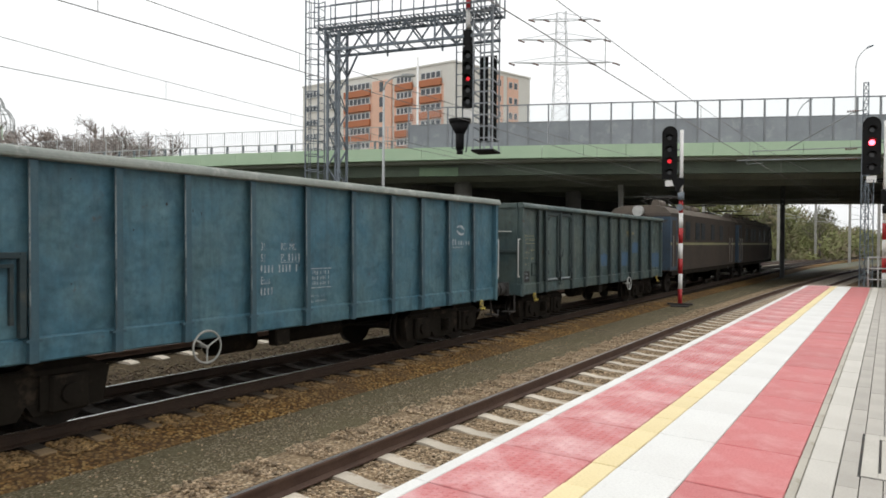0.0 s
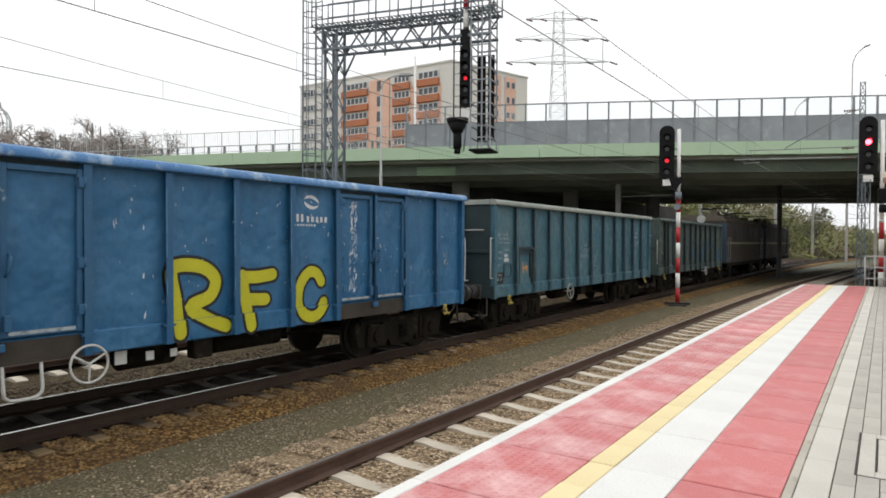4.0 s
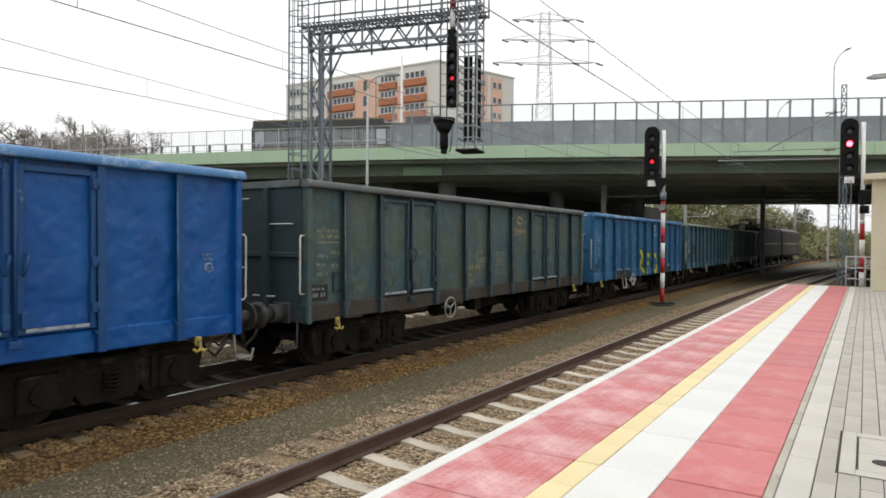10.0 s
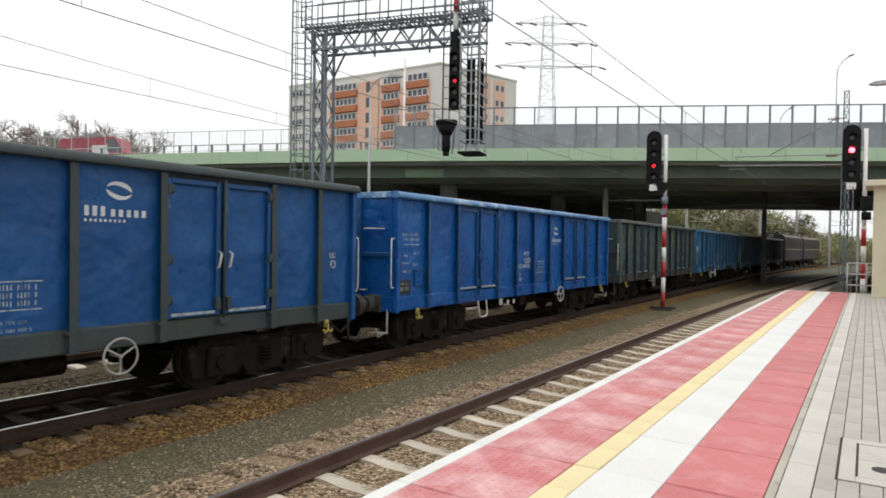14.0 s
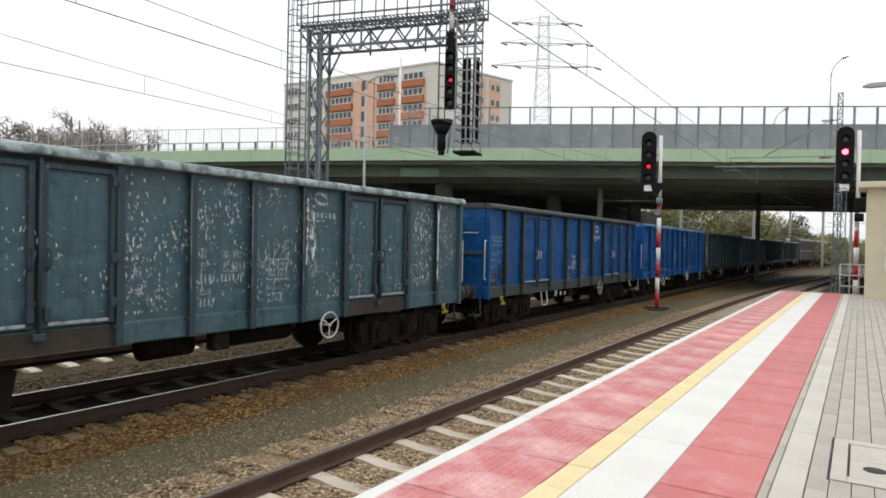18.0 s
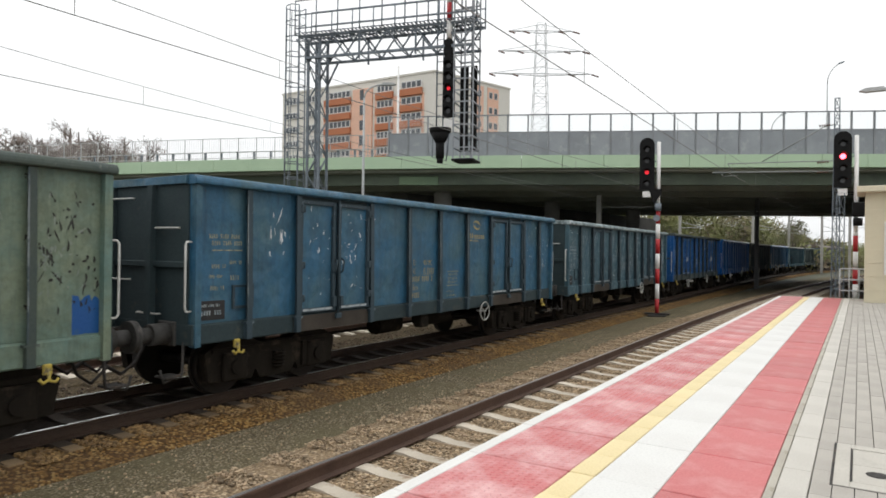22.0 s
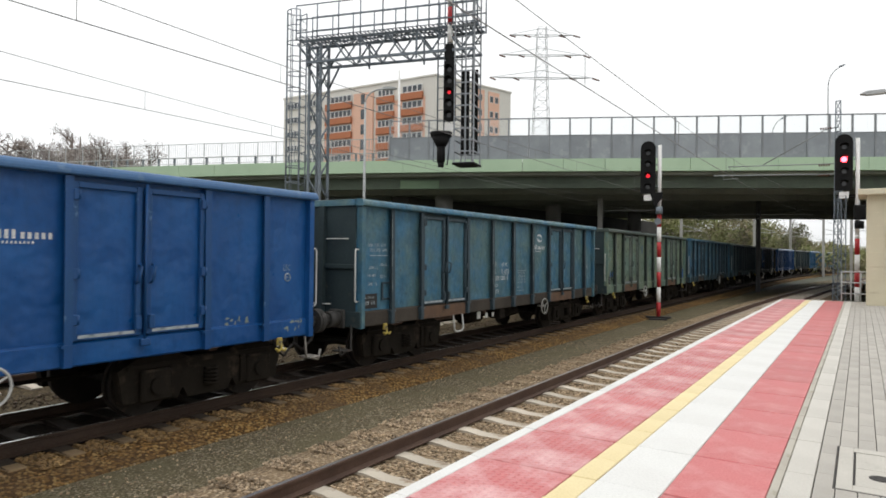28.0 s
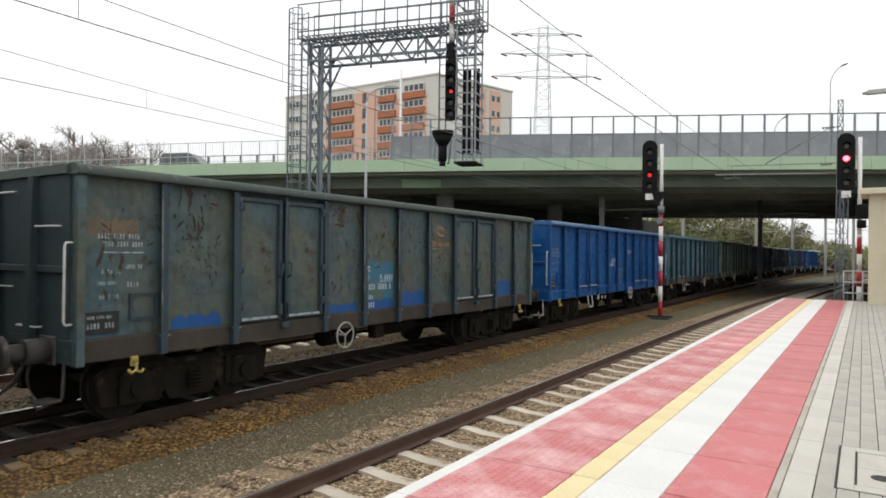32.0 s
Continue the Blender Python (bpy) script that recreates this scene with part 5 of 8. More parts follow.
BARS = {
    "corner": ((0.05, 0.66, 0.88, 0.945), (0.1, 0.66, 0.78, 0.845), (0.1, 0.66, 0.70, 0.715), (0.1, 0.36, 0.44, 0.50), (0.05, 0.30, 0.30, 0.345), (0.42, 0.66, 0.50, 0.555), (0.44, 0.66, 0.26, 0.33), (0.08, 0.34, 0.12, 0.18)),
    "number": ((0.56, 0.80, -0.30, -0.185), (0.40, 0.80, -0.325, -0.315), (0.0, 0.28, -0.475, -0.36), (0.36, 0.80, -0.475, -0.36), (0.0, 0.26, -0.82, -0.71)),
    "uic": ((0.04, 0.16, 0.075, 0.105),),
    "plate": ((-0.17, 0.17, 0.19, 0.23), (-0.17, 0.0, 0.07, 0.14), (0.06, 0.17, 0.07, 0.14)),
    "low": ((0.0, 0.5, 0.56, 0.575), (0.0, 0.5, 0.24, 0.255), (0.05, 0.45, 0.47, 0.53), (0.05, 0.45, 0.38, 0.44), (0.05, 0.45, 0.29, 0.35), (0.0, 0.36, 0.09, 0.13), (0.0, 0.4, 0.0, 0.04)),
}


def shared_bars(name):
    if name not in SHARED:
        SHARED[name] = bars_mesh(BARS[name])
    return SHARED[name]


CRESCENTS = (crescent_mesh(0.0), crescent_mesh(math.pi))
WORDMARK = wordmark_mesh()
TEAL = wagon_paint("teal_blue_paint", (0.05445, 0.1428, 0.1936), (0.08712, 0.1694, 0.1936), seed=2, wear=1.45, dent=1.3)
P1 = wagon_paint("grimy_teal_paint", (0.085, 0.112, 0.10), (0.055, 0.09, 0.095), rust_at=(0.60, 0.70), seed=1)
# on P3, P5, P6 and P11 the lighter second tone paints cloudy sheen
P3 = wagon_paint("mid_blue_paint", (0.0212, 0.1113, 0.2332), (0.04452, 0.1537, 0.2915), rust_at=(0.72, 0.80), seed=3, wear=0.75, dent=1.3, sheen=0.08)
P4 = wagon_paint("dark_slate_green_paint", (0.080, 0.100, 0.074), (0.045, 0.098, 0.118), rust_at=(0.64, 0.76), seed=4, wear=1.45, dent=1.3)
P5 = wagon_paint("bright_blue_paint", (0.002, 0.062, 0.255), (0.006, 0.10, 0.335), rust_at=(0.74, 0.8), seed=5, wear=0.45, dent=1.25, sheen=0.12)
P6 = wagon_paint("deep_blue_paint", (0.003, 0.060, 0.205), (0.008, 0.086, 0.265), rust_at=(0.72, 0.8), seed=6, wear=0.8, dent=1.2, sheen=0.06)
P7 = wagon_paint("speckled_slate_paint", (0.06776, 0.1208, 0.1417), (0.05174, 0.1158, 0.154), rust_at=(0.68, 0.78), seed=7, wear=1.45, dent=1.3)
P8 = wagon_paint("worn_steel_blue_paint", (0.03105, 0.1143, 0.1987), (0.05589, 0.1204, 0.149), rust_at=(0.66, 0.75), seed=8, wear=1.45, dent=1.3)
P9 = wagon_paint("grey_green_paint", (0.172, 0.216, 0.15), (0.111, 0.187, 0.163), rust=(0.02, 0.02, 0.018), rust_at=(0.66, 0.72), seed=9, wear=1.45, dent=1.3)
P10 = wagon_paint("patchy_teal_paint", (0.040, 0.146, 0.245), (0.090, 0.160, 0.158), rust_at=(0.66, 0.76), seed=10, wear=1.45, dent=1.3)
P11 = wagon_paint("royal_blue_paint", (0.003, 0.060, 0.215), (0.008, 0.083, 0.265), rust_at=(0.72, 0.8), seed=11, wear=0.6, dent=1.1, sheen=0.06)
P12 = wagon_paint("olive_grey_paint", (0.0901, 0.106, 0.0848), (0.053, 0.1007, 0.1219), rust=(0.05, 0.038, 0.03), rust_at=(0.60, 0.66), seed=12, wear=1.45, dent=1.3)
F_DARK = mat("dark_frame_paint", (0.045, 0.058, 0.057), (0.033, 0.046, 0.048), 0.65, 2.0, 30, 0.2, third=(0.08, 0.05, 0.03), third_at=(0.6, 0.75))

F_GREEN = mat("dark_green_frame_paint", (0.055, 0.072, 0.058), (0.04, 0.058, 0.055), 0.65, 2.0, 30, 0.2, third=(0.13, 0.15, 0.13), third_at=(0.62, 0.7), third_scale=7)
F_SLATE = mat("slate_blue_frame_paint", (0.034, 0.058, 0.074), (0.026, 0.044, 0.055), 0.65, 2.0, 30, 0.2, third=(0.16, 0.2, 0.22), third_at=(0.63, 0.7), third_scale=7)
# blue frames darker than their panels, for the shade along posts; pale spots are wear
F_BLUE_A = mat("worn_shaded_mid_blue", (0.018, 0.092, 0.20), (0.028, 0.10, 0.19), 0.5, 1.5, 30, 0.2, third=(0.22, 0.30, 0.36), third_at=(0.63, 0.69), third_scale=6)
F_BLUE_B = mat("worn_shaded_deep_blue", (0.004, 0.055, 0.19), (0.008, 0.06, 0.17), 0.45, 1.5, 30, 0.2, third=(0.10, 0.19, 0.32), third_at=(0.63, 0.7), third_scale=6)
# dirty dark paint that also stands for shade on ends and in door recesses
F_END = mat("dirty_shade_dark_paint", (0.034, 0.052, 0.056), (0.025, 0.040, 0.045), 0.75, 1.2, 30, 0.3, third=(0.07, 0.07, 0.06), third_at=(0.58, 0.72), third_scale=2.5, gloss=0.25)
F_PALE = mat("rubbed_pale_green_frame", (0.17, 0.20, 0.175), (0.10, 0.13, 0.115), 0.6, 2.0, 30, 0.2, third=(0.05, 0.06, 0.05), third_at=(0.55, 0.68), third_scale=6)
F_TEALBLUE = mat("teal_frame_paint", (0.035, 0.085, 0.115), (0.05, 0.095, 0.115), 0.6, 2.0, 30, 0.2, third=(0.15, 0.19, 0.20), third_at=(0.64, 0.7), third_scale=6)
F_TEAL = mat("dull_teal_frame_paint", (0.045, 0.065, 0.062), (0.035, 0.05, 0.053), 0.65, 2.0, 30, 0.2, third=(0.14, 0.18, 0.17), third_at=(0.6, 0.7), third_scale=5)


def plan_of(emblem=2.54, number=2.09, low=1.30, at=0.645, where=0.429, uic=True, first="number", mark="emblem"):
    """Where the lettering of a wagon stands."""
    out = [(mark, at, emblem), (first, where, number), ("low", 0.536, low)]
    return tuple(out + [("uic", 0.952, 1.80)]) if uic else tuple(out)


wagon("teal-grey open freight wagon with blue repainted patches", TYPE_C, P1, F_TEAL, P1, marks=YELLOW_MARK, plan=(("emblem", 0.7, 2.6),))
wagon("teal-blue open freight wagon with closely spaced ribs", TYPE_B, TEAL, F_TEALBLUE, RIM_DUSTY, edge_light=EDGE_GREY, end=F_END, plan=(("faint_emblem", 0.88, 2.22), ("faint_number", 0.433, 2.27), ("low", 0.515, 1.26)), crank=-1.94)
rfc = wagon("bright blue open wagon with yellow graffiti letters", TYPE_A, P3, F_BLUE_A, RIM_SKY, SILL_GRIME, edge_light=EDGE_BLUE, plan=(("emblem", 0.634, 2.60), ("uic", 0.945, 1.74)), crank=-2.09, step=True)
wagon("dark slate-green open freight wagon, grimy", TYPE_D, P4, F_SLATE, RIM_SLATE, SILL_GRIME, marks=YELLOW_MARK, plan=plan_of(2.54, 2.09, 1.45, uic=False), crank=-1.99, edge_light=EDGE_GREY, end=F_END, sill=SILL_GRIME)
wagon("freshly painted bright blue open freight wagon", TYPE_A, P5, F_BLUE_B, RIM_SKY, plan=plan_of(2.39, 2.12, 1.25, 0.640, 0.438), crank=1.78, step=True, edge_light=EDGE_BLUE)
wagon("deep blue open wagon with dark grey posts", TYPE_D, P6, F_DARK, F_DARK, grip=WORN_WHITE, leaf_frame=F_BLUE_B, plan=plan_of(2.56, 1.99, 1.22, 0.647), crank=1.80, step=True, sill=F_DARK)
wagon("slate open wagon speckled with white paint chips", TYPE_A, P7, F_SLATE, RIM_PALE, SILL_GRIME, marks=FAINT_WHITE, edge_light=EDGE_GREY, plan=plan_of(2.68, 2.12, 1.4, 0.632, 0.438, uic=False, first="faint_number", mark="faint_emblem"), crank=1.74, end=F_END)
wagon("worn steel-blue open freight wagon", TYPE_D, P8, F_SLATE, P8, SILL_GRIME, edge_light=EDGE_GREY, marks=YELLOW_MARK, plan=plan_of(2.60, 2.10, 1.25, 0.643), crank=1.94, sill=F_END, end=F_END)
wagon("grey-green open wagon with black paint chips", TYPE_D, P9, F_GREEN, F_GREEN, RUST_BOARD, edge_light=EDGE_GREY, marks=YELLOW_MARK, plan=(("faint_emblem", 0.640, 2.28),), crank=-1.64, end=F_END, leaf_frame=F_PALE)
wagon("patchy teal and green open freight wagon", TYPE_D, P10, F_SLATE, P10, RUST_BOARD, plan=plan_of(2.47, 2.11, 1.3, 0.648), crank=1.87, step=True, sill=SILL_GRIME, end=F_END, edge_light=EDGE_GREY)
wagon("royal blue open freight wagon with plain doors", TYPE_A, P11, F_BLUE_B, RIM_BLUE, plan=plan_of(2.30, 2.37, 1.20, 0.609, 0.438, first="number_short", mark="small_mark"), crank=1.39, step=True)
wagon("olive-grey rusty open wagon with blue touched-up patches", TYPE_A, P12, F_SLATE, F_GREEN, SILL_GRIME, edge_light=EDGE_GREY, plan=(("number_short", 0.435, 2.05), ("orange_emblem", 0.638, 2.45)), crank=-1.64, sill=SILL_GRIME, end=F_END)
wagon("dark grey-green open freight wagon at the rear", TYPE_D, P4, F_SLATE, P4, SILL_GRIME, plan=plan_of(), sill=SILL_GRIME)


def paint_patch(w, f0, f1, z0, z1, material, seed):
    """A brushed-on patch of paint with an uneven upper edge on the side panel."""
    rng = random.Random(seed)
    bm = bmesh.new()
    n = 14
    low = [bm.verts.new((1.3365, yy(f0 + (f1 - f0) * i / n), z0 + rng.uniform(0, 0.01))) for i in range(n + 1)]
    top = [bm.verts.new((1.3365, yy(f0 + (f1 - f0) * i / n), z1 + rng.uniform(-0.05, 0.05))) for i in range(n + 1)]
    for i in range(n):
        bm.faces.new((low[i], low[i + 1], top[i + 1], top[i]))
    part("paint_patch", bm, material, w, "rust-stained tan patch" if material is PATCH_TAN else "patch of brighter blue paint")


PATCH_BLUE = mat("touch_up_blue", (0.006, 0.065, 0.24), (0.010, 0.08, 0.25), 0.5, 2.0, 30, 0.1, third=(0.05, 0.10, 0.16), third_at=(0.6, 0.75))
PATCH_SLATE = mat("touch_up_slate_blue", (0.045, 0.10, 0.18), (0.06, 0.12, 0.19), 0.6, 2.0, 30, 0.1, third=(0.09, 0.14, 0.17), third_at=(0.5, 0.65))
PATCH_TAN = mat("rust_stained_tan_patch", (0.17, 0.12, 0.075), (0.12, 0.10, 0.07), 0.8, 3.0, 40, 0.1, third=(0.09, 0.10, 0.09), third_at=(0.5, 0.62))
PATCH_TEAL = mat("touch_up_teal", (0.025, 0.125, 0.21), (0.04, 0.14, 0.20), 0.5, 2.0, 30, 0.1, third=(0.07, 0.11, 0.10), third_at=(0.52, 0.64), third_scale=2.5)
for a, b, z0, z1, ma in ((0.105, 0.170, 1.20, 1.36, PATCH_BLUE), (0.346, 0.414, 1.20, 1.35, PATCH_BLUE), (0.428, 0.502, 1.20, 1.37, PATCH_BLUE), (0.428, 0.502, 1.374, 2.10, PATCH_TEAL), (0.516, 0.588, 1.20, 1.48, PATCH_BLUE), (0.843, 0.908, 1.22, 1.60, PATCH_BLUE), (0.005, 0.035, 1.22, 1.36, PATCH_BLUE), (0.008, 0.066, 2.47, 2.67, PATCH_TAN)):
    paint_patch(WAGONS[11], a, b, z0, z1, ma, int(a * 1000))
for a, b, z0, z1 in ((0.125, 0.18, 1.3, 1.8), (0.44, 0.51, 1.5, 1.9), (0.60, 0.68, 1.45, 1.95), (0.69, 0.77, 1.9, 2.3), (0.88, 0.99, 1.3, 1.9)):
    paint_patch(WAGONS[0], a, b, z0, z1, PATCH_SLATE, int(a * 1000))
paint_patch(WAGONS[8], 0.045, 0.075, 1.5, 1.68, PATCH_BLUE, 3)
paint_patch(WAGONS[8], 0.966, 0.992, 1.22, 1.66, PATCH_BLUE, 4)
paint_patch(WAGONS[8], 0.374, 0.389, 2.40, 2.76, PATCH_SLATE, 5)

# warning plate on the trailing end of the bright blue wagon
SIGN_YELLOW = mat("warning_yellow", (0.66, 0.36, 0.03), (0.60, 0.33, 0.04), 0.5, 3.0, 30, 0.0)
bm = bmesh.new()
box(bm, (0.82, -HALF - 0.045, 2.33), (1.06, -HALF - 0.035, 2.58), 0.003)
plate = part("warning_plate", bm, WORN_WHITE, rfc, "off-white warning plate with an orange triangle")
corners = [(0.94 + 0.105 * math.cos(math.pi / 2 + 2 * math.pi * k / 3), 2.44 + 0.105 * math.sin(math.pi / 2 + 2 * math.pi * k / 3)) for k in range(3)]
bm = bmesh.new()
prism(bm, corners, -HALF - 0.049, -HALF - 0.0455, "y")
part("triangle", bm, SIGN_YELLOW, plate)
bm = bmesh.new()
box(bm, (0.93, -HALF - 0.052, 2.42), (0.95, -HALF - 0.0495, 2.50))
part("bolt_mark", bm, BLACK_PLATE, plate)

# graffiti letters R F C on the blue wagon, one in each bay
LETTERS = (
    ((-0.78, 1.02), (-0.83, 1.45), (-0.88, 1.90), (-0.45, 1.92), (-0.20, 1.74), (-0.28, 1.50), (-0.60, 1.36), (-0.30, 1.16), (-0.04, 1.05)),
    ((0.42, 1.00), (0.34, 1.40), (0.28, 1.76)),
    ((0.26, 1.74), (0.55, 1.73), (0.86, 1.76)),
    ((0.34, 1.40), (0.72, 1.38)),
    ((1.93, 1.60), (1.82, 1.74), (1.64, 1.76), (1.46, 1.58), (1.40, 1.32), (1.48, 1.10), (1.68, 1.02), (1.86, 1.08), (1.99, 1.24)),
)
for nm, wide, lift, ma, lab in (("graffiti_outline", 0.275, 0.0, GRAFFITI_LINE, "black sprayed outline"), ("graffiti", 0.185, 0.004, GRAFFITI, "yellow graffiti letter")):
    for face, low, which in [(f, s, q) for f, s in ((1.3375, False), (1.3792, True)) for q in ((0,), (1, 2, 3), (4,))]:
        bm = bmesh.new()
        for k in which:
            stroke(bm, smooth(LETTERS[k]), wide, face + lift + 0.0006 * k)
        bmesh.ops.bisect_plane(bm, geom=bm.verts[:] + bm.edges[:] + bm.faces[:], plane_co=(0, 0, 1.196), plane_no=(0, 0, 1), clear_outer=low, clear_inner=not low)
        if len(bm.faces):
            part(nm, bm, ma, rfc, lab)

# small marks on the ribbed wagon: an orange scrawl on its hatch, a pale ticket by the corner
SCRAWL = mat("orange_chalk", (0.55, 0.26, 0.07), (0.45, 0.22, 0.08), 0.8, 6.0, 60, 0.0)
bm = bmesh.new()
for k, pts in enumerate((((-4.73, 1.70), (-4.70, 1.46)), ((-4.71, 1.60), (-4.55, 1.58), (-4.46, 1.62)), ((-4.55, 1.66), (-4.50, 1.50)))):
    stroke(bm, pts, 0.05, 1.3612 + 0.001 * k)
part("chalk_mark", bm, SCRAWL, WAGONS[1], "orange chalk scrawl")
bm = bmesh.new()
box(bm, (1.338, -5.72, 1.78), (1.3415, -5.48, 1.87))
box(bm, (1.338, -5.70, 1.90), (1.3415, -5.54, 1.97))
part("ticket", bm, WORN_WHITE, WAGONS[1], "pale paper ticket")


# flaked and splashed paint: slim slivers lying on the panels
def flakes(w, f0, f1, z0, z1, count, long, slim, lean, material, seed, x=1.3372, label="flaked paint", knots=0):
    rng = random.Random(seed)
    bm = bmesh.new()
    spots = [(rng.uniform(f0, f1), rng.uniform(z0, z1)) for _ in range(knots)]
    for k in range(count):
        y, z = yy(rng.uniform(f0, f1)), rng.uniform(z0, z1)
        if knots and rng.random() < 0.8:
            c = rng.choice(spots)
            y = min(max(yy(c[0]) + rng.gauss(0, 0.10), yy(f0)), yy(f1))
            z = min(max(c[1] + rng.gauss(0, 0.20), z0), z1)
        a = rng.gauss(math.pi / 2, lean)
        h, b = long * (0.2 + 1.0 * rng.random() ** 2), slim * rng.uniform(0.4, 1.3)
        u, v = Vector((math.cos(a), math.sin(a))), Vector((-math.sin(a), math.cos(a)))
        n = 9
        pts = []
        for i in range(n):
            g = 2 * math.pi * i / n
            r = rng.uniform(0.45, 1.25)
            pts.append((h * r * math.cos(g), b * r * math.sin(g) + 0.25 * b * math.cos(2 * g)))
        bm.faces.new([bm.verts.new((x + 0.00002 * k, y + (u * p + v * q).x, z + (u * p + v * q).y)) for p, q in pts])
    part("paint_flaking", bm, material, w, label)["kind"] = "stuff"


SPLASH = mat("splashed_white_paint", (0.80, 0.82, 0.82), (0.66, 0.70, 0.71), 0.6, 5.0, 40, 0.0)
FLAKE_BLACK = mat("bare_black_metal", (0.012, 0.013, 0.011), (0.022, 0.02, 0.017), 0.7, 5.0, 40, 0.0)
FLAKE_RUST = mat("rusted_bare_patch", (0.055, 0.036, 0.025), (0.035, 0.028, 0.022), 0.85, 5.0, 40, 0.0)
SPLASH_RUST = mat("red_brown_rust_splash", (0.075, 0.034, 0.020), (0.05, 0.027, 0.018), 0.85, 5.0, 40, 0.0)
FLAKE_PALE = mat("scratched_pale_paint", (0.24, 0.27, 0.23), (0.18, 0.22, 0.2), 0.7, 5.0, 40, 0.0)
flakes(rfc, 0.706, 0.722, 1.4, 3.0, 130, 0.06, 0.008, 0.1, SPLASH, 1, 1.3615, "white paint splashed on the door")
flakes(rfc, 0.675, 0.83, 1.4, 3.0, 45, 0.03, 0.008, 0.3, SPLASH, 2, 1.3615)
flakes(rfc, 0.35, 0.67, 1.3, 3.1, 60, 0.05, 0.007, 0.15, SPLASH, 3)
flakes(rfc, 0.84, 0.99, 1.3, 3.1, 25, 0.05, 0.007, 0.15, SPLASH, 4)
speck = WAGONS[6]
flakes(speck, 0.86, 0.91, 1.4, 2.9, 110, 0.06, 0.009, 0.12, SPLASH, 5)
flakes(speck, 0.10, 0.17, 1.4, 2.9, 60, 0.035, 0.007, 0.12, SPLASH, 6)
flakes(speck, 0.34, 0.67, 1.3, 3.1, 1000, 0.042, 0.0068, 0.15, SPLASH, 7, knots=30)
flakes(speck, 0.01, 0.17, 1.3, 3.1, 180, 0.032, 0.0055, 0.15, SPLASH, 13, knots=10)
flakes(speck, 0.84, 0.99, 1.3, 3.1, 330, 0.045, 0.008, 0.15, SPLASH, 14, knots=12)
flakes(speck, 0.18, 0.33, 1.35, 3.0, 230, 0.04, 0.007, 0.2, SPLASH, 8, 1.3615, knots=9)
flakes(speck, 0.68, 0.83, 1.35, 3.0, 230, 0.04, 0.007, 0.2, SPLASH, 9, 1.3615, knots=9)
flakes(speck, 0.9125, 0.9165, 1.5, 3.0, 60, 0.12, 0.012, 0.04, SPLASH, 15, 1.4680, "white runs of paint on a post")
flakes(speck, 0.5945, 0.5975, 1.9, 3.0, 30, 0.10, 0.010, 0.04, SPLASH, 16, 1.4680, "white runs of paint on a post")
flakes(speck, 0.612, 0.622, 1.8, 2.9, 26, 0.14, 0.014, 0.05, SPLASH, 17, label="white runs of paint")
steel = WAGONS[7]
flakes(steel, 0.115, 0.15, 2.1, 3.0, 14, 0.14, 0.010, 0.2, SPLASH, 10, label="white paint splashes")
flakes(steel, 0.18, 0.33, 1.5, 3.0, 60, 0.06, 0.009, 0.4, SPLASH, 11, 1.3615)
flakes(steel, 0.84, 0.99, 1.9, 3.0, 45, 0.03, 0.010, 0.5, SPLASH, 12)
chipped = WAGONS[8]
for k, (a, b, z0, z1, n) in enumerate(((0.01, 0.09, 1.4, 3.1, 50), (0.10, 0.17, 1.4, 3.1, 40), (0.35, 0.415, 1.5, 2.9, 36), (0.428, 0.503, 1.7, 2.9, 80), (0.516, 0.59, 1.9, 3.0, 40), (0.603, 0.67, 2.0, 3.0, 90), (0.84, 0.905, 1.6, 3.0, 45), (0.92, 0.99, 1.5, 3.1, 70))):
    flakes(chipped, a, b, z0, z1, n, 0.085, 0.017, 0.35, FLAKE_BLACK, 20 + k, label="black chips in the paint", knots=4)
    flakes(chipped, a, b, z0, z1, n // 2, 0.07, 0.010, 0.6, FLAKE_PALE, 40 + k, 1.3395, knots=3)
for a, b in ((0.18, 0.25), (0.26, 0.33), (0.68, 0.75), (0.76, 0.83)):
    flakes(chipped, a, b, 1.5, 3.0, 22, 0.07, 0.016, 0.4, FLAKE_BLACK, int(a * 500), 1.3615)
olive = WAGONS[11]
for k, (a, b, z0, z1, n) in enumerate(((0.02, 0.09, 1.4, 3.0, 45), (0.10, 0.17, 1.8, 3.1, 70), (0.35, 0.415, 1.6, 3.1, 60), (0.428, 0.503, 2.0, 3.0, 45), (0.516, 0.59, 1.6, 2.9, 60), (0.603, 0.67, 1.5, 3.0, 70), (0.84, 0.905, 1.5, 3.0, 40), (0.92, 0.99, 1.5, 3.0, 50))):
    flakes(olive, a, b, z0, z1, n, 0.06, 0.015, 0.6, FLAKE_BLACK if k % 2 else FLAKE_RUST, 60 + k, label="rusty chips in the paint", knots=4)
    flakes(olive, a, b, z0, z1, n // 4, 0.15, 0.022, 0.4, FLAKE_RUST, 160 + k, 1.3388, "torn rusty scars", knots=2)
flakes(olive, 0.358, 0.380, 2.78, 3.08, 26, 0.13, 0.020, 0.75, SPLASH_RUST, 171, 1.3400, "brown splash of rust", knots=2)
flakes(WAGONS[10], 0.955, 0.99, 1.04, 1.16, 16, 0.05, 0.03, 0.7, FLAKE_PALE, 96, 1.3815, "scraped bare corner", knots=2)
flakes(WAGONS[10], 0.865, 0.90, 1.21, 1.30, 10, 0.05, 0.03, 0.7, FLAKE_PALE, 97, 1.3400, "scraped bare paint", knots=1)
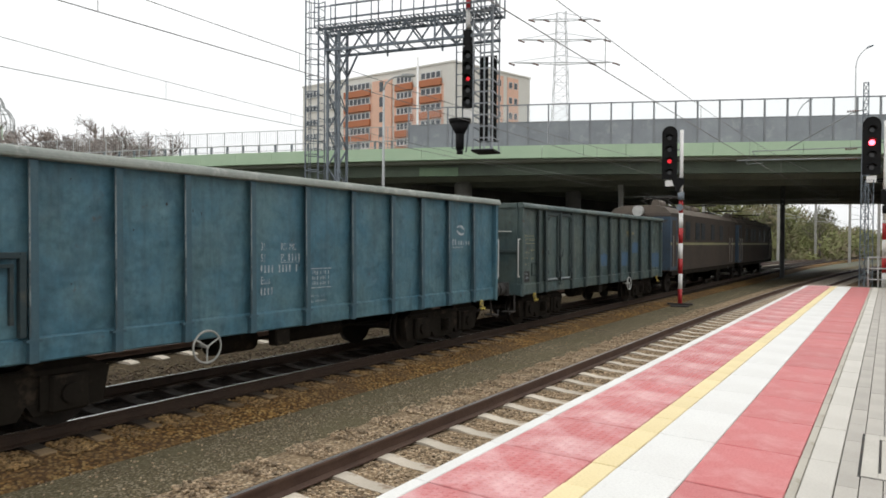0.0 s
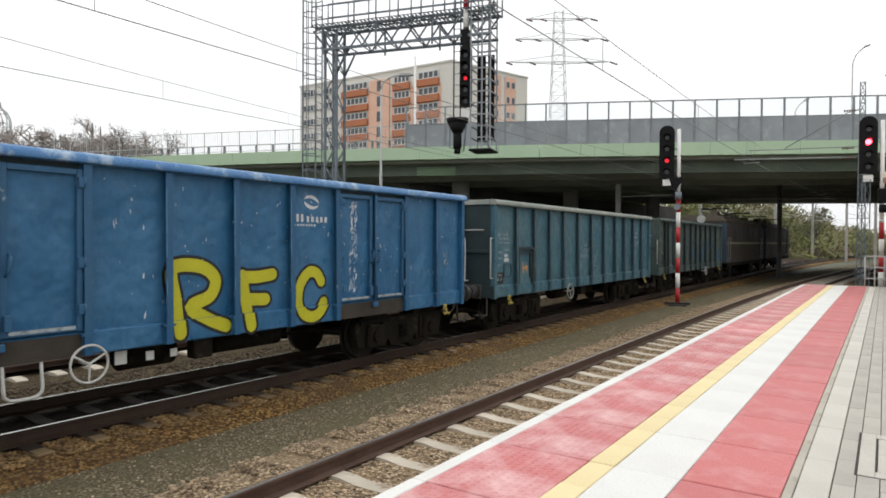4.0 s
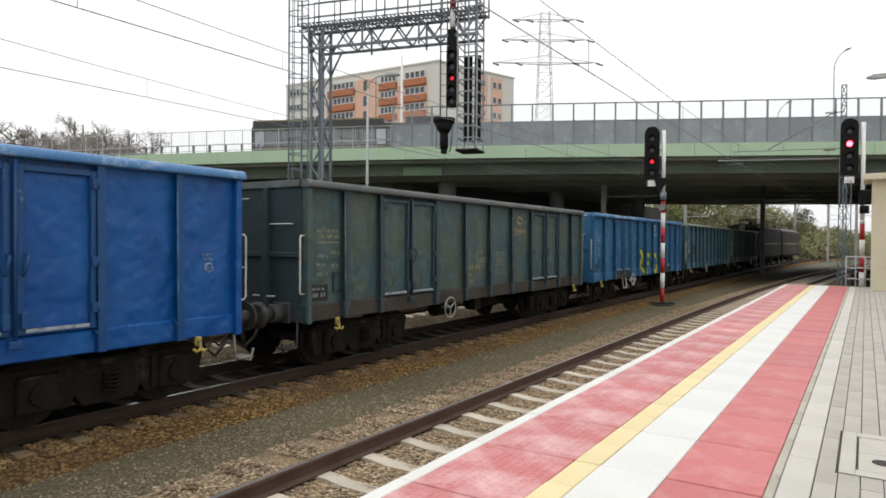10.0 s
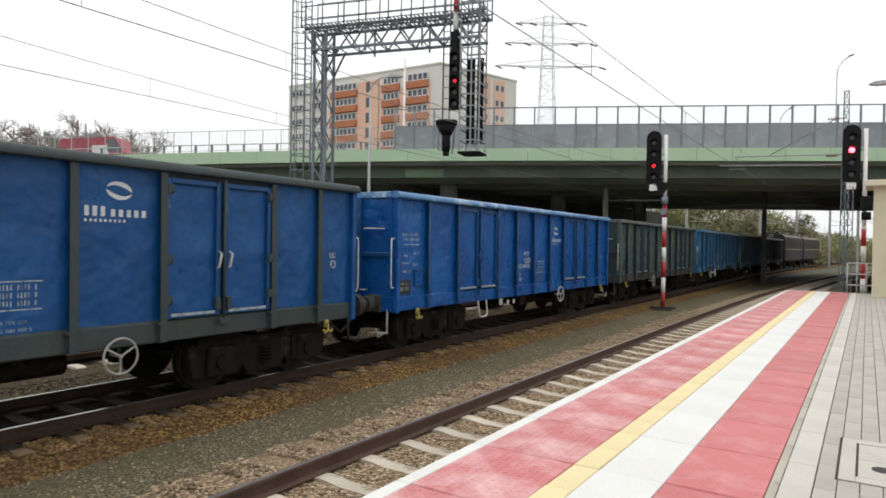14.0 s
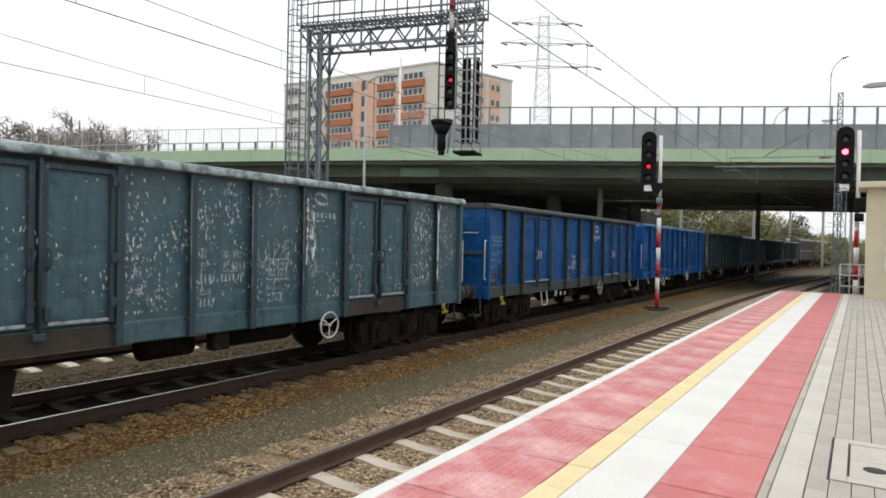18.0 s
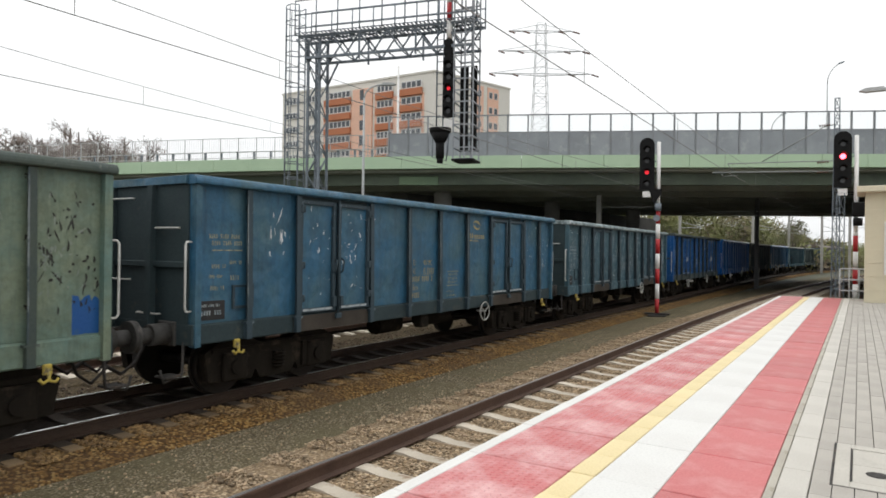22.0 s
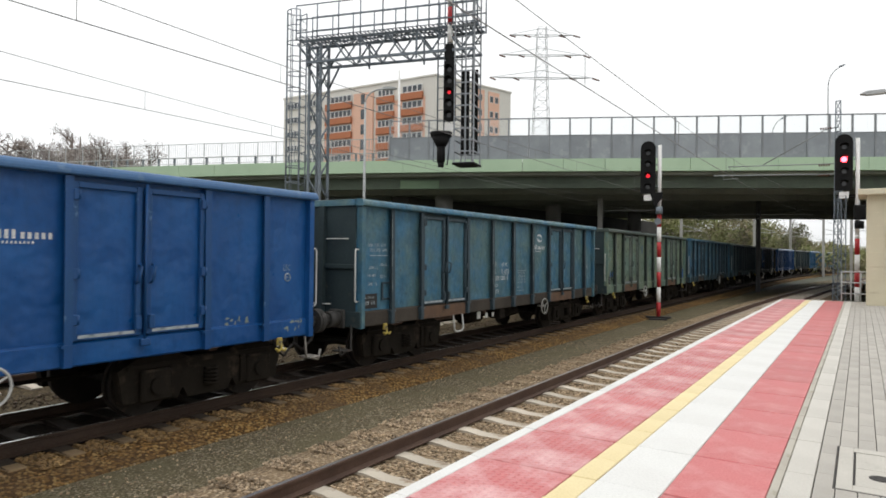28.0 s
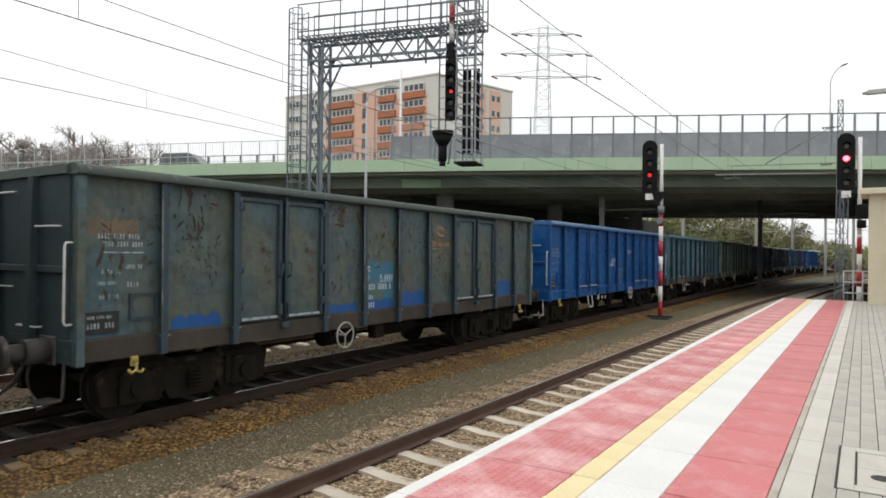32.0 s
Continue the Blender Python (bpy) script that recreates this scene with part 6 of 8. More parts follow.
for k in (3, 9):
    flakes(WAGONS[k], 0.02, 0.17, 1.4, 3.0, 26, 0.035, 0.009, 0.6, FLAKE_BLACK, 80 + k)
    flakes(WAGONS[k], 0.35, 0.67, 1.4, 3.0, 40, 0.035, 0.009, 0.6, FLAKE_BLACK, 90 + k)
flakes(WAGONS[1], 0.2, 0.98, 1.4, 3.1, 40, 0.03, 0.012, 0.6, FLAKE_BLACK, 95)

# ---- electric locomotive: two coupled halves at the head of the train ----
LOCO_PAINT = mat("loco_grimy_brown", (0.062, 0.047, 0.037), (0.045, 0.037, 0.031), 0.75, 1.0, 30, 0.2, third=(0.045, 0.035, 0.03), third_at=(0.55, 0.75), gloss=0.2)
LOCO_BLUE = mat("loco_faded_blue", (0.055, 0.085, 0.12), (0.045, 0.065, 0.09), 0.7, 1.0, 30, 0.2, third=(0.05, 0.045, 0.04), third_at=(0.55, 0.7), gloss=0.2)
LOCO_ROOF = mat("loco_roof_grey", (0.15, 0.12, 0.095), (0.10, 0.085, 0.07), 0.7, 1.0, 30, 0.3)
LOCO_STRIPE = mat("loco_pale_stripe", (0.24, 0.23, 0.12), (0.16, 0.15, 0.085), 0.6, 2.0, 30, 0.1)
WINDOW_DARK = mat("dark_window_glass", (0.02, 0.024, 0.028), (0.03, 0.034, 0.038), 0.5, 1.0, 10, 0.0, gloss=0.04)
INSULATOR = mat("brown_insulator", (0.12, 0.06, 0.04), (0.10, 0.05, 0.035), 0.3, 4, 30, 0.0)
LOCO_HALF = 7.3
LOCOS = []


def loco(front):
    w = thing("electric_locomotive", "grimy brown electric locomotive half with a pale stripe", "locomotive", "halves of the locomotive")
    h = LOCO_HALF
    nose = 0.5 if front else 0.0
    bm = bmesh.new()
    prism(bm, ((-h, 1.05), (h - 0.05, 1.05), (h, 1.3), (h, 2.2), (h - nose, 3.45), (h - nose - 0.25, 3.62), (-h + 0.1, 3.62), (-h, 3.5)), -1.42, 1.42, "x")
    part("body", bm, LOCO_PAINT, w)
    bm = bmesh.new()
    box(bm, (-1.4245, -h - 0.012, 1.1), (1.4245, -h + 1.1, 3.45), 0.004)
    part("cab_end", bm, LOCO_BLUE, w, "faded blue cab end")
    bm = bmesh.new()
    prism(bm, ((-1.36, 3.62), (1.36, 3.62), (1.15, 3.85), (0.7, 3.98), (-0.7, 3.98), (-1.15, 3.85)), -h + 0.15, h - nose - 0.3)
    part("roof", bm, LOCO_ROOF, w)
    for side in (-1, 1):
        for y in (-4.3, -2.4, -1.2, 1.0, 3.2):
            bm = bmesh.new()
            box(bm, (side * 1.425 - 0.01, y - 0.42, 2.45), (side * 1.425 + 0.01, y + 0.42, 3.3))
            part("window", bm, WINDOW_DARK, w)
        bm = bmesh.new()
        box(bm, (side * 1.424 - 0.006, -h + 0.05, 2.2), (side * 1.424 + 0.006, h - 0.15, 2.32))
        part("stripe", bm, LOCO_STRIPE, w, "pale yellow stripe")
        bm = bmesh.new()
        box(bm, (side * 1.35 - 0.08, -h + 0.3, 0.85), (side * 1.35 + 0.08, h - 0.3, 1.049))
        part("side_sill", bm, CHASSIS, w)
        for y in (-6.7, 5.6):
            bm = bmesh.new()
            box(bm, (side * 1.428 - 0.012, y - 0.3, 1.25), (side * 1.428 + 0.012, y + 0.3, 3.3), 0.005)
            part("door", bm, LOCO_PAINT, w)
            for d in (-0.36, 0.36):
                part("grab_rail", chain(bmesh.new(), ((side * 1.42, y + d, 1.2), (side * 1.5, y + d, 1.2), (side * 1.5, y + d, 2.6), (side * 1.42, y + d, 2.6)), 0.016, 6), FAINT_STEEL, w)
    for y in (-4.2, 3.6):
        bm = bmesh.new()
        box(bm, (-0.75, y - 0.9, 4.0), (0.75, y + 0.9, 4.06))
        for a in (-0.6, 0.6):
            chain(bm, ((a, y + 0.7, 4.1), (a, y - 0.8, 4.32), (a * 0.8, y + 0.6, 4.5)), 0.03, 6)
        rod(bm, (-0.9, y + 0.6, 4.52), (0.9, y + 0.6, 4.52), 0.035, 6)
        rod(bm, (-0.9, y + 0.85, 4.5), (0.9, y + 0.85, 4.5), 0.03, 6)
        part("pantograph", bm, STEEL_DARK, w, "folded pantograph")
        for a in (-0.7, 0.7):
            bm = bmesh.new()
            rod(bm, (a, y - 0.8, 3.9), (a, y - 0.8, 4.02), 0.07, 8)
            part("insulator", bm, INSULATOR, w)
    for y, r in ((-1.2, 0.16), (0.6, 0.16), (-6.0, 0.18)):
        bm = bmesh.new()
        rod(bm, (0.55, y - 0.6, 4.08), (0.55, y + 0.5, 4.08), r, 14)
        part("air_tank", bm, LOCO_ROOF, w)
    bm = bmesh.new()
    rod(bm, (0, -h - 0.12, 3.72), (0, -h + 0.1, 3.72), 0.24, 16)
    part("headlamp", bm, WORN_WHITE, w, "round headlamp housing")
    for s in (-1, 1):
        for x in (-0.875, 0.875):
            b = part("buffer", shared("buffer", build_buffer), BUFFER, w)
            b.location = (x, s * (h - 0.02), 1.05)
            if s < 0:
                b.rotation_euler.z = math.pi
            part("buffer_head", shared("buffer_head", build_buffer_head), CHASSIS, b)
    for y0 in (-4.0, 4.0):
        bm = bmesh.new()
        prism(bm, ((-2.1, 0.8), (-1.9, 0.35), (-1.1, 0.35), (-0.8, 0.5), (0.8, 0.5), (1.1, 0.35), (1.9, 0.35), (2.1, 0.8)), 1.0, 1.15, "x")
        prism(bm, ((-2.1, 0.8), (-1.9, 0.35), (-1.1, 0.35), (-0.8, 0.5), (0.8, 0.5), (1.1, 0.35), (1.9, 0.35), (2.1, 0.8)), -1.15, -1.0, "x")
        box(bm, (-1.0, -0.4, 0.5), (1.0, 0.4, 0.85))
        part("bogie", bm, CHASSIS, w)
        for dy in (-1.5, 1.5):
            ws = part("wheelset", shared("wheelset", build_wheelset), WHEEL, w)
            WHEELS.append((ws, y0 + dy, 100 + len(LOCOS)))
    LOCOS.append(w)
    return w


loco(False)
loco(True)


# ---- lattice steelwork ----
def lattice(bm, foot, head, w0, w1, bays, r=0.03, cross=True, n=4):
    """A four-legged lattice mast from foot to head, its width going from w0 to w1."""
    foot, head = Vector(foot), Vector(head)
    def corner(t, i):
        w = (w0 + (w1 - w0) * t) / 2
        c = foot.lerp(head, t)
        return c + Vector(((-w, -w, 0), (w, -w, 0), (w, w, 0), (-w, w, 0))[i])
    for i in range(4):
        rod(bm, corner(0, i), corner(1, i), r, n)
    for b in range(bays):
        t0, t1 = b / bays, (b + 1) / bays
        for i in range(4):
            j = (i + 1) % 4
            if (b + i) % 2:
                rod(bm, corner(t0, i), corner(t1, j), r * 0.6, n, caps=False)
            else:
                rod(bm, corner(t0, j), corner(t1, i), r * 0.6, n, caps=False)
            if cross:
                rod(bm, corner(t1, i), corner(t1, j), r * 0.5, n, caps=False)
    return bm


GANTRY_AT = Matrix.Translation((-17.5, 18.5, 0)) @ Matrix.Rotation(math.atan2(1.7, 6.4), 4, "Z")
gantry = thing("signal_gantry", "grey lattice steel signal gantry with walkway and ladder", "signal gantry", at=GANTRY_AT)
LEG_X, LEG_Y = 0.24, 0.32
for x in (-LEG_X, LEG_X):
    for y in (-LEG_Y, LEG_Y):
        bm = bmesh.new()
        box(bm, (x - 0.042, y - 0.042, -0.42), (x + 0.042, y + 0.042, 10.2))
        part("leg", bm, STEEL_GREY, gantry)
for b in range(14):
    z0, z1 = 0.2 + b * 0.7, 0.2 + (b + 1) * 0.7
    s = 1 if b % 2 else -1
    bm = bmesh.new()
    for y in (-LEG_Y, LEG_Y):
        rod(bm, (-LEG_X * s, y, z0), (LEG_X * s, y, z1), 0.026, 5)
    for x in (-LEG_X, LEG_X):
        rod(bm, (x, -LEG_Y * s, z0), (x, LEG_Y * s, z1), 0.026, 5)
    part("leg_brace", bm, STEEL_GREY, gantry)
# knee braces under the walkway
for y in (-LEG_Y, LEG_Y):
    bm = bmesh.new()
    chain(bm, ((0.25, y, 8.6), (0.7, y, 9.45)), 0.04, 6)
    chain(bm, ((-0.25, y, 9.6), (-0.75, y, 10.25)), 0.04, 6)
    part("knee_brace", bm, STEEL_GREY, gantry)
for y in (-0.42, 0.42):
    bm = bmesh.new()
    box(bm, (-0.3, y - 0.04, 9.43), (6.3, y + 0.04, 9.52))
    box(bm, (-0.6, y - 0.04, 10.24), (6.4, y + 0.04, 10.33))
    for k in range(12):
        x0, x1 = -0.3 + k * 0.55, -0.3 + (k + 1) * 0.55
        if k % 2:
            rod(bm, (x0, y, 9.5), (x1, y, 10.25), 0.035, 5)
        else:
            rod(bm, (x0, y, 10.25), (x1, y, 9.5), 0.035, 5)
        if k % 4 == 0:
            box(bm, (x0 - 0.03, y - 0.03, 9.3), (x0 + 0.03, y + 0.03, 10.3))
    part("truss", bm, STEEL_GREY, gantry)
CROSS = shared("gantry_cross_bar", lambda bm: rod(bm, (0, -0.42, 9.48), (0, 0.42, 9.48), 0.025, 5))
SLANT = shared("gantry_diagonal", lambda bm: rod(bm, (0, -0.42, 10.28), (0.55, 0.42, 10.28), 0.02, 5))
for k in range(12):
    part("cross_bar", CROSS, STEEL_GREY, gantry).location.x = -0.3 + k * 0.55
    part("diagonal", SLANT, STEEL_GREY, gantry).location.x = -0.3 + k * 0.55
bm = bmesh.new()
for k in range(46):
    box(bm, (-0.68 + 0.155 * k, -0.62, 10.335), (-0.68 + 0.155 * k + 0.05, 0.62, 10.365))
for y in (-0.62, -0.2, 0.2, 0.58):
    box(bm, (-0.68, y, 10.3655), (6.42, y + 0.04, 10.385))
part("walkway", bm, STEEL_GREY, gantry, "steel grating walkway")
for y in (-0.62, 0.62):
    for k in range(9):
        x = -0.65 + k * 0.88
        bm = bmesh.new()
        rod(bm, (x, y, 10.3), (x, y, 11.6), 0.028, 6)
        part("railing_post", bm, STEEL_GREY, gantry)
    for z in (10.55, 11.05, 11.58):
        part("handrail", rod(bmesh.new(), (-0.65, y, z), (6.39, y, z), 0.024, 6), STEEL_GREY, gantry)
# caged ladder at the tower
lad = part("ladder", rod(bmesh.new(), (-0.7, -0.25, -0.4), (-0.7, -0.25, 11.6), 0.03, 6), STEEL_GREY, gantry)
part("stile", rod(bmesh.new(), (-0.7, 0.25, -0.4), (-0.7, 0.25, 11.6), 0.03, 6), STEEL_GREY, lad)
RUNG = shared("ladder_rung", lambda bm: rod(bm, (-0.7, -0.25, 0), (-0.7, 0.25, 0), 0.014, 5))
for k in range(38):
    part("rung", RUNG, STEEL_GREY, lad).location.z = 0.1 + 0.3 * k
HOOP = shared("cage_hoop", lambda bm: chain(bm, [(-0.7 - 0.68 * math.sin(a), 0.42 * math.cos(a) if 0 < a < math.pi else 0.25 * math.cos(a), 0) for a in [math.pi * i / 8 for i in range(9)]], 0.02, 5))
for k in range(16):
    part("cage_hoop", HOOP, STEEL_GREY, gantry).location.z = 2.6 + 0.6 * k
bm = bmesh.new()
for a in (0.5, 1.05, math.pi / 2, 2.1, 2.65):
    x, y = -0.7 - 0.68 * math.sin(a), 0.42 * math.cos(a)
    rod(bm, (x, y, 2.6), (x, y, 11.6), 0.018, 5)
part("ladder_cage", bm, STEEL_GREY, gantry)
CAGE_GREY = mat("pale_zinc_cage", (0.33, 0.35, 0.37), (0.26, 0.28, 0.30), 0.6, 2.0, 30, 0.1)
# hanging service cage beside the signal
bm = bmesh.new()
for x in (5.55, 5.95, 6.25):
    for y in (-0.45, 0.45):
        rod(bm, (x, y, 5.5), (x, y, 11.9), 0.03, 5)
for k in range(16):
    z = 5.5 + 0.4 * k
    chain(bm, ((5.55, -0.45, z), (6.25, -0.45, z), (6.25, 0.45, z), (5.55, 0.45, z), (5.55, -0.45, z)), 0.032, 4)
part("hanging_cage", bm, CAGE_GREY, gantry)
bm = bmesh.new()
box(bm, (5.6, 0.2, 5.9), (5.9, 0.26, 8.9), 0.01)
box(bm, (6.0, 0.2, 5.9), (6.22, 0.26, 8.9), 0.01)
box(bm, (5.5, -0.5, 5.44), (6.3, 0.5, 5.5))
part("cage_back", bm, SIGNAL_BLACK, gantry)
bm = bmesh.new()
for x in (4.75, 5.0):
    rod(bm, (x, 0.1, 6.6), (x, 0.1, 12.2), 0.028, 6)
for k in range(9):
    rod(bm, (4.75, 0.1, 6.7 + 0.4 * k), (5.0, 0.1, 6.7 + 0.4 * k), 0.014, 5)
part("signal_ladder", bm, STEEL_GREY, gantry)


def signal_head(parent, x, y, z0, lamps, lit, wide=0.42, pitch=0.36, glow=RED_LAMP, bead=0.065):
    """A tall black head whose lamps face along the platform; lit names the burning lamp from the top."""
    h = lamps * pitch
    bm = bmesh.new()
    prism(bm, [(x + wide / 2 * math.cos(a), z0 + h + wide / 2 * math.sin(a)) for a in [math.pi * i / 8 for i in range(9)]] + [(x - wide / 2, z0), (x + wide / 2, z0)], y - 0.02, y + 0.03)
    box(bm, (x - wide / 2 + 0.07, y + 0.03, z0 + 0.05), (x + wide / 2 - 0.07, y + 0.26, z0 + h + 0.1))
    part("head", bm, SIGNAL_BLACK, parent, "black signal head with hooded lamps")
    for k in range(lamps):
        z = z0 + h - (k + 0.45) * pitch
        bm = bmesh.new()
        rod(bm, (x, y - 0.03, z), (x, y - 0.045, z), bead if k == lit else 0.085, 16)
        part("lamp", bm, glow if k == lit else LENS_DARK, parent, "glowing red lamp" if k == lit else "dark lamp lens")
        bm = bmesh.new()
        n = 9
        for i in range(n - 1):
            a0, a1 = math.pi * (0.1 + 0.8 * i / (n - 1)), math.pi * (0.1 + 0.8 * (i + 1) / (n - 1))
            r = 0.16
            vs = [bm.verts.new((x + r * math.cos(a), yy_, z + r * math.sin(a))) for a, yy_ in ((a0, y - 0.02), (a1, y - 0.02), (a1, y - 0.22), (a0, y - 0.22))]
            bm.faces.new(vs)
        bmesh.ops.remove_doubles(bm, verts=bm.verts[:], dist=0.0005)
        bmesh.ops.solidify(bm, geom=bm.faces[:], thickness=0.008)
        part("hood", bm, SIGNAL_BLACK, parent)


def banded_pole(parent, x, y, z0, z1, r, band, first_red=True):
    z, k = z0, 0
    while z < z1 - 0.01:
        e = min(z + band, z1)
        bm = bmesh.new()
        rod(bm, (x, y, z), (x, y, e), r, 14)
        part("pole_band", bm, WHITE_RED_R if (k % 2 == 0) == first_red else WHITE_RED_W, parent)
        z, k = e, k + 1


sig = thing("hanging_signal", "black railway signal showing red, hung from the gantry", "railway signal", "railway signals", at=Matrix.Translation((-12.2, 19.45, 0)) @ Matrix.Rotation(radians(14), 4, "Z"))
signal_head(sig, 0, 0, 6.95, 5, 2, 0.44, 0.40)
bm = bmesh.new()
rod(bm, (0, 0.2, 8.8), (0, 0.2, 11.3), 0.05, 10)
part("hanger", bm, STEEL_GREY, sig)
banded_pole(sig, -0.02, 0.05, 9.75, 12.2, 0.10, 0.62, False)
bm = bmesh.new()
box(bm, (-0.2, -0.02, 9.15), (0.1, 0.2, 9.7), 0.02)
part("number_board_back", bm, SIGNAL_BLACK, sig)
bm = bmesh.new()
box(bm, (-0.16, -0.06, 6.62), (0.16, -0.03, 6.9), 0.005)
part("plate", bm, WHITE_RED_W, sig, "small white plate")
bm = bmesh.new()
rod(bm, (-0.33, 0.1, 6.6), (-0.33, 0.1, 6.45), 0.40, 16, r2=0.37)
rod(bm, (-0.33, 0.1, 6.45), (-0.33, 0.1, 6.1), 0.36, 16, r2=0.17)
rod(bm, (-0.33, 0.1, 6.1), (-0.33, 0.1, 5.55), 0.15, 14)
rod(bm, (-0.33, 0.1, 5.55), (-0.33, 0.1, 5.38), 0.11, 14)
part("shunt_indicator", bm, SIGNAL_BLACK, sig, "black bell-shaped lamp housing")
bm = bmesh.new()
chain(bm, ((-0.6, 0.1, 6.5), (-0.62, 0.1, 5.6), (-0.1, 0.1, 5.45), (0.02, 0.1, 6.6)), 0.025, 6)
part("guard_bars", bm, STEEL_GREY, sig)


def ground_signal(at, base_z, head_z, lamps, lit, side, bands_to, label, glow=RED_LAMP, bead=0.085):
    s = thing("railway_signal", label, "railway signal", "railway signals", at=at)
    bm = bmesh.new()
    box(bm, (-0.35, -0.35, base_z - 0.3), (0.35, 0.35, base_z + 0.06), 0.03)
    box(bm, (-0.5, -0.12, base_z + 0.06), (0.5, 0.12, base_z + 0.13), 0.01)
    part("footing", bm, STEEL_DARK, s)
    banded_pole(s, 0, 0, base_z + 0.1, bands_to, 0.085, 0.62)
    bm = bmesh.new()
    rod(bm, (0, 0, bands_to), (0, 0, head_z + lamps * 0.47 + 0.12), 0.075, 12)
    part("upper_pole", bm, WHITE_RED_W, s)
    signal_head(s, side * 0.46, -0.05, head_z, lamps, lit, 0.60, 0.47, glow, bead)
    bm = bmesh.new()
    for z in (head_z + 0.3, head_z + lamps * 0.3):
        rod(bm, (0, 0, z), (side * 0.46, 0.1, z), 0.03, 6)
    part("bracket", bm, STEEL_GREY, s)
    bm = bmesh.new()
    box(bm, (side * 0.46 - 0.16, -0.1, head_z - 0.30), (side * 0.46 + 0.16, -0.06, head_z - 0.05), 0.005)
    part("plate", bm, WHITE_RED_W, s, "small white plate")
    return s


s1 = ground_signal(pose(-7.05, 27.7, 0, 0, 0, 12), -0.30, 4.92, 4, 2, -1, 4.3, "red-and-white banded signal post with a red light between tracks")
bm = bmesh.new()
prism(bm, ((-0.38, 4.95), (0.12, 4.95), (0.12, 4.75), (-0.12, 4.4), (-0.2, 4.4)), -0.14, 0.14)
part("junction_box", bm, SIGNAL_BLACK, s1)
bm = bmesh.new()
rod(bm, (0, -0.1, 4.05), (0, -0.1, 4.35), 0.13, 12)
part("bell", bm, STEEL_GREY, s1)
bm = bmesh.new()
rod(bm, (-0.05, -0.2, 3.75), (-0.05, -0.1, 3.75), 0.14, 12)
part("loudspeaker", bm, STEEL_GREY, s1)
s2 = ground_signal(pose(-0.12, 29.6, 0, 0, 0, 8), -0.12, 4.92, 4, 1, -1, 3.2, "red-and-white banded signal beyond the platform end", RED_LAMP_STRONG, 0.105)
bm = bmesh.new()
for z in (4.66, 4.74):
    rod(bm, (-0.7, 0, z), (0.1, 0, z), 0.03, 6)
box(bm, (-0.12, -0.16, 3.8), (0.26, 0.16, 4.35), 0.03)
rod(bm, (0.05, -0.1, 3.45), (0.05, -0.1, 3.75), 0.16, 12)
part("junction_box", bm, SIGNAL_BLACK, s2)

# service ladder and guard rails at the platform end
guard = thing("guard_rails", "grey tubular guard rails at the platform end", "railing", at=pose(-0.4, PLAT_END + 0.06, 0))
for k in range(5):
    bm = bmesh.new()
    rod(bm, (-0.2 + 0.3 * k, 0, PLAT_Z), (-0.2 + 0.3 * k, 0, PLAT_Z + 1.1), 0.025, 8)
    part("post", bm, STEEL_PALE, guard)
bm = bmesh.new()
for z in (0.3, 0.7, 1.1):
    rod(bm, (-0.2, 0, PLAT_Z + z), (1.0, 0, PLAT_Z + z), 0.025, 8)
part("rail", bm, STEEL_PALE, guard)

CANTI = mat("dull_zinc_tube", (0.30, 0.32, 0.31), (0.22, 0.24, 0.235), 0.6, 2.0, 30, 0.1)
mast = thing("catenary_mast", "slim grey lattice mast with long cantilever arms", "catenary mast", "masts of the overhead line", at=pose(-0.85, 32.7, 0))
part("lattice_column", lattice(bmesh.new(), (0, 0, -0.42), (0, 0, 9.05), 0.34, 0.18, 22, 0.024), STEEL_GREY, mast)
for pts, r in ((((0, 0, 5.92), (-5.0, 0, 6.12)), 0.026), (((0, 0, 6.37), (-4.35, 0, 6.5)), 0.024), (((0, 0, 7.95), (-0.5, 0, 7.85), (-2.9, 0, 6.5)), 0.024), (((-4.6, 0, 6.10), (-4.55, 0, 5.92), (-3.9, 0, 5.95)), 0.016), (((-4.35, 0, 6.5), (-4.1, 0, 6.1)), 0.016)):
    part("cantilever", chain(bmesh.new(), pts, r, 8), CANTI, mast, "tubular cantilever arm")
for z, d in ((5.9, -0.3), (6.33, -0.3), (7.92, -0.25)):
    bm = bmesh.new()
    for k in range(5):
        rod(bm, (d - 0.09 * k, 0, z), (d - 0.09 * k - 0.06, 0, z), 0.045, 8)
    part("insulator", bm, INSULATOR, mast)
ladder = thing("service_ladder", "slim grey lattice ladder beside the platform signal", "ladder", at=pose(-0.62, 29.4, 0))
part("frame", lattice(bmesh.new(), (0, 0, -0.42), (0, 0, 4.7), 0.26, 0.26, 7, 0.016), STEEL_GREY, ladder)

# ---- overhead wires ----
WIRE = mat("dull_wire", (0.22, 0.215, 0.21), (0.17, 0.168, 0.165), 0.6, 3, 20, 0.0)


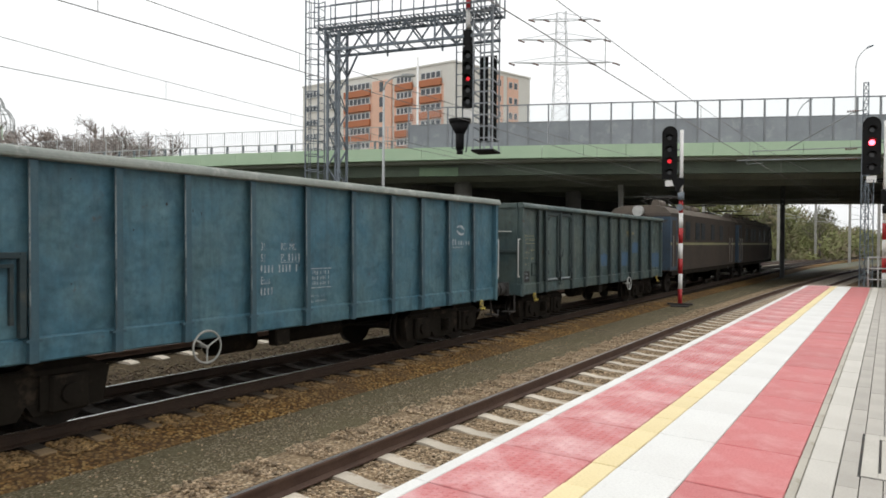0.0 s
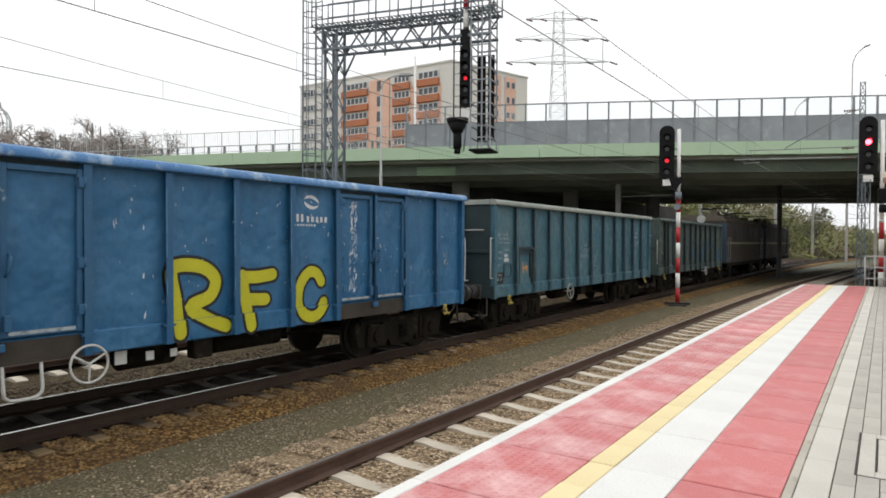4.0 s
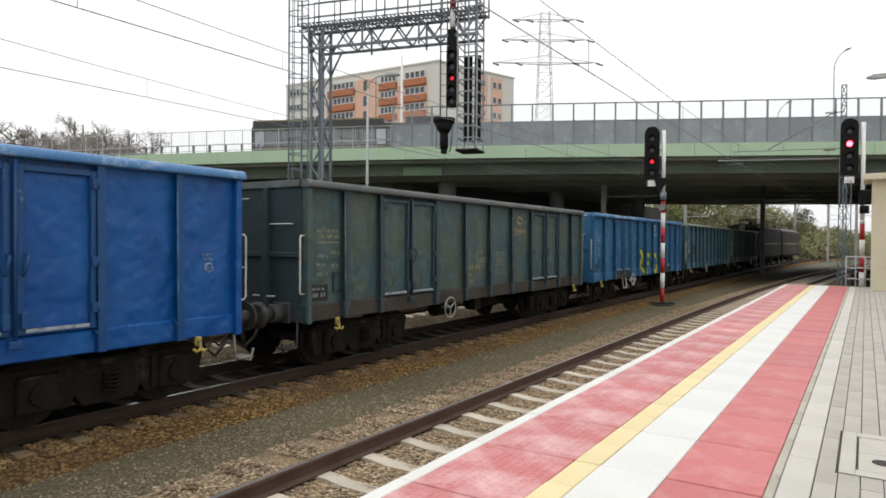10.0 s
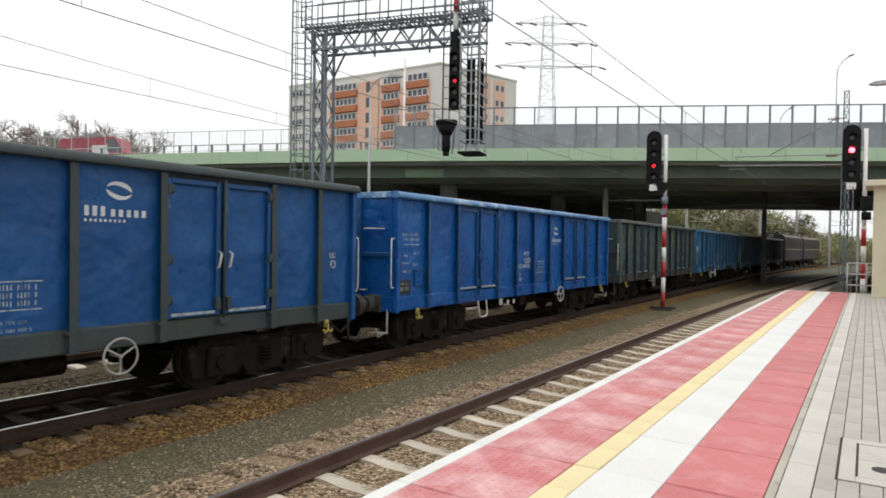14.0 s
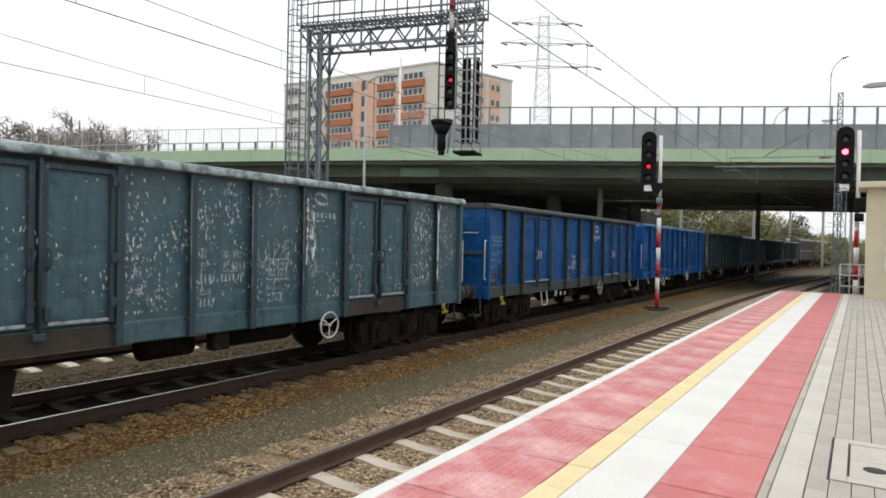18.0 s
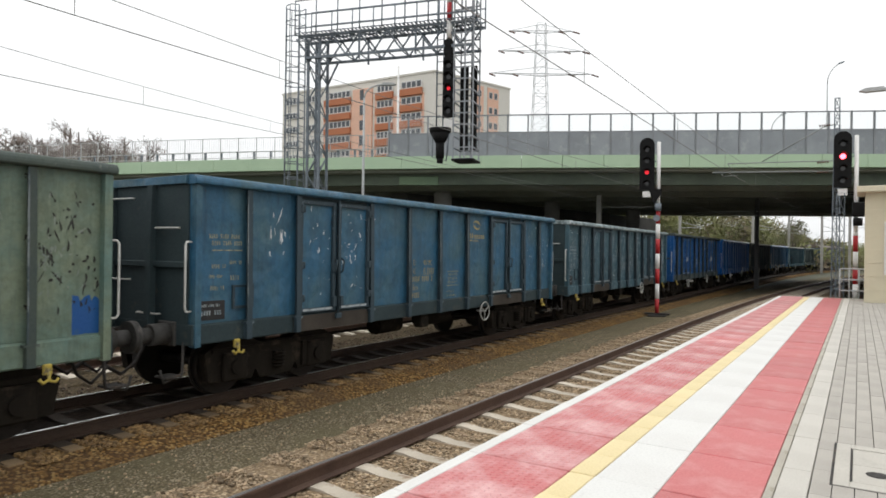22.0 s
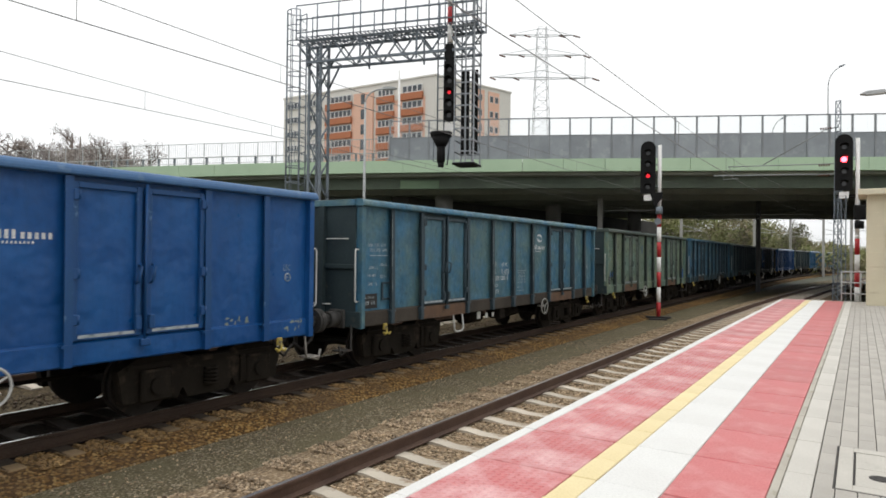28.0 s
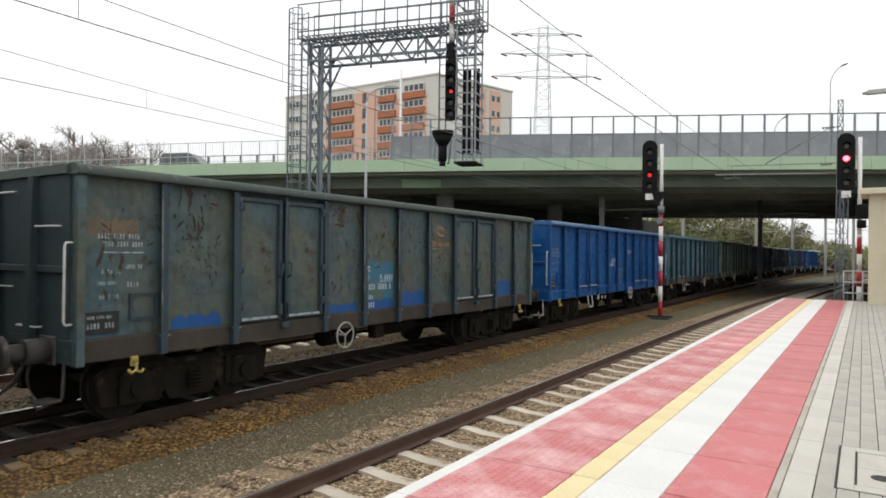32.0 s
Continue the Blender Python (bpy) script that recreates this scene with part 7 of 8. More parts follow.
def line_pair(x0, bend, radius, contact, low, spread, label, first=-38.0, gap=7.0, lowest=14.0):
    th = thing("overhead_line", label, "overhead wire", "overhead wires")
    bm = bmesh.new()
    pts = []
    for i in range(60):
        s = -40 + 4 * i
        x, y, a = along(s, x0, bend, radius)
        pts.append((x, y, contact))
    chain(bm, pts, 0.0085, 5)
    part("contact_wire", bm, WIRE, th)
    def carrier(s):
        """Sags to its lowest at the middle of each 60 m span."""
        return low + spread * (((s - lowest + 30.0) % 60.0 - 30.0) / 30.0) ** 2

    bm = bmesh.new()
    pts = []
    for i in range(60):
        s = -40 + 4 * i
        x, y, a = along(s, x0, bend, radius)
        pts.append((x, y, carrier(s)))
    chain(bm, pts, 0.007, 5)
    part("carrier_wire", bm, WIRE, th)
    for i in range(int(238 / gap)):
        s = first + gap * i
        x, y, a = along(s, x0, bend, radius)
        if carrier(s) - contact > 0.08:
            bm = bmesh.new()
            rod(bm, (x, y, contact), (x, y, carrier(s)), 0.006, 4)
            part("dropper", bm, WIRE, th)


line_pair(TRAIN_X, TRAIN_BEND, TRAIN_R, 5.52, 5.82, 1.1, "contact and carrier wires over the freight track", -37.29, 3.84)
line_pair(-14.30, 40.0, 560.0, 5.64, 5.80, 1.1, "contact and carrier wires over the outer track", -38.16, 3.95, 24.0)
line_pair(NEAR_X, NEAR_BEND, NEAR_R, 5.27, 5.86, 0.5, "contact and carrier wires over the platform track")

MAST_DARK = mat("dark_mast_paint", (0.09, 0.09, 0.09), (0.06, 0.06, 0.062), 0.7, 1.0, 20, 0.2)
# dark masts under and beyond the bridge
for x, y, h, arms in ((-6.6, 55.0, 7.2, ()),):
    m = thing("catenary_mast", "dark steel mast standing under the bridge", "catenary mast", "masts of the overhead line", at=pose(x, y, 0))
    bm = bmesh.new()
    for dx in (-0.12, 0.12):
        box(bm, (dx - 0.03, -0.14, -0.42), (dx + 0.035, 0.14, h))
    box(bm, (-0.088, -0.012, -0.42), (0.088, 0.012, h))
    part("column", bm, MAST_DARK, m)
    bm = bmesh.new()
    for k in range(9):
        box(bm, (-0.086, -0.06, 0.4 + 0.75 * k), (0.086, -0.0125, 0.46 + 0.75 * k))
    part("batten", bm, MAST_DARK, m)
    for dx, z in ((3.6, 5.45), (-5.2, 5.50)):
        bm = bmesh.new()
        rod(bm, (0, 0, z + 0.12), (dx, 0, z + 0.05), 0.04, 8)
        rod(bm, (0, 0, z - 0.2), (dx * 0.85, 0, z - 0.18), 0.03, 8)
        rod(bm, (dx * 0.55, 0, z + 0.1), (dx * 0.85, 0, z + 0.5), 0.025, 6)
        part("cantilever", bm, STEEL_PALE, m)
for x, y, h in ((-20.5, 92.0, 8.5), (-12.5, 100.0, 8.8), (-4.6, 110.0, 8.5), (-1.0, 96.0, 8.5), (-9.5, 118.0, 8.5), (-16.5, 128.0, 9.0), (-15.4, 44.6, 6.3)):
    m = thing("catenary_mast", "slim grey mast beside the tracks beyond the bridge", "catenary mast", "masts of the overhead line", at=pose(x, y, 0))
    bm = bmesh.new()
    box(bm, (-0.16, -0.13, -0.42), (0.16, 0.13, h), 0.02)
    part("column", bm, PIER, m)
    if h < 7.5:
        bm = bmesh.new()
        rod(bm, (0, 0, 5.45), (3.7, 0, 5.40), 0.035, 6)
        rod(bm, (2.2, 0, 5.45), (1.5, 0, 5.75), 0.022, 6)
        part("cantilever", bm, STEEL_PALE, m)
    else:
        bm = bmesh.new()
        rod(bm, (0, 0, 6.6), (2.6, 0, 5.9), 0.035, 6)
        rod(bm, (0, 0, 5.8), (2.6, 0, 5.8), 0.035, 6)
        part("cantilever", bm, STEEL_PALE, m)


# ---- street lamps ----
def street_lamp(at, height, reach, label, group="street lamps", flat=False):
    s = thing("street_lamp", label, "street lamp", group, at=at)
    bm = bmesh.new()
    low = height - (0.6 if flat else 1.5) * min(reach, 1.2)
    rod(bm, (0, 0, 0), (0, 0, low), 0.10, 10, r2=0.05)
    part("pole", bm, STEEL_PALE, s)
    bm = bmesh.new()
    bend = math.pi / 2 if flat else 1.1
    chain(bm, [(reach * (1 - math.cos(bend * i / 7)) / (1 - math.cos(bend)) * 0.85, 0, low + (height - low) * math.sin(bend * i / 7) / math.sin(bend)) for i in range(8)], 0.045, 8)
    part("arm", bm, STEEL_PALE, s)
    bm = bmesh.new()
    if flat:
        prism(bm, ((reach * 0.75, height - 0.05), (reach * 0.8, height + 0.08), (reach * 0.8 + 0.5, height + 0.08), (reach * 0.8 + 0.7, height), (reach * 0.8 + 0.5, height - 0.05)), -0.13, 0.13)
    else:
        prism(bm, ((reach * 0.72, height - 0.06), (reach * 0.80, height + 0.08), (reach * 0.80 + 0.4, height + 0.20), (reach * 0.72 + 0.55, height + 0.13), (reach * 0.72 + 0.4, height + 0.03)), -0.13, 0.13)
    part("lamp_head", bm, STEEL_PALE if flat else STEEL_GREY, s)
    return s


street_lamp(pose(-21.8, 26.5, -0.42, 0, 0, 32), 11.3, 1.2, "grey street lamp with a curved arm before the bridge", flat=True)
street_lamp(Matrix.Translation((-2.6, 69.0, 7.6)) @ Matrix.Rotation(radians(32), 4, "Z"), 12.2, 1.3, "curved street lamp standing on the road bridge")
street_lamp(Matrix.Translation((-7.2, 69.6, 8.0)) @ Matrix.Rotation(radians(20), 4, "Z"), 7.6, 1.0, "small street lamp on the far side of the bridge")
street_lamp(pose(2.4, 26.5, 0.72, 0, 0, 180), 7.2, 2.2, "platform lamp with a flat pale head", "platform lamps", flat=True)

# ---- apartment block ----
# plaster and parapet colours paled to include the distance haze
WALL_GREY = mat("block_hazy_pale_plaster", (0.74, 0.71, 0.65), (0.69, 0.66, 0.60), 0.9, 0.15, 4, 0.1)
WALL_PEACH = mat("block_hazy_peach_plaster", (0.80, 0.50, 0.37), (0.76, 0.48, 0.36), 0.9, 0.15, 4, 0.1)
BALCONY_RUST = mat("block_hazy_orange_parapet", (0.50, 0.19, 0.095), (0.45, 0.17, 0.085), 0.85, 0.3, 6, 0.1)
WINDOW_WHITE = mat("white_window_frame", (0.70, 0.70, 0.68), (0.62, 0.62, 0.60), 0.6, 0.5, 8, 0.0)
WINDOW_PANE = mat("house_window_glass", (0.11, 0.12, 0.135), (0.06, 0.07, 0.08), 0.15, 0.6, 5, 0.0)
FRONT, GABLE = radians(0.5), radians(72.0)
BLOCK_AT = Matrix.Translation((-61.7, 93.65, 0)) @ Matrix.Rotation(FRONT, 4, "Z")
block = thing("apartment_building", "pale eleven-storey apartment block with peach stripes and orange parapets", "apartment building", at=BLOCK_AT)
BW, BH, BD, STOREY = 36.0, 32.9, 18.5, 2.78
GX, GY = math.cos(GABLE), math.sin(GABLE)


def gable_box(bm, d0, d1, z0, z1, o0, o1):
    """A box on the slanting end wall: from d0 to d1 along it, standing out from o0 to o1."""
    return prism(bm, [(d * GX + o * GY, d * GY - o * GX) for d, o in ((d0, o0), (d0, o1), (d1, o1), (d1, o0))], z0, z1, "z")


bm = bmesh.new()
prism(bm, ((-BW, 0), (0, 0), (BD * GX, BD * GY), (-BW + BD * GX, BD * GY)), -0.42, BH, "z")
part("wall", bm, WALL_GREY, block)
bm = bmesh.new()
prism(bm, ((-BW - 0.2, -0.15), (0.15, -0.15), (BD * GX + 0.2, BD * GY + 0.1), (-BW + BD * GX, BD * GY + 0.1)), BH, BH + 0.3, "z")
part("roof", bm, WALL_GREY, block)
BAYS = ((-35.0, -31.0), (-29.8, -26.2), (-24.6, -18.2), (-12.3, -8.5), (-6.9, -2.3))
for x0, x1 in ((-25.0, -17.9), (-12.7, -2.0)):
    bm = bmesh.new()
    box(bm, (x0, -0.10, 2), (x1, -0.003, BH - 3.3))
    part("peach_panel", bm, WALL_PEACH, block, "peach plastered panel")
bm = bmesh.new()
box(bm, (-17.7, -0.35, 2), (-13.2, -0.003, BH - 1.2))
part("stair_panel", bm, WALL_PEACH, block, "peach stair tower panel")
for k in range(11):
    z = BH - 2.35 - k * STOREY
    if z < 1:
        break
    for x0, x1 in BAYS:
        bm = bmesh.new()
        box(bm, (x0 + 0.15, -0.22, z), (x1 - 0.15, -0.11, z + 1.3), 0.02)
        win = part("window", bm, WINDOW_WHITE, block)
        panes = 6 if x1 - x0 > 5 else 4
        for j in range(panes):
            a = x0 + 0.25 + j * (x1 - x0 - 0.4) / panes
            bm = bmesh.new()
            box(bm, (a + 0.06, -0.235, z + 0.16), (a + (x1 - x0 - 0.4) / panes - 0.18, -0.225, z + 1.14))
            part("pane", bm, WINDOW_PANE, win)
        if x0 > -25:
            bm = bmesh.new()
            box(bm, (x0, -0.6, z - 1.28), (x1, -0.105, z - 0.1), 0.02)
            part("parapet", bm, BALCONY_RUST, block, "orange balcony parapet")
    bm = bmesh.new()
    box(bm, (-15.9, -0.45, z - 0.9), (-15.1, -0.352, z + 0.9))
    part("stair_window", bm, WINDOW_PANE, block)
# end face towards the tracks
for d0, d1 in ((9.6, 11.6), (12.6, 15.4)):
    part("peach_panel", gable_box(bmesh.new(), d0, d1, 2, BH - 0.6, 0.003, 0.1), WALL_PEACH, block, "peach plastered panel")
for k in range(11):
    z = BH - 2.6 - k * STOREY
    if z < 1:
        break
    for d in (10.1, 12.9, 14.2):
        win = part("window", gable_box(bmesh.new(), d, d + 0.9, z, z + 1.2, 0.1, 0.16), WINDOW_WHITE, block)
        part("pane", gable_box(bmesh.new(), d + 0.08, d + 0.82, z + 0.08, z + 1.12, 0.161, 0.17), WINDOW_PANE, win)
pole = thing("white_pole", "tall slim white pole behind the bridge", "pole", at=pose(-37.0, 50.0, -0.42))
bm = bmesh.new()
rod(bm, (0, 0, 0), (0, 0, 20.1), 0.16, 10, r2=0.09)
part("shaft", bm, WHITE_RED_W, pole)

# ---- transmission tower ----
# zinc grey made paler, so that haze is part of the colour
PYLON_GREY = mat("haze_pale_zinc", (0.66, 0.67, 0.68), (0.58, 0.59, 0.60), 0.7, 0.5, 8, 0.0)
pylon = thing("transmission_tower", "grey lattice transmission tower with three cross arms", "transmission tower", at=pose(-47.6, 106.2, 0, 0, 0, 32))
part("mast", lattice(bmesh.new(), (0, 0, -0.42), (0, 0, 42.3), 4.4, 1.5, 24, 0.07, n=3), PYLON_GREY, pylon)
for z, reach in ((40.9, 5.6), (37.4, 7.4), (33.4, 9.0)):
    for s in (-1, 1):
        bm = bmesh.new()
        rod(bm, (0, -0.7, z), (s * reach, 0, z + 0.2), 0.08, 4)
        rod(bm, (0, 0.7, z), (s * reach, 0, z + 0.2), 0.08, 4)
        rod(bm, (0, 0, z + 1.4), (s * reach, 0, z + 0.2), 0.06, 4)
        for k in range(1, 5):
            rod(bm, (s * reach * k / 5, -0.6 * (1 - k / 5), z), (s * reach * k / 5, 0.6 * (1 - k / 5), z), 0.05, 4)
        part("cross_arm", bm, PYLON_GREY, pylon)
        for f in (0.55, 1.0):
            bm = bmesh.new()
            for k in range(5):
                a, b = 0.22 * k, 0.22 * (k + 1)
                rod(bm, (s * reach * f + a * 0.8, -a * 1.0, z + 0.1 - a * 0.6), (s * reach * f + b * 0.8, -b * 1.0, z + 0.1 - b * 0.6), 0.16, 6)
            part("insulator", bm, INSULATOR, pylon)
# ---- pale glazed cupola far behind the trees ----
DX, DY = -110 * math.sin(radians(68.65)), 110 * math.cos(radians(68.65))
tower = thing("cupola_tower", "pale tower with an open ribbed cupola behind the trees", "tower", at=pose(DX, DY, -0.42))
bm = bmesh.new()
rod(bm, (0, 0, 0), (0, 0, 15.4), 2.3, 16)
rod(bm, (0, 0, 15.4), (0, 0, 15.8), 2.55, 16)
part("wall", bm, WALL_GREY, tower)
for k in range(12):
    a = 2 * math.pi * k / 12
    pts = [(r * math.cos(a), r * math.sin(a), z) for r, z in ((2.35, 15.8), (2.4, 17.2), (2.55, 18.4), (2.45, 19.3), (2.0, 20.2), (1.35, 20.8), (1.25, 21.4), (0.9, 22.1), (0.1, 22.6))]
    part("rib", chain(bmesh.new(), pts, 0.075, 5), STEEL_PALE, tower)
for r, z in ((2.55, 18.4), (2.0, 20.2), (1.3, 21.1)):
    part("hoop", ring(bmesh.new(), (0, 0, z), r, 0.06, "z", 24, 5), STEEL_PALE, tower)
bm = bmesh.new()
rod(bm, (0, 0, 15.8), (0, 0, 18.3), 1.2, 8)
part("lantern", bm, GREEN_FASCIA, tower)

# ---- trees and bushes ----
def leaf_cloud(bm, centre, radius, count, size, rng, squash=0.8, slim=0.6):
    for _ in range(count):
        d = Vector((rng.gauss(0, 1), rng.gauss(0, 1), rng.gauss(0, 1)))
        d.normalize()
        p = Vector(centre) + Vector((d.x, d.y, d.z * squash)) * radius * (rng.random() ** 0.4)
        a = Vector((rng.gauss(0, 1), rng.gauss(0, 1), rng.gauss(0, 1))).normalized()
        b = a.orthogonal().normalized()
        s = size * rng.uniform(0.6, 1.4)
        vs = [bm.verts.new(p + a * s), bm.verts.new(p + b * s * slim), bm.verts.new(p - a * s), bm.verts.new(p - b * s * slim)]
        bm.faces.new(vs)


def tree(x, y, height, spread, leafy, seed, label, leaf, z0=-0.42):
    rng = random.Random(seed)
    t = thing("tree", label, "tree", "trees round the bridge", at=pose(x, y, z0))
    bm = bmesh.new()
    top = Vector((rng.uniform(-0.4, 0.4), rng.uniform(-0.4, 0.4), height * 0.85))
    mid = top * 0.45 + Vector((rng.uniform(-0.3, 0.3), 0, 0))
    rod(bm, (0, 0, 0), mid, 0.03 * height, 7, r2=0.02 * height)
    rod(bm, mid, top, 0.02 * height, 6, r2=0.004 * height)
    tips = []
    for k in range(16):
        f = rng.uniform(0.3, 0.95)
        base = Vector((0, 0, 0)).lerp(mid, f / 0.45) if f < 0.45 else mid.lerp(top, (f - 0.45) / 0.55)
        a = rng.uniform(0, 2 * math.pi)
        ln = spread * rng.uniform(0.5, 1.0) * (1.15 - 0.6 * f)
        tip = base + Vector((math.cos(a) * ln, math.sin(a) * ln, ln * rng.uniform(0.4, 1.0)))
        rod(bm, base, tip, 0.008 * height, 5, r2=0.002 * height, caps=False)
        tips.append(tip)
        for j in range(4):
            q = base.lerp(tip, rng.uniform(0.4, 0.95))
            e = q + Vector((rng.uniform(-1, 1), rng.uniform(-1, 1), rng.uniform(0.1, 1.1))) * spread * 0.38
            rod(bm, q, e, 0.003 * height, 4, r2=0.001 * height, caps=False)
            tips.append(e)
            for i in range(3):
                e2 = e + Vector((rng.uniform(-1, 1), rng.uniform(-1, 1), rng.uniform(-0.1, 1.0))) * spread * 0.2
                rod(bm, e.lerp(q, rng.uniform(0, 0.5)), e2, 0.0018 * height, 3, r2=0.0008 * height, caps=False)
    part("trunk", bm, BARK, t)
    bm = bmesh.new()
    for tip in tips:
        leaf_cloud(bm, tip, spread * (0.2 if leafy > 10 else 0.26), leafy, 0.022 * height if leafy > 10 else 0.45, rng, slim=0.6 if leafy > 10 else 0.07)
    part("crown", bm, leaf, t)
    return t


rng = random.Random(5)
# bare brown trees far behind the left end of the bridge
for k in range(30):
    ang = radians(56.5 + 18 * (k + rng.random()) / 30)
    dist = rng.uniform(84, 120)
    tree(-dist * math.sin(ang), dist * math.cos(ang), dist * rng.uniform(0.165, 0.20) + (2.5 if k in (8, 9, 16) else 0), rng.uniform(2.6, 4.2), 9, 40 + k, "leafless brown tree behind the bridge", LEAF_BROWN)
bm = bmesh.new()
for k in range(150):
    ang = radians(rng.uniform(56.5, 78))
    dist = rng.uniform(84, 115)
    leaf_cloud(bm, (-dist * math.sin(ang), dist * math.cos(ang), dist * rng.uniform(0.10, 0.152)), rng.uniform(1.0, 2.0), 110, 0.4, rng, slim=0.1)
hedge = dress(new("bare_bushes", mesh_of("bare_bushes", bm)), LEAF_BROWN)
tagged(hedge, "brown leafless bushes along the road ramp", "bushes", kind="stuff")
# greening trees beyond the underpass
for k in range(22):
    ang = radians(1.5 + 19 * (k + rng.random()) / 22)
    dist = rng.uniform(120, 165)
    tree(-dist * math.sin(ang) - 4, dist * math.cos(ang), rng.uniform(6.0, 9.5), rng.uniform(3.0, 4.5), 9 if k % 3 else 12, 80 + k, "tree with fresh spring leaves beyond the underpass", LEAF)
bm = bmesh.new()
for k in range(330):
    ang = radians(rng.uniform(-1.0, 24))
    dist = rng.uniform(112, 175)
    leaf_cloud(bm, (-dist * math.sin(ang) - 5, dist * math.cos(ang), rng.uniform(0, 5.0) * rng.random()), rng.uniform(1.4, 2.6), 130, 0.26, rng)
for k in range(620):
    f = rng.random()
    ang = radians(4.0 + 25 * f)
    dist = rng.uniform(118, 160)
    top = 12.0 * min(1.0, 0.62 + 3.0 * f)
    leaf_cloud(bm, (-dist * math.sin(ang) - 4, dist * math.cos(ang), rng.uniform(0.5, top)), rng.uniform(1.6, 2.8), 120, 0.34, rng, slim=0.3)
for k in range(260):
    f = rng.random()
    ang = radians(-3.0 + 10 * f)
    dist = rng.uniform(130, 175)
    leaf_cloud(bm, (-dist * math.sin(ang) - 4, dist * math.cos(ang), rng.uniform(0.3, 3.0 + 4.5 * f)), rng.uniform(1.4, 2.4), 110, 0.32, rng, slim=0.3)
bush = dress(new("bushes", mesh_of("bushes", bm)), THICKET)
tagged(bush, "green and brown bushes along the far trackside", "bushes", kind="stuff")

# ---- platform building ----
CREAM = mat("cream_plaster", (0.62, 0.56, 0.41), (0.57, 0.515, 0.38), 0.85, 0.8, 40, 0.15)
SHEET = mat("pale_roof_edge", (0.66, 0.60, 0.44), (0.60, 0.55, 0.42), 0.6, 0.8, 30, 0.1)
kiosk = thing("platform_building", "small cream building at the end of the platform", "station building", at=pose(0.16, 26.6, PLAT_Z))
bm = bmesh.new()
box(bm, (0, 0, 0), (4.2, 1.6, 3.75))
part("wall", bm, CREAM, kiosk)
bm = bmesh.new()
box(bm, (-0.25, -0.35, 3.75), (4.5, 1.9, 3.95), 0.02)
part("roof", bm, SHEET, kiosk, "flat roof with a pale overhanging edge")
for k in range(1, 8):
    bm = bmesh.new()
    box(bm, (0.0, -0.012, 0.45 * k), (4.2, -0.002, 0.45 * k + 0.02))
    part("groove_band", bm, SHEET, kiosk)
bm = bmesh.new()
box(bm, (0.55, -0.06, 0.95), (1.65, -0.003, 2.75), 0.01)
win = part("window", bm, WINDOW_WHITE, kiosk)
bm = bmesh.new()
box(bm, (0.65, -0.075, 1.05), (1.55, -0.062, 2.65))
part("pane", bm, WINDOW_PANE, win)


# ---- road vehicles on the bridge ----
BUS_PAINT = mat("bus_dark_grey", (0.055, 0.055, 0.05), (0.042, 0.042, 0.038), 0.4, 1.0, 20, 0.0)
# window glass coloured pale to stand for the reflected sky
BUS_GLASS = mat("bus_sky_pale_glass", (0.20, 0.215, 0.23), (0.13, 0.14, 0.15), 0.12, 0.7, 5, 0.0, gloss=0.8)
BUS_SKIRT = mat("bus_dull_brown", (0.17, 0.12, 0.075), (0.13, 0.10, 0.07), 0.5, 1.0, 20, 0.0)
# palest panes of bus and silver car, reflection put into the colour
GLASS_PALE = mat("pale_reflection_glass", (0.50, 0.52, 0.55), (0.36, 0.38, 0.41), 0.2, 0.7, 5, 0.0, gloss=0.8)
BUS_BAND = mat("bus_dull_yellow", (0.42, 0.34, 0.12), (0.36, 0.29, 0.11), 0.5, 1.0, 20, 0.0)
VAN_RED = mat("van_red", (0.36, 0.02, 0.05), (0.32, 0.02, 0.045), 0.35, 1.0, 20, 0.0)
CAR_GREY = mat("car_dark_grey", (0.15, 0.155, 0.16), (0.12, 0.125, 0.13), 0.3, 1.0, 20, 0.0, metal=0.3)
CAR_SILVER = mat("car_silver_green", (0.42, 0.47, 0.41), (0.36, 0.40, 0.36), 0.3, 1.0, 20, 0.0, metal=0.2)
TYRE = mat("tyre_rubber", (0.015, 0.015, 0.015), (0.025, 0.025, 0.025), 0.9, 4.0, 40, 0.2)
ROAD_WHEELS = []


def tyre_mesh(r):
    def go(bm):
        rod(bm, (0, -0.12, 0), (0, 0.12, 0), r, 18)
        rod(bm, (0, -0.13, 0), (0, 0.13, 0), r * 0.55, 10)
        for k in range(5):
            a = 2 * math.pi * k / 5
            rod(bm, (r * 0.38 * math.cos(a), -0.137, r * 0.38 * math.sin(a)), (r * 0.38 * math.cos(a), 0.137, r * 0.38 * math.sin(a)), r * 0.09, 6)
    return go


def road_wheels(v, xs, half, r, rail):
    for x in xs:
        for y in (-half, half):
            w = part("wheel", shared("tyre_%d" % int(r * 100), tyre_mesh(r)), TYRE, v)
            ROAD_WHEELS.append((w, x, y, r, rail))


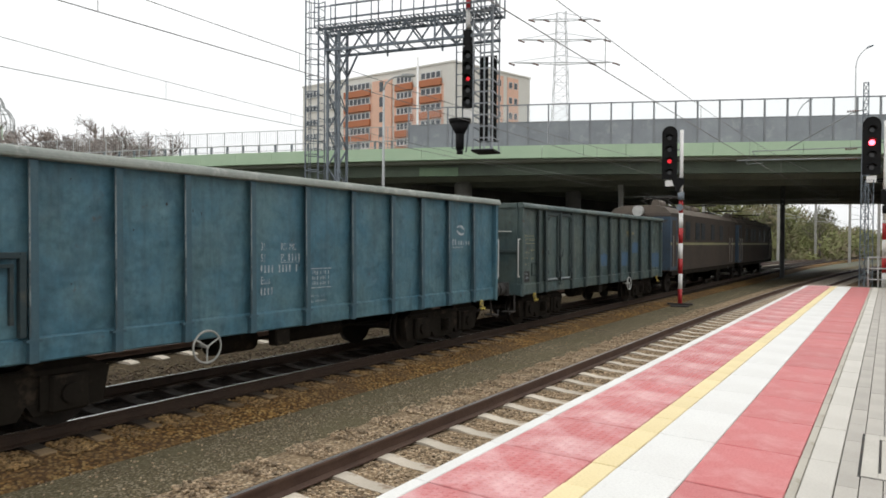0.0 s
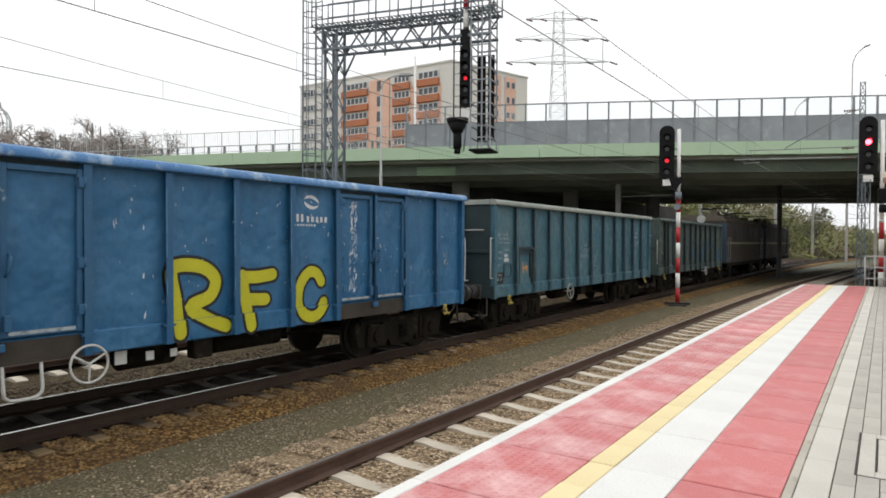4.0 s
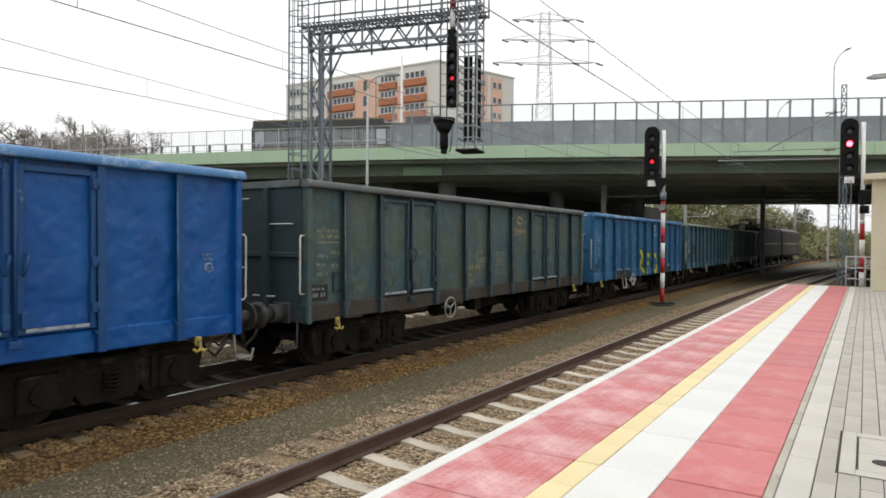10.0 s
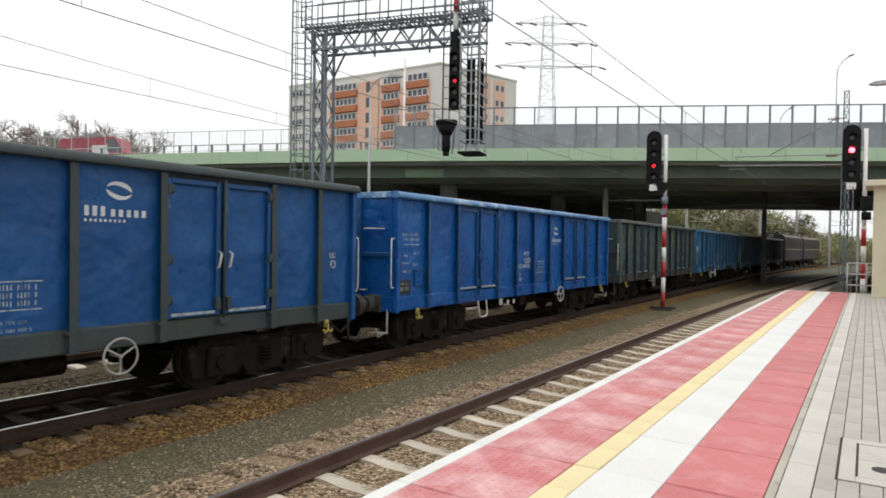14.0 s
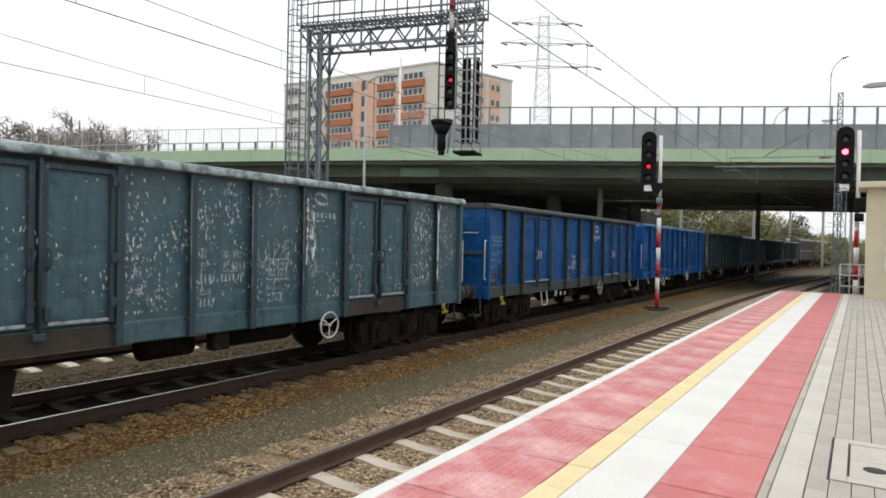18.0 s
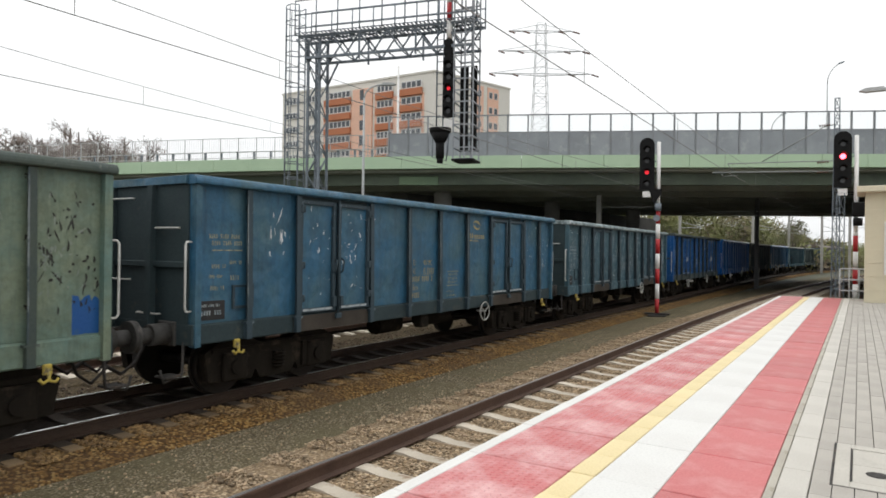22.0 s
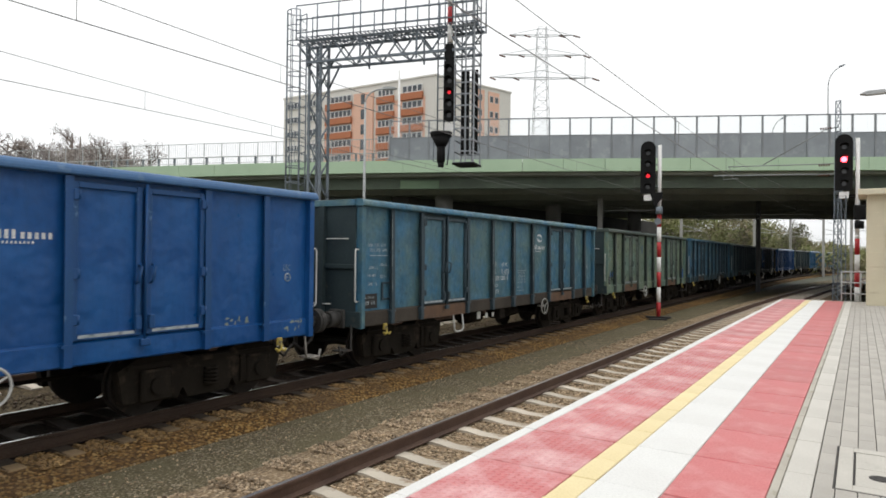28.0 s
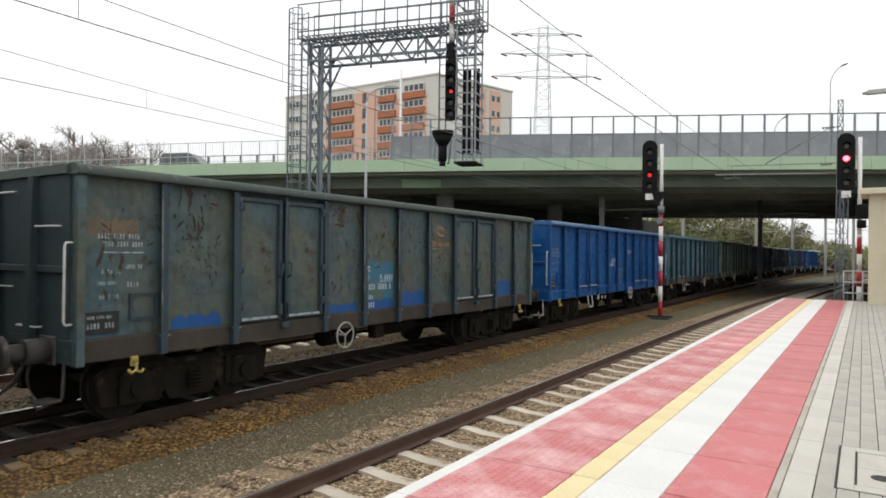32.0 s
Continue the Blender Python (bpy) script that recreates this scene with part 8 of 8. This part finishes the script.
def bus():
    v = thing("bus", "long dark grey bus crossing the road bridge", "bus")
    bm = bmesh.new()
    prism(bm, ((-15.9, 0.35), (-0.05, 0.35), (0.0, 0.9), (-0.30, 2.9), (-0.5, 3.0), (-15.8, 3.0), (-15.9, 2.8)), -1.25, 1.25)
    part("body", bm, BUS_PAINT, v)
    for y in (-1.254, 1.254):
        bm = bmesh.new()
        box(bm, (-15.7, y - 0.006, 0.45), (-0.6, y + 0.006, 1.30))
        part("skirt", bm, BUS_SKIRT, v, "dull brown lower side")
    x = -15.6
    k = 0
    while x < -1.2:
        wide = 1.25 if k % 4 else 0.75
        for y in (-1.256, 1.256):
            bm = bmesh.new()
            box(bm, (x, y - 0.008, 1.38), (x + wide, y + 0.008, 2.55))
            part("window", bm, BUS_GLASS if k % 4 else GLASS_PALE, v)
        x += wide + 0.12
        k += 1
    bm = bmesh.new()
    prism(bm, ((-0.02, 1.1), (-0.27, 2.75), (-0.24, 2.76), (0.01, 1.11)), -1.1, 1.1)
    part("windscreen", bm, BUS_GLASS, v)
    for x0, x1, y1 in ((-15.8, -5.0, 1.22), (-3.3, -0.55, 1.22)):
        bm = bmesh.new()
        prism(bm, ((x0, 3.0), (x1, 3.0), (x1 - 0.05, 3.42), (x1 - 0.25, 3.48), (x0 + 0.15, 3.48), (x0, 3.4)), -y1, y1)
        part("roof_fairing", bm, BUS_PAINT, v, "raised dark roof housing")
    for y in (-1.226, 1.226):
        bm = bmesh.new()
        box(bm, (-15.6, y - 0.006, 3.38), (-5.1, y + 0.006, 3.44))
        part("roof_band", bm, BUS_BAND, v, "dull yellow band along the roof edge")
    return v


def van(paint, length, height, label, name, lettered):
    v = thing(name, label, "van" if lettered else "car")
    bm = bmesh.new()
    nose = 1.0 if lettered else 1.35
    prism(bm, ((-length, 0.35), (-0.1, 0.35), (0, 0.7), (-0.1, height * 0.46), (-nose * 0.8, height * 0.55), (-nose * 1.5, height * 0.97), (-nose * 1.7, height), (-length + 0.15, height), (-length, height * 0.9)), -0.95, 0.95)
    part("body", bm, paint, v)
    for y in (-0.956, 0.956):
        bm = bmesh.new()
        prism(bm, ((-nose * 0.95, height * 0.56), (-nose * 1.5, height * 0.92), (-nose * 2.2, height * 0.92), (-nose * 2.2, height * 0.56)), y - 0.006, y + 0.006)
        part("window", bm, GLASS_PALE if paint is CAR_SILVER else WINDOW_PANE, v)
        if lettered:
            bm = bmesh.new()
            box(bm, (-3.6, y - 0.006, height * 0.30), (-2.1, y + 0.006, height * 0.76), 0.003)
            part("side_panel", bm, WHITE_RED_W, v, "white panel on the side")
        else:
            bm = bmesh.new()
            prism(bm, ((-nose * 2.3, height * 0.56), (-nose * 2.3, height * 0.92), (-length + 0.5, height * 0.92), (-length + 0.3, height * 0.56)), y - 0.006, y + 0.006)
            part("window", bm, GLASS_PALE if paint is CAR_SILVER else WINDOW_PANE, v)
    return v


the_bus = bus()
road_wheels(the_bus, (-2.6, -9.4, -13.2), 1.1, 0.46, 0)
red_van = van(VAN_RED, 6.6, 2.75, "red delivery van with a white side panel on the bridge", "delivery_van", True)
road_wheels(red_van, (-0.95, -5.2), 0.82, 0.34, 1)
grey_car = van(CAR_GREY, 4.6, 2.15, "dark grey car driving over the bridge", "car", False)
road_wheels(grey_car, (-0.85, -3.5), 0.80, 0.32, 2)
silver_car = van(CAR_SILVER, 4.2, 1.8, "silver-green car driving over the bridge", "car", False)
road_wheels(silver_car, (-0.8, -3.3), 0.80, 0.32, 3)

# ---- how things move ----
def head(t):
    """How far the leading end of the first wagon has come."""
    return 27.945 + 2.9688 * t + 0.05133 * t ** 2 + -0.000140 * t ** 3


PITCH = 14.0
SLACK = {2: -0.12, 3: 0.09, 5: 0.04, 8: 0.08, 9: -0.02}  # how far a wagon runs ahead of the even pitch
# along the bridge: where the front is at 0 s, its speed then, how fast it gains speed (with the square of time), distance across the deck
DRIVES = ((-157.3, 15.6, 0.0, 12.0), (-265.9, 17.0, 0.0, 12.0), (-329.8, 2.5, 0.021, 12.0), (-272.1, 21.7, 0.0, 12.0))


def driven(k, t):
    """How far a road vehicle has come since the start."""
    return DRIVES[k][1] * t + DRIVES[k][2] * t ** 3 / 3


def on_road(k, t):
    u, v = DRIVES[k][0] + driven(k, t), DRIVES[k][3]
    a, b = Vector((u - 3.0, v, br_z(u - 3.0) + 0.48)), Vector((u, v, br_z(u) + 0.48))
    tilt = math.atan2(b.z - a.z, 3.0)
    return BRIDGE_AT @ Matrix.Translation(b) @ Matrix.Rotation(-tilt, 4, "Y")


def riding(middle, pivot):
    """The pose of a vehicle whose middle is that far along, on two bogies."""
    a = along(middle - pivot, TRAIN_X, TRAIN_BEND, TRAIN_R)
    b = along(middle + pivot, TRAIN_X, TRAIN_BEND, TRAIN_R)
    turn = math.atan2(b[0] - a[0], b[1] - a[1])
    return pose((a[0] + b[0]) / 2, (a[1] + b[1]) / 2, 0, 0, 0, -math.degrees(turn))


def motions():
    slow = [0.5 * i for i in range(65)]
    quick = [0.1 * i for i in range(321)]
    for k, w in enumerate(WAGONS):
        walk(w, [(t, riding(head(t) - PITCH * k + SLACK.get(k, 0.0) - HALF, 4.5)) for t in slow])
    for k, w in enumerate(LOCOS):
        walk(w, [(t, riding(head(t) + 1.3 + LOCO_HALF + k * 15.6, 4.0)) for t in slow])
    for v, k in ((the_bus, 0), (red_van, 1), (grey_car, 2), (silver_car, 3)):
        walk(v, [(t, on_road(k, t)) for t in slow])
    for w, x, y, r, k in ROAD_WHEELS:
        n = int(driven(k, 32.0) / r / 1.3) + 1
        far = [driven(k, t) for t in quick]
        times = np.interp(np.linspace(0.0, far[-1], n + 1), far, quick)
        walk(w, [(float(t), pose(x, y, r, 0, math.degrees(driven(k, float(t)) / r))) for t in times])
    for ws, y0, k in WHEELS:
        walk(ws, [(t, pose(0, y0, 0.46, -math.degrees((head(t) - head(0)) / 0.46))) for t in quick])


motions()
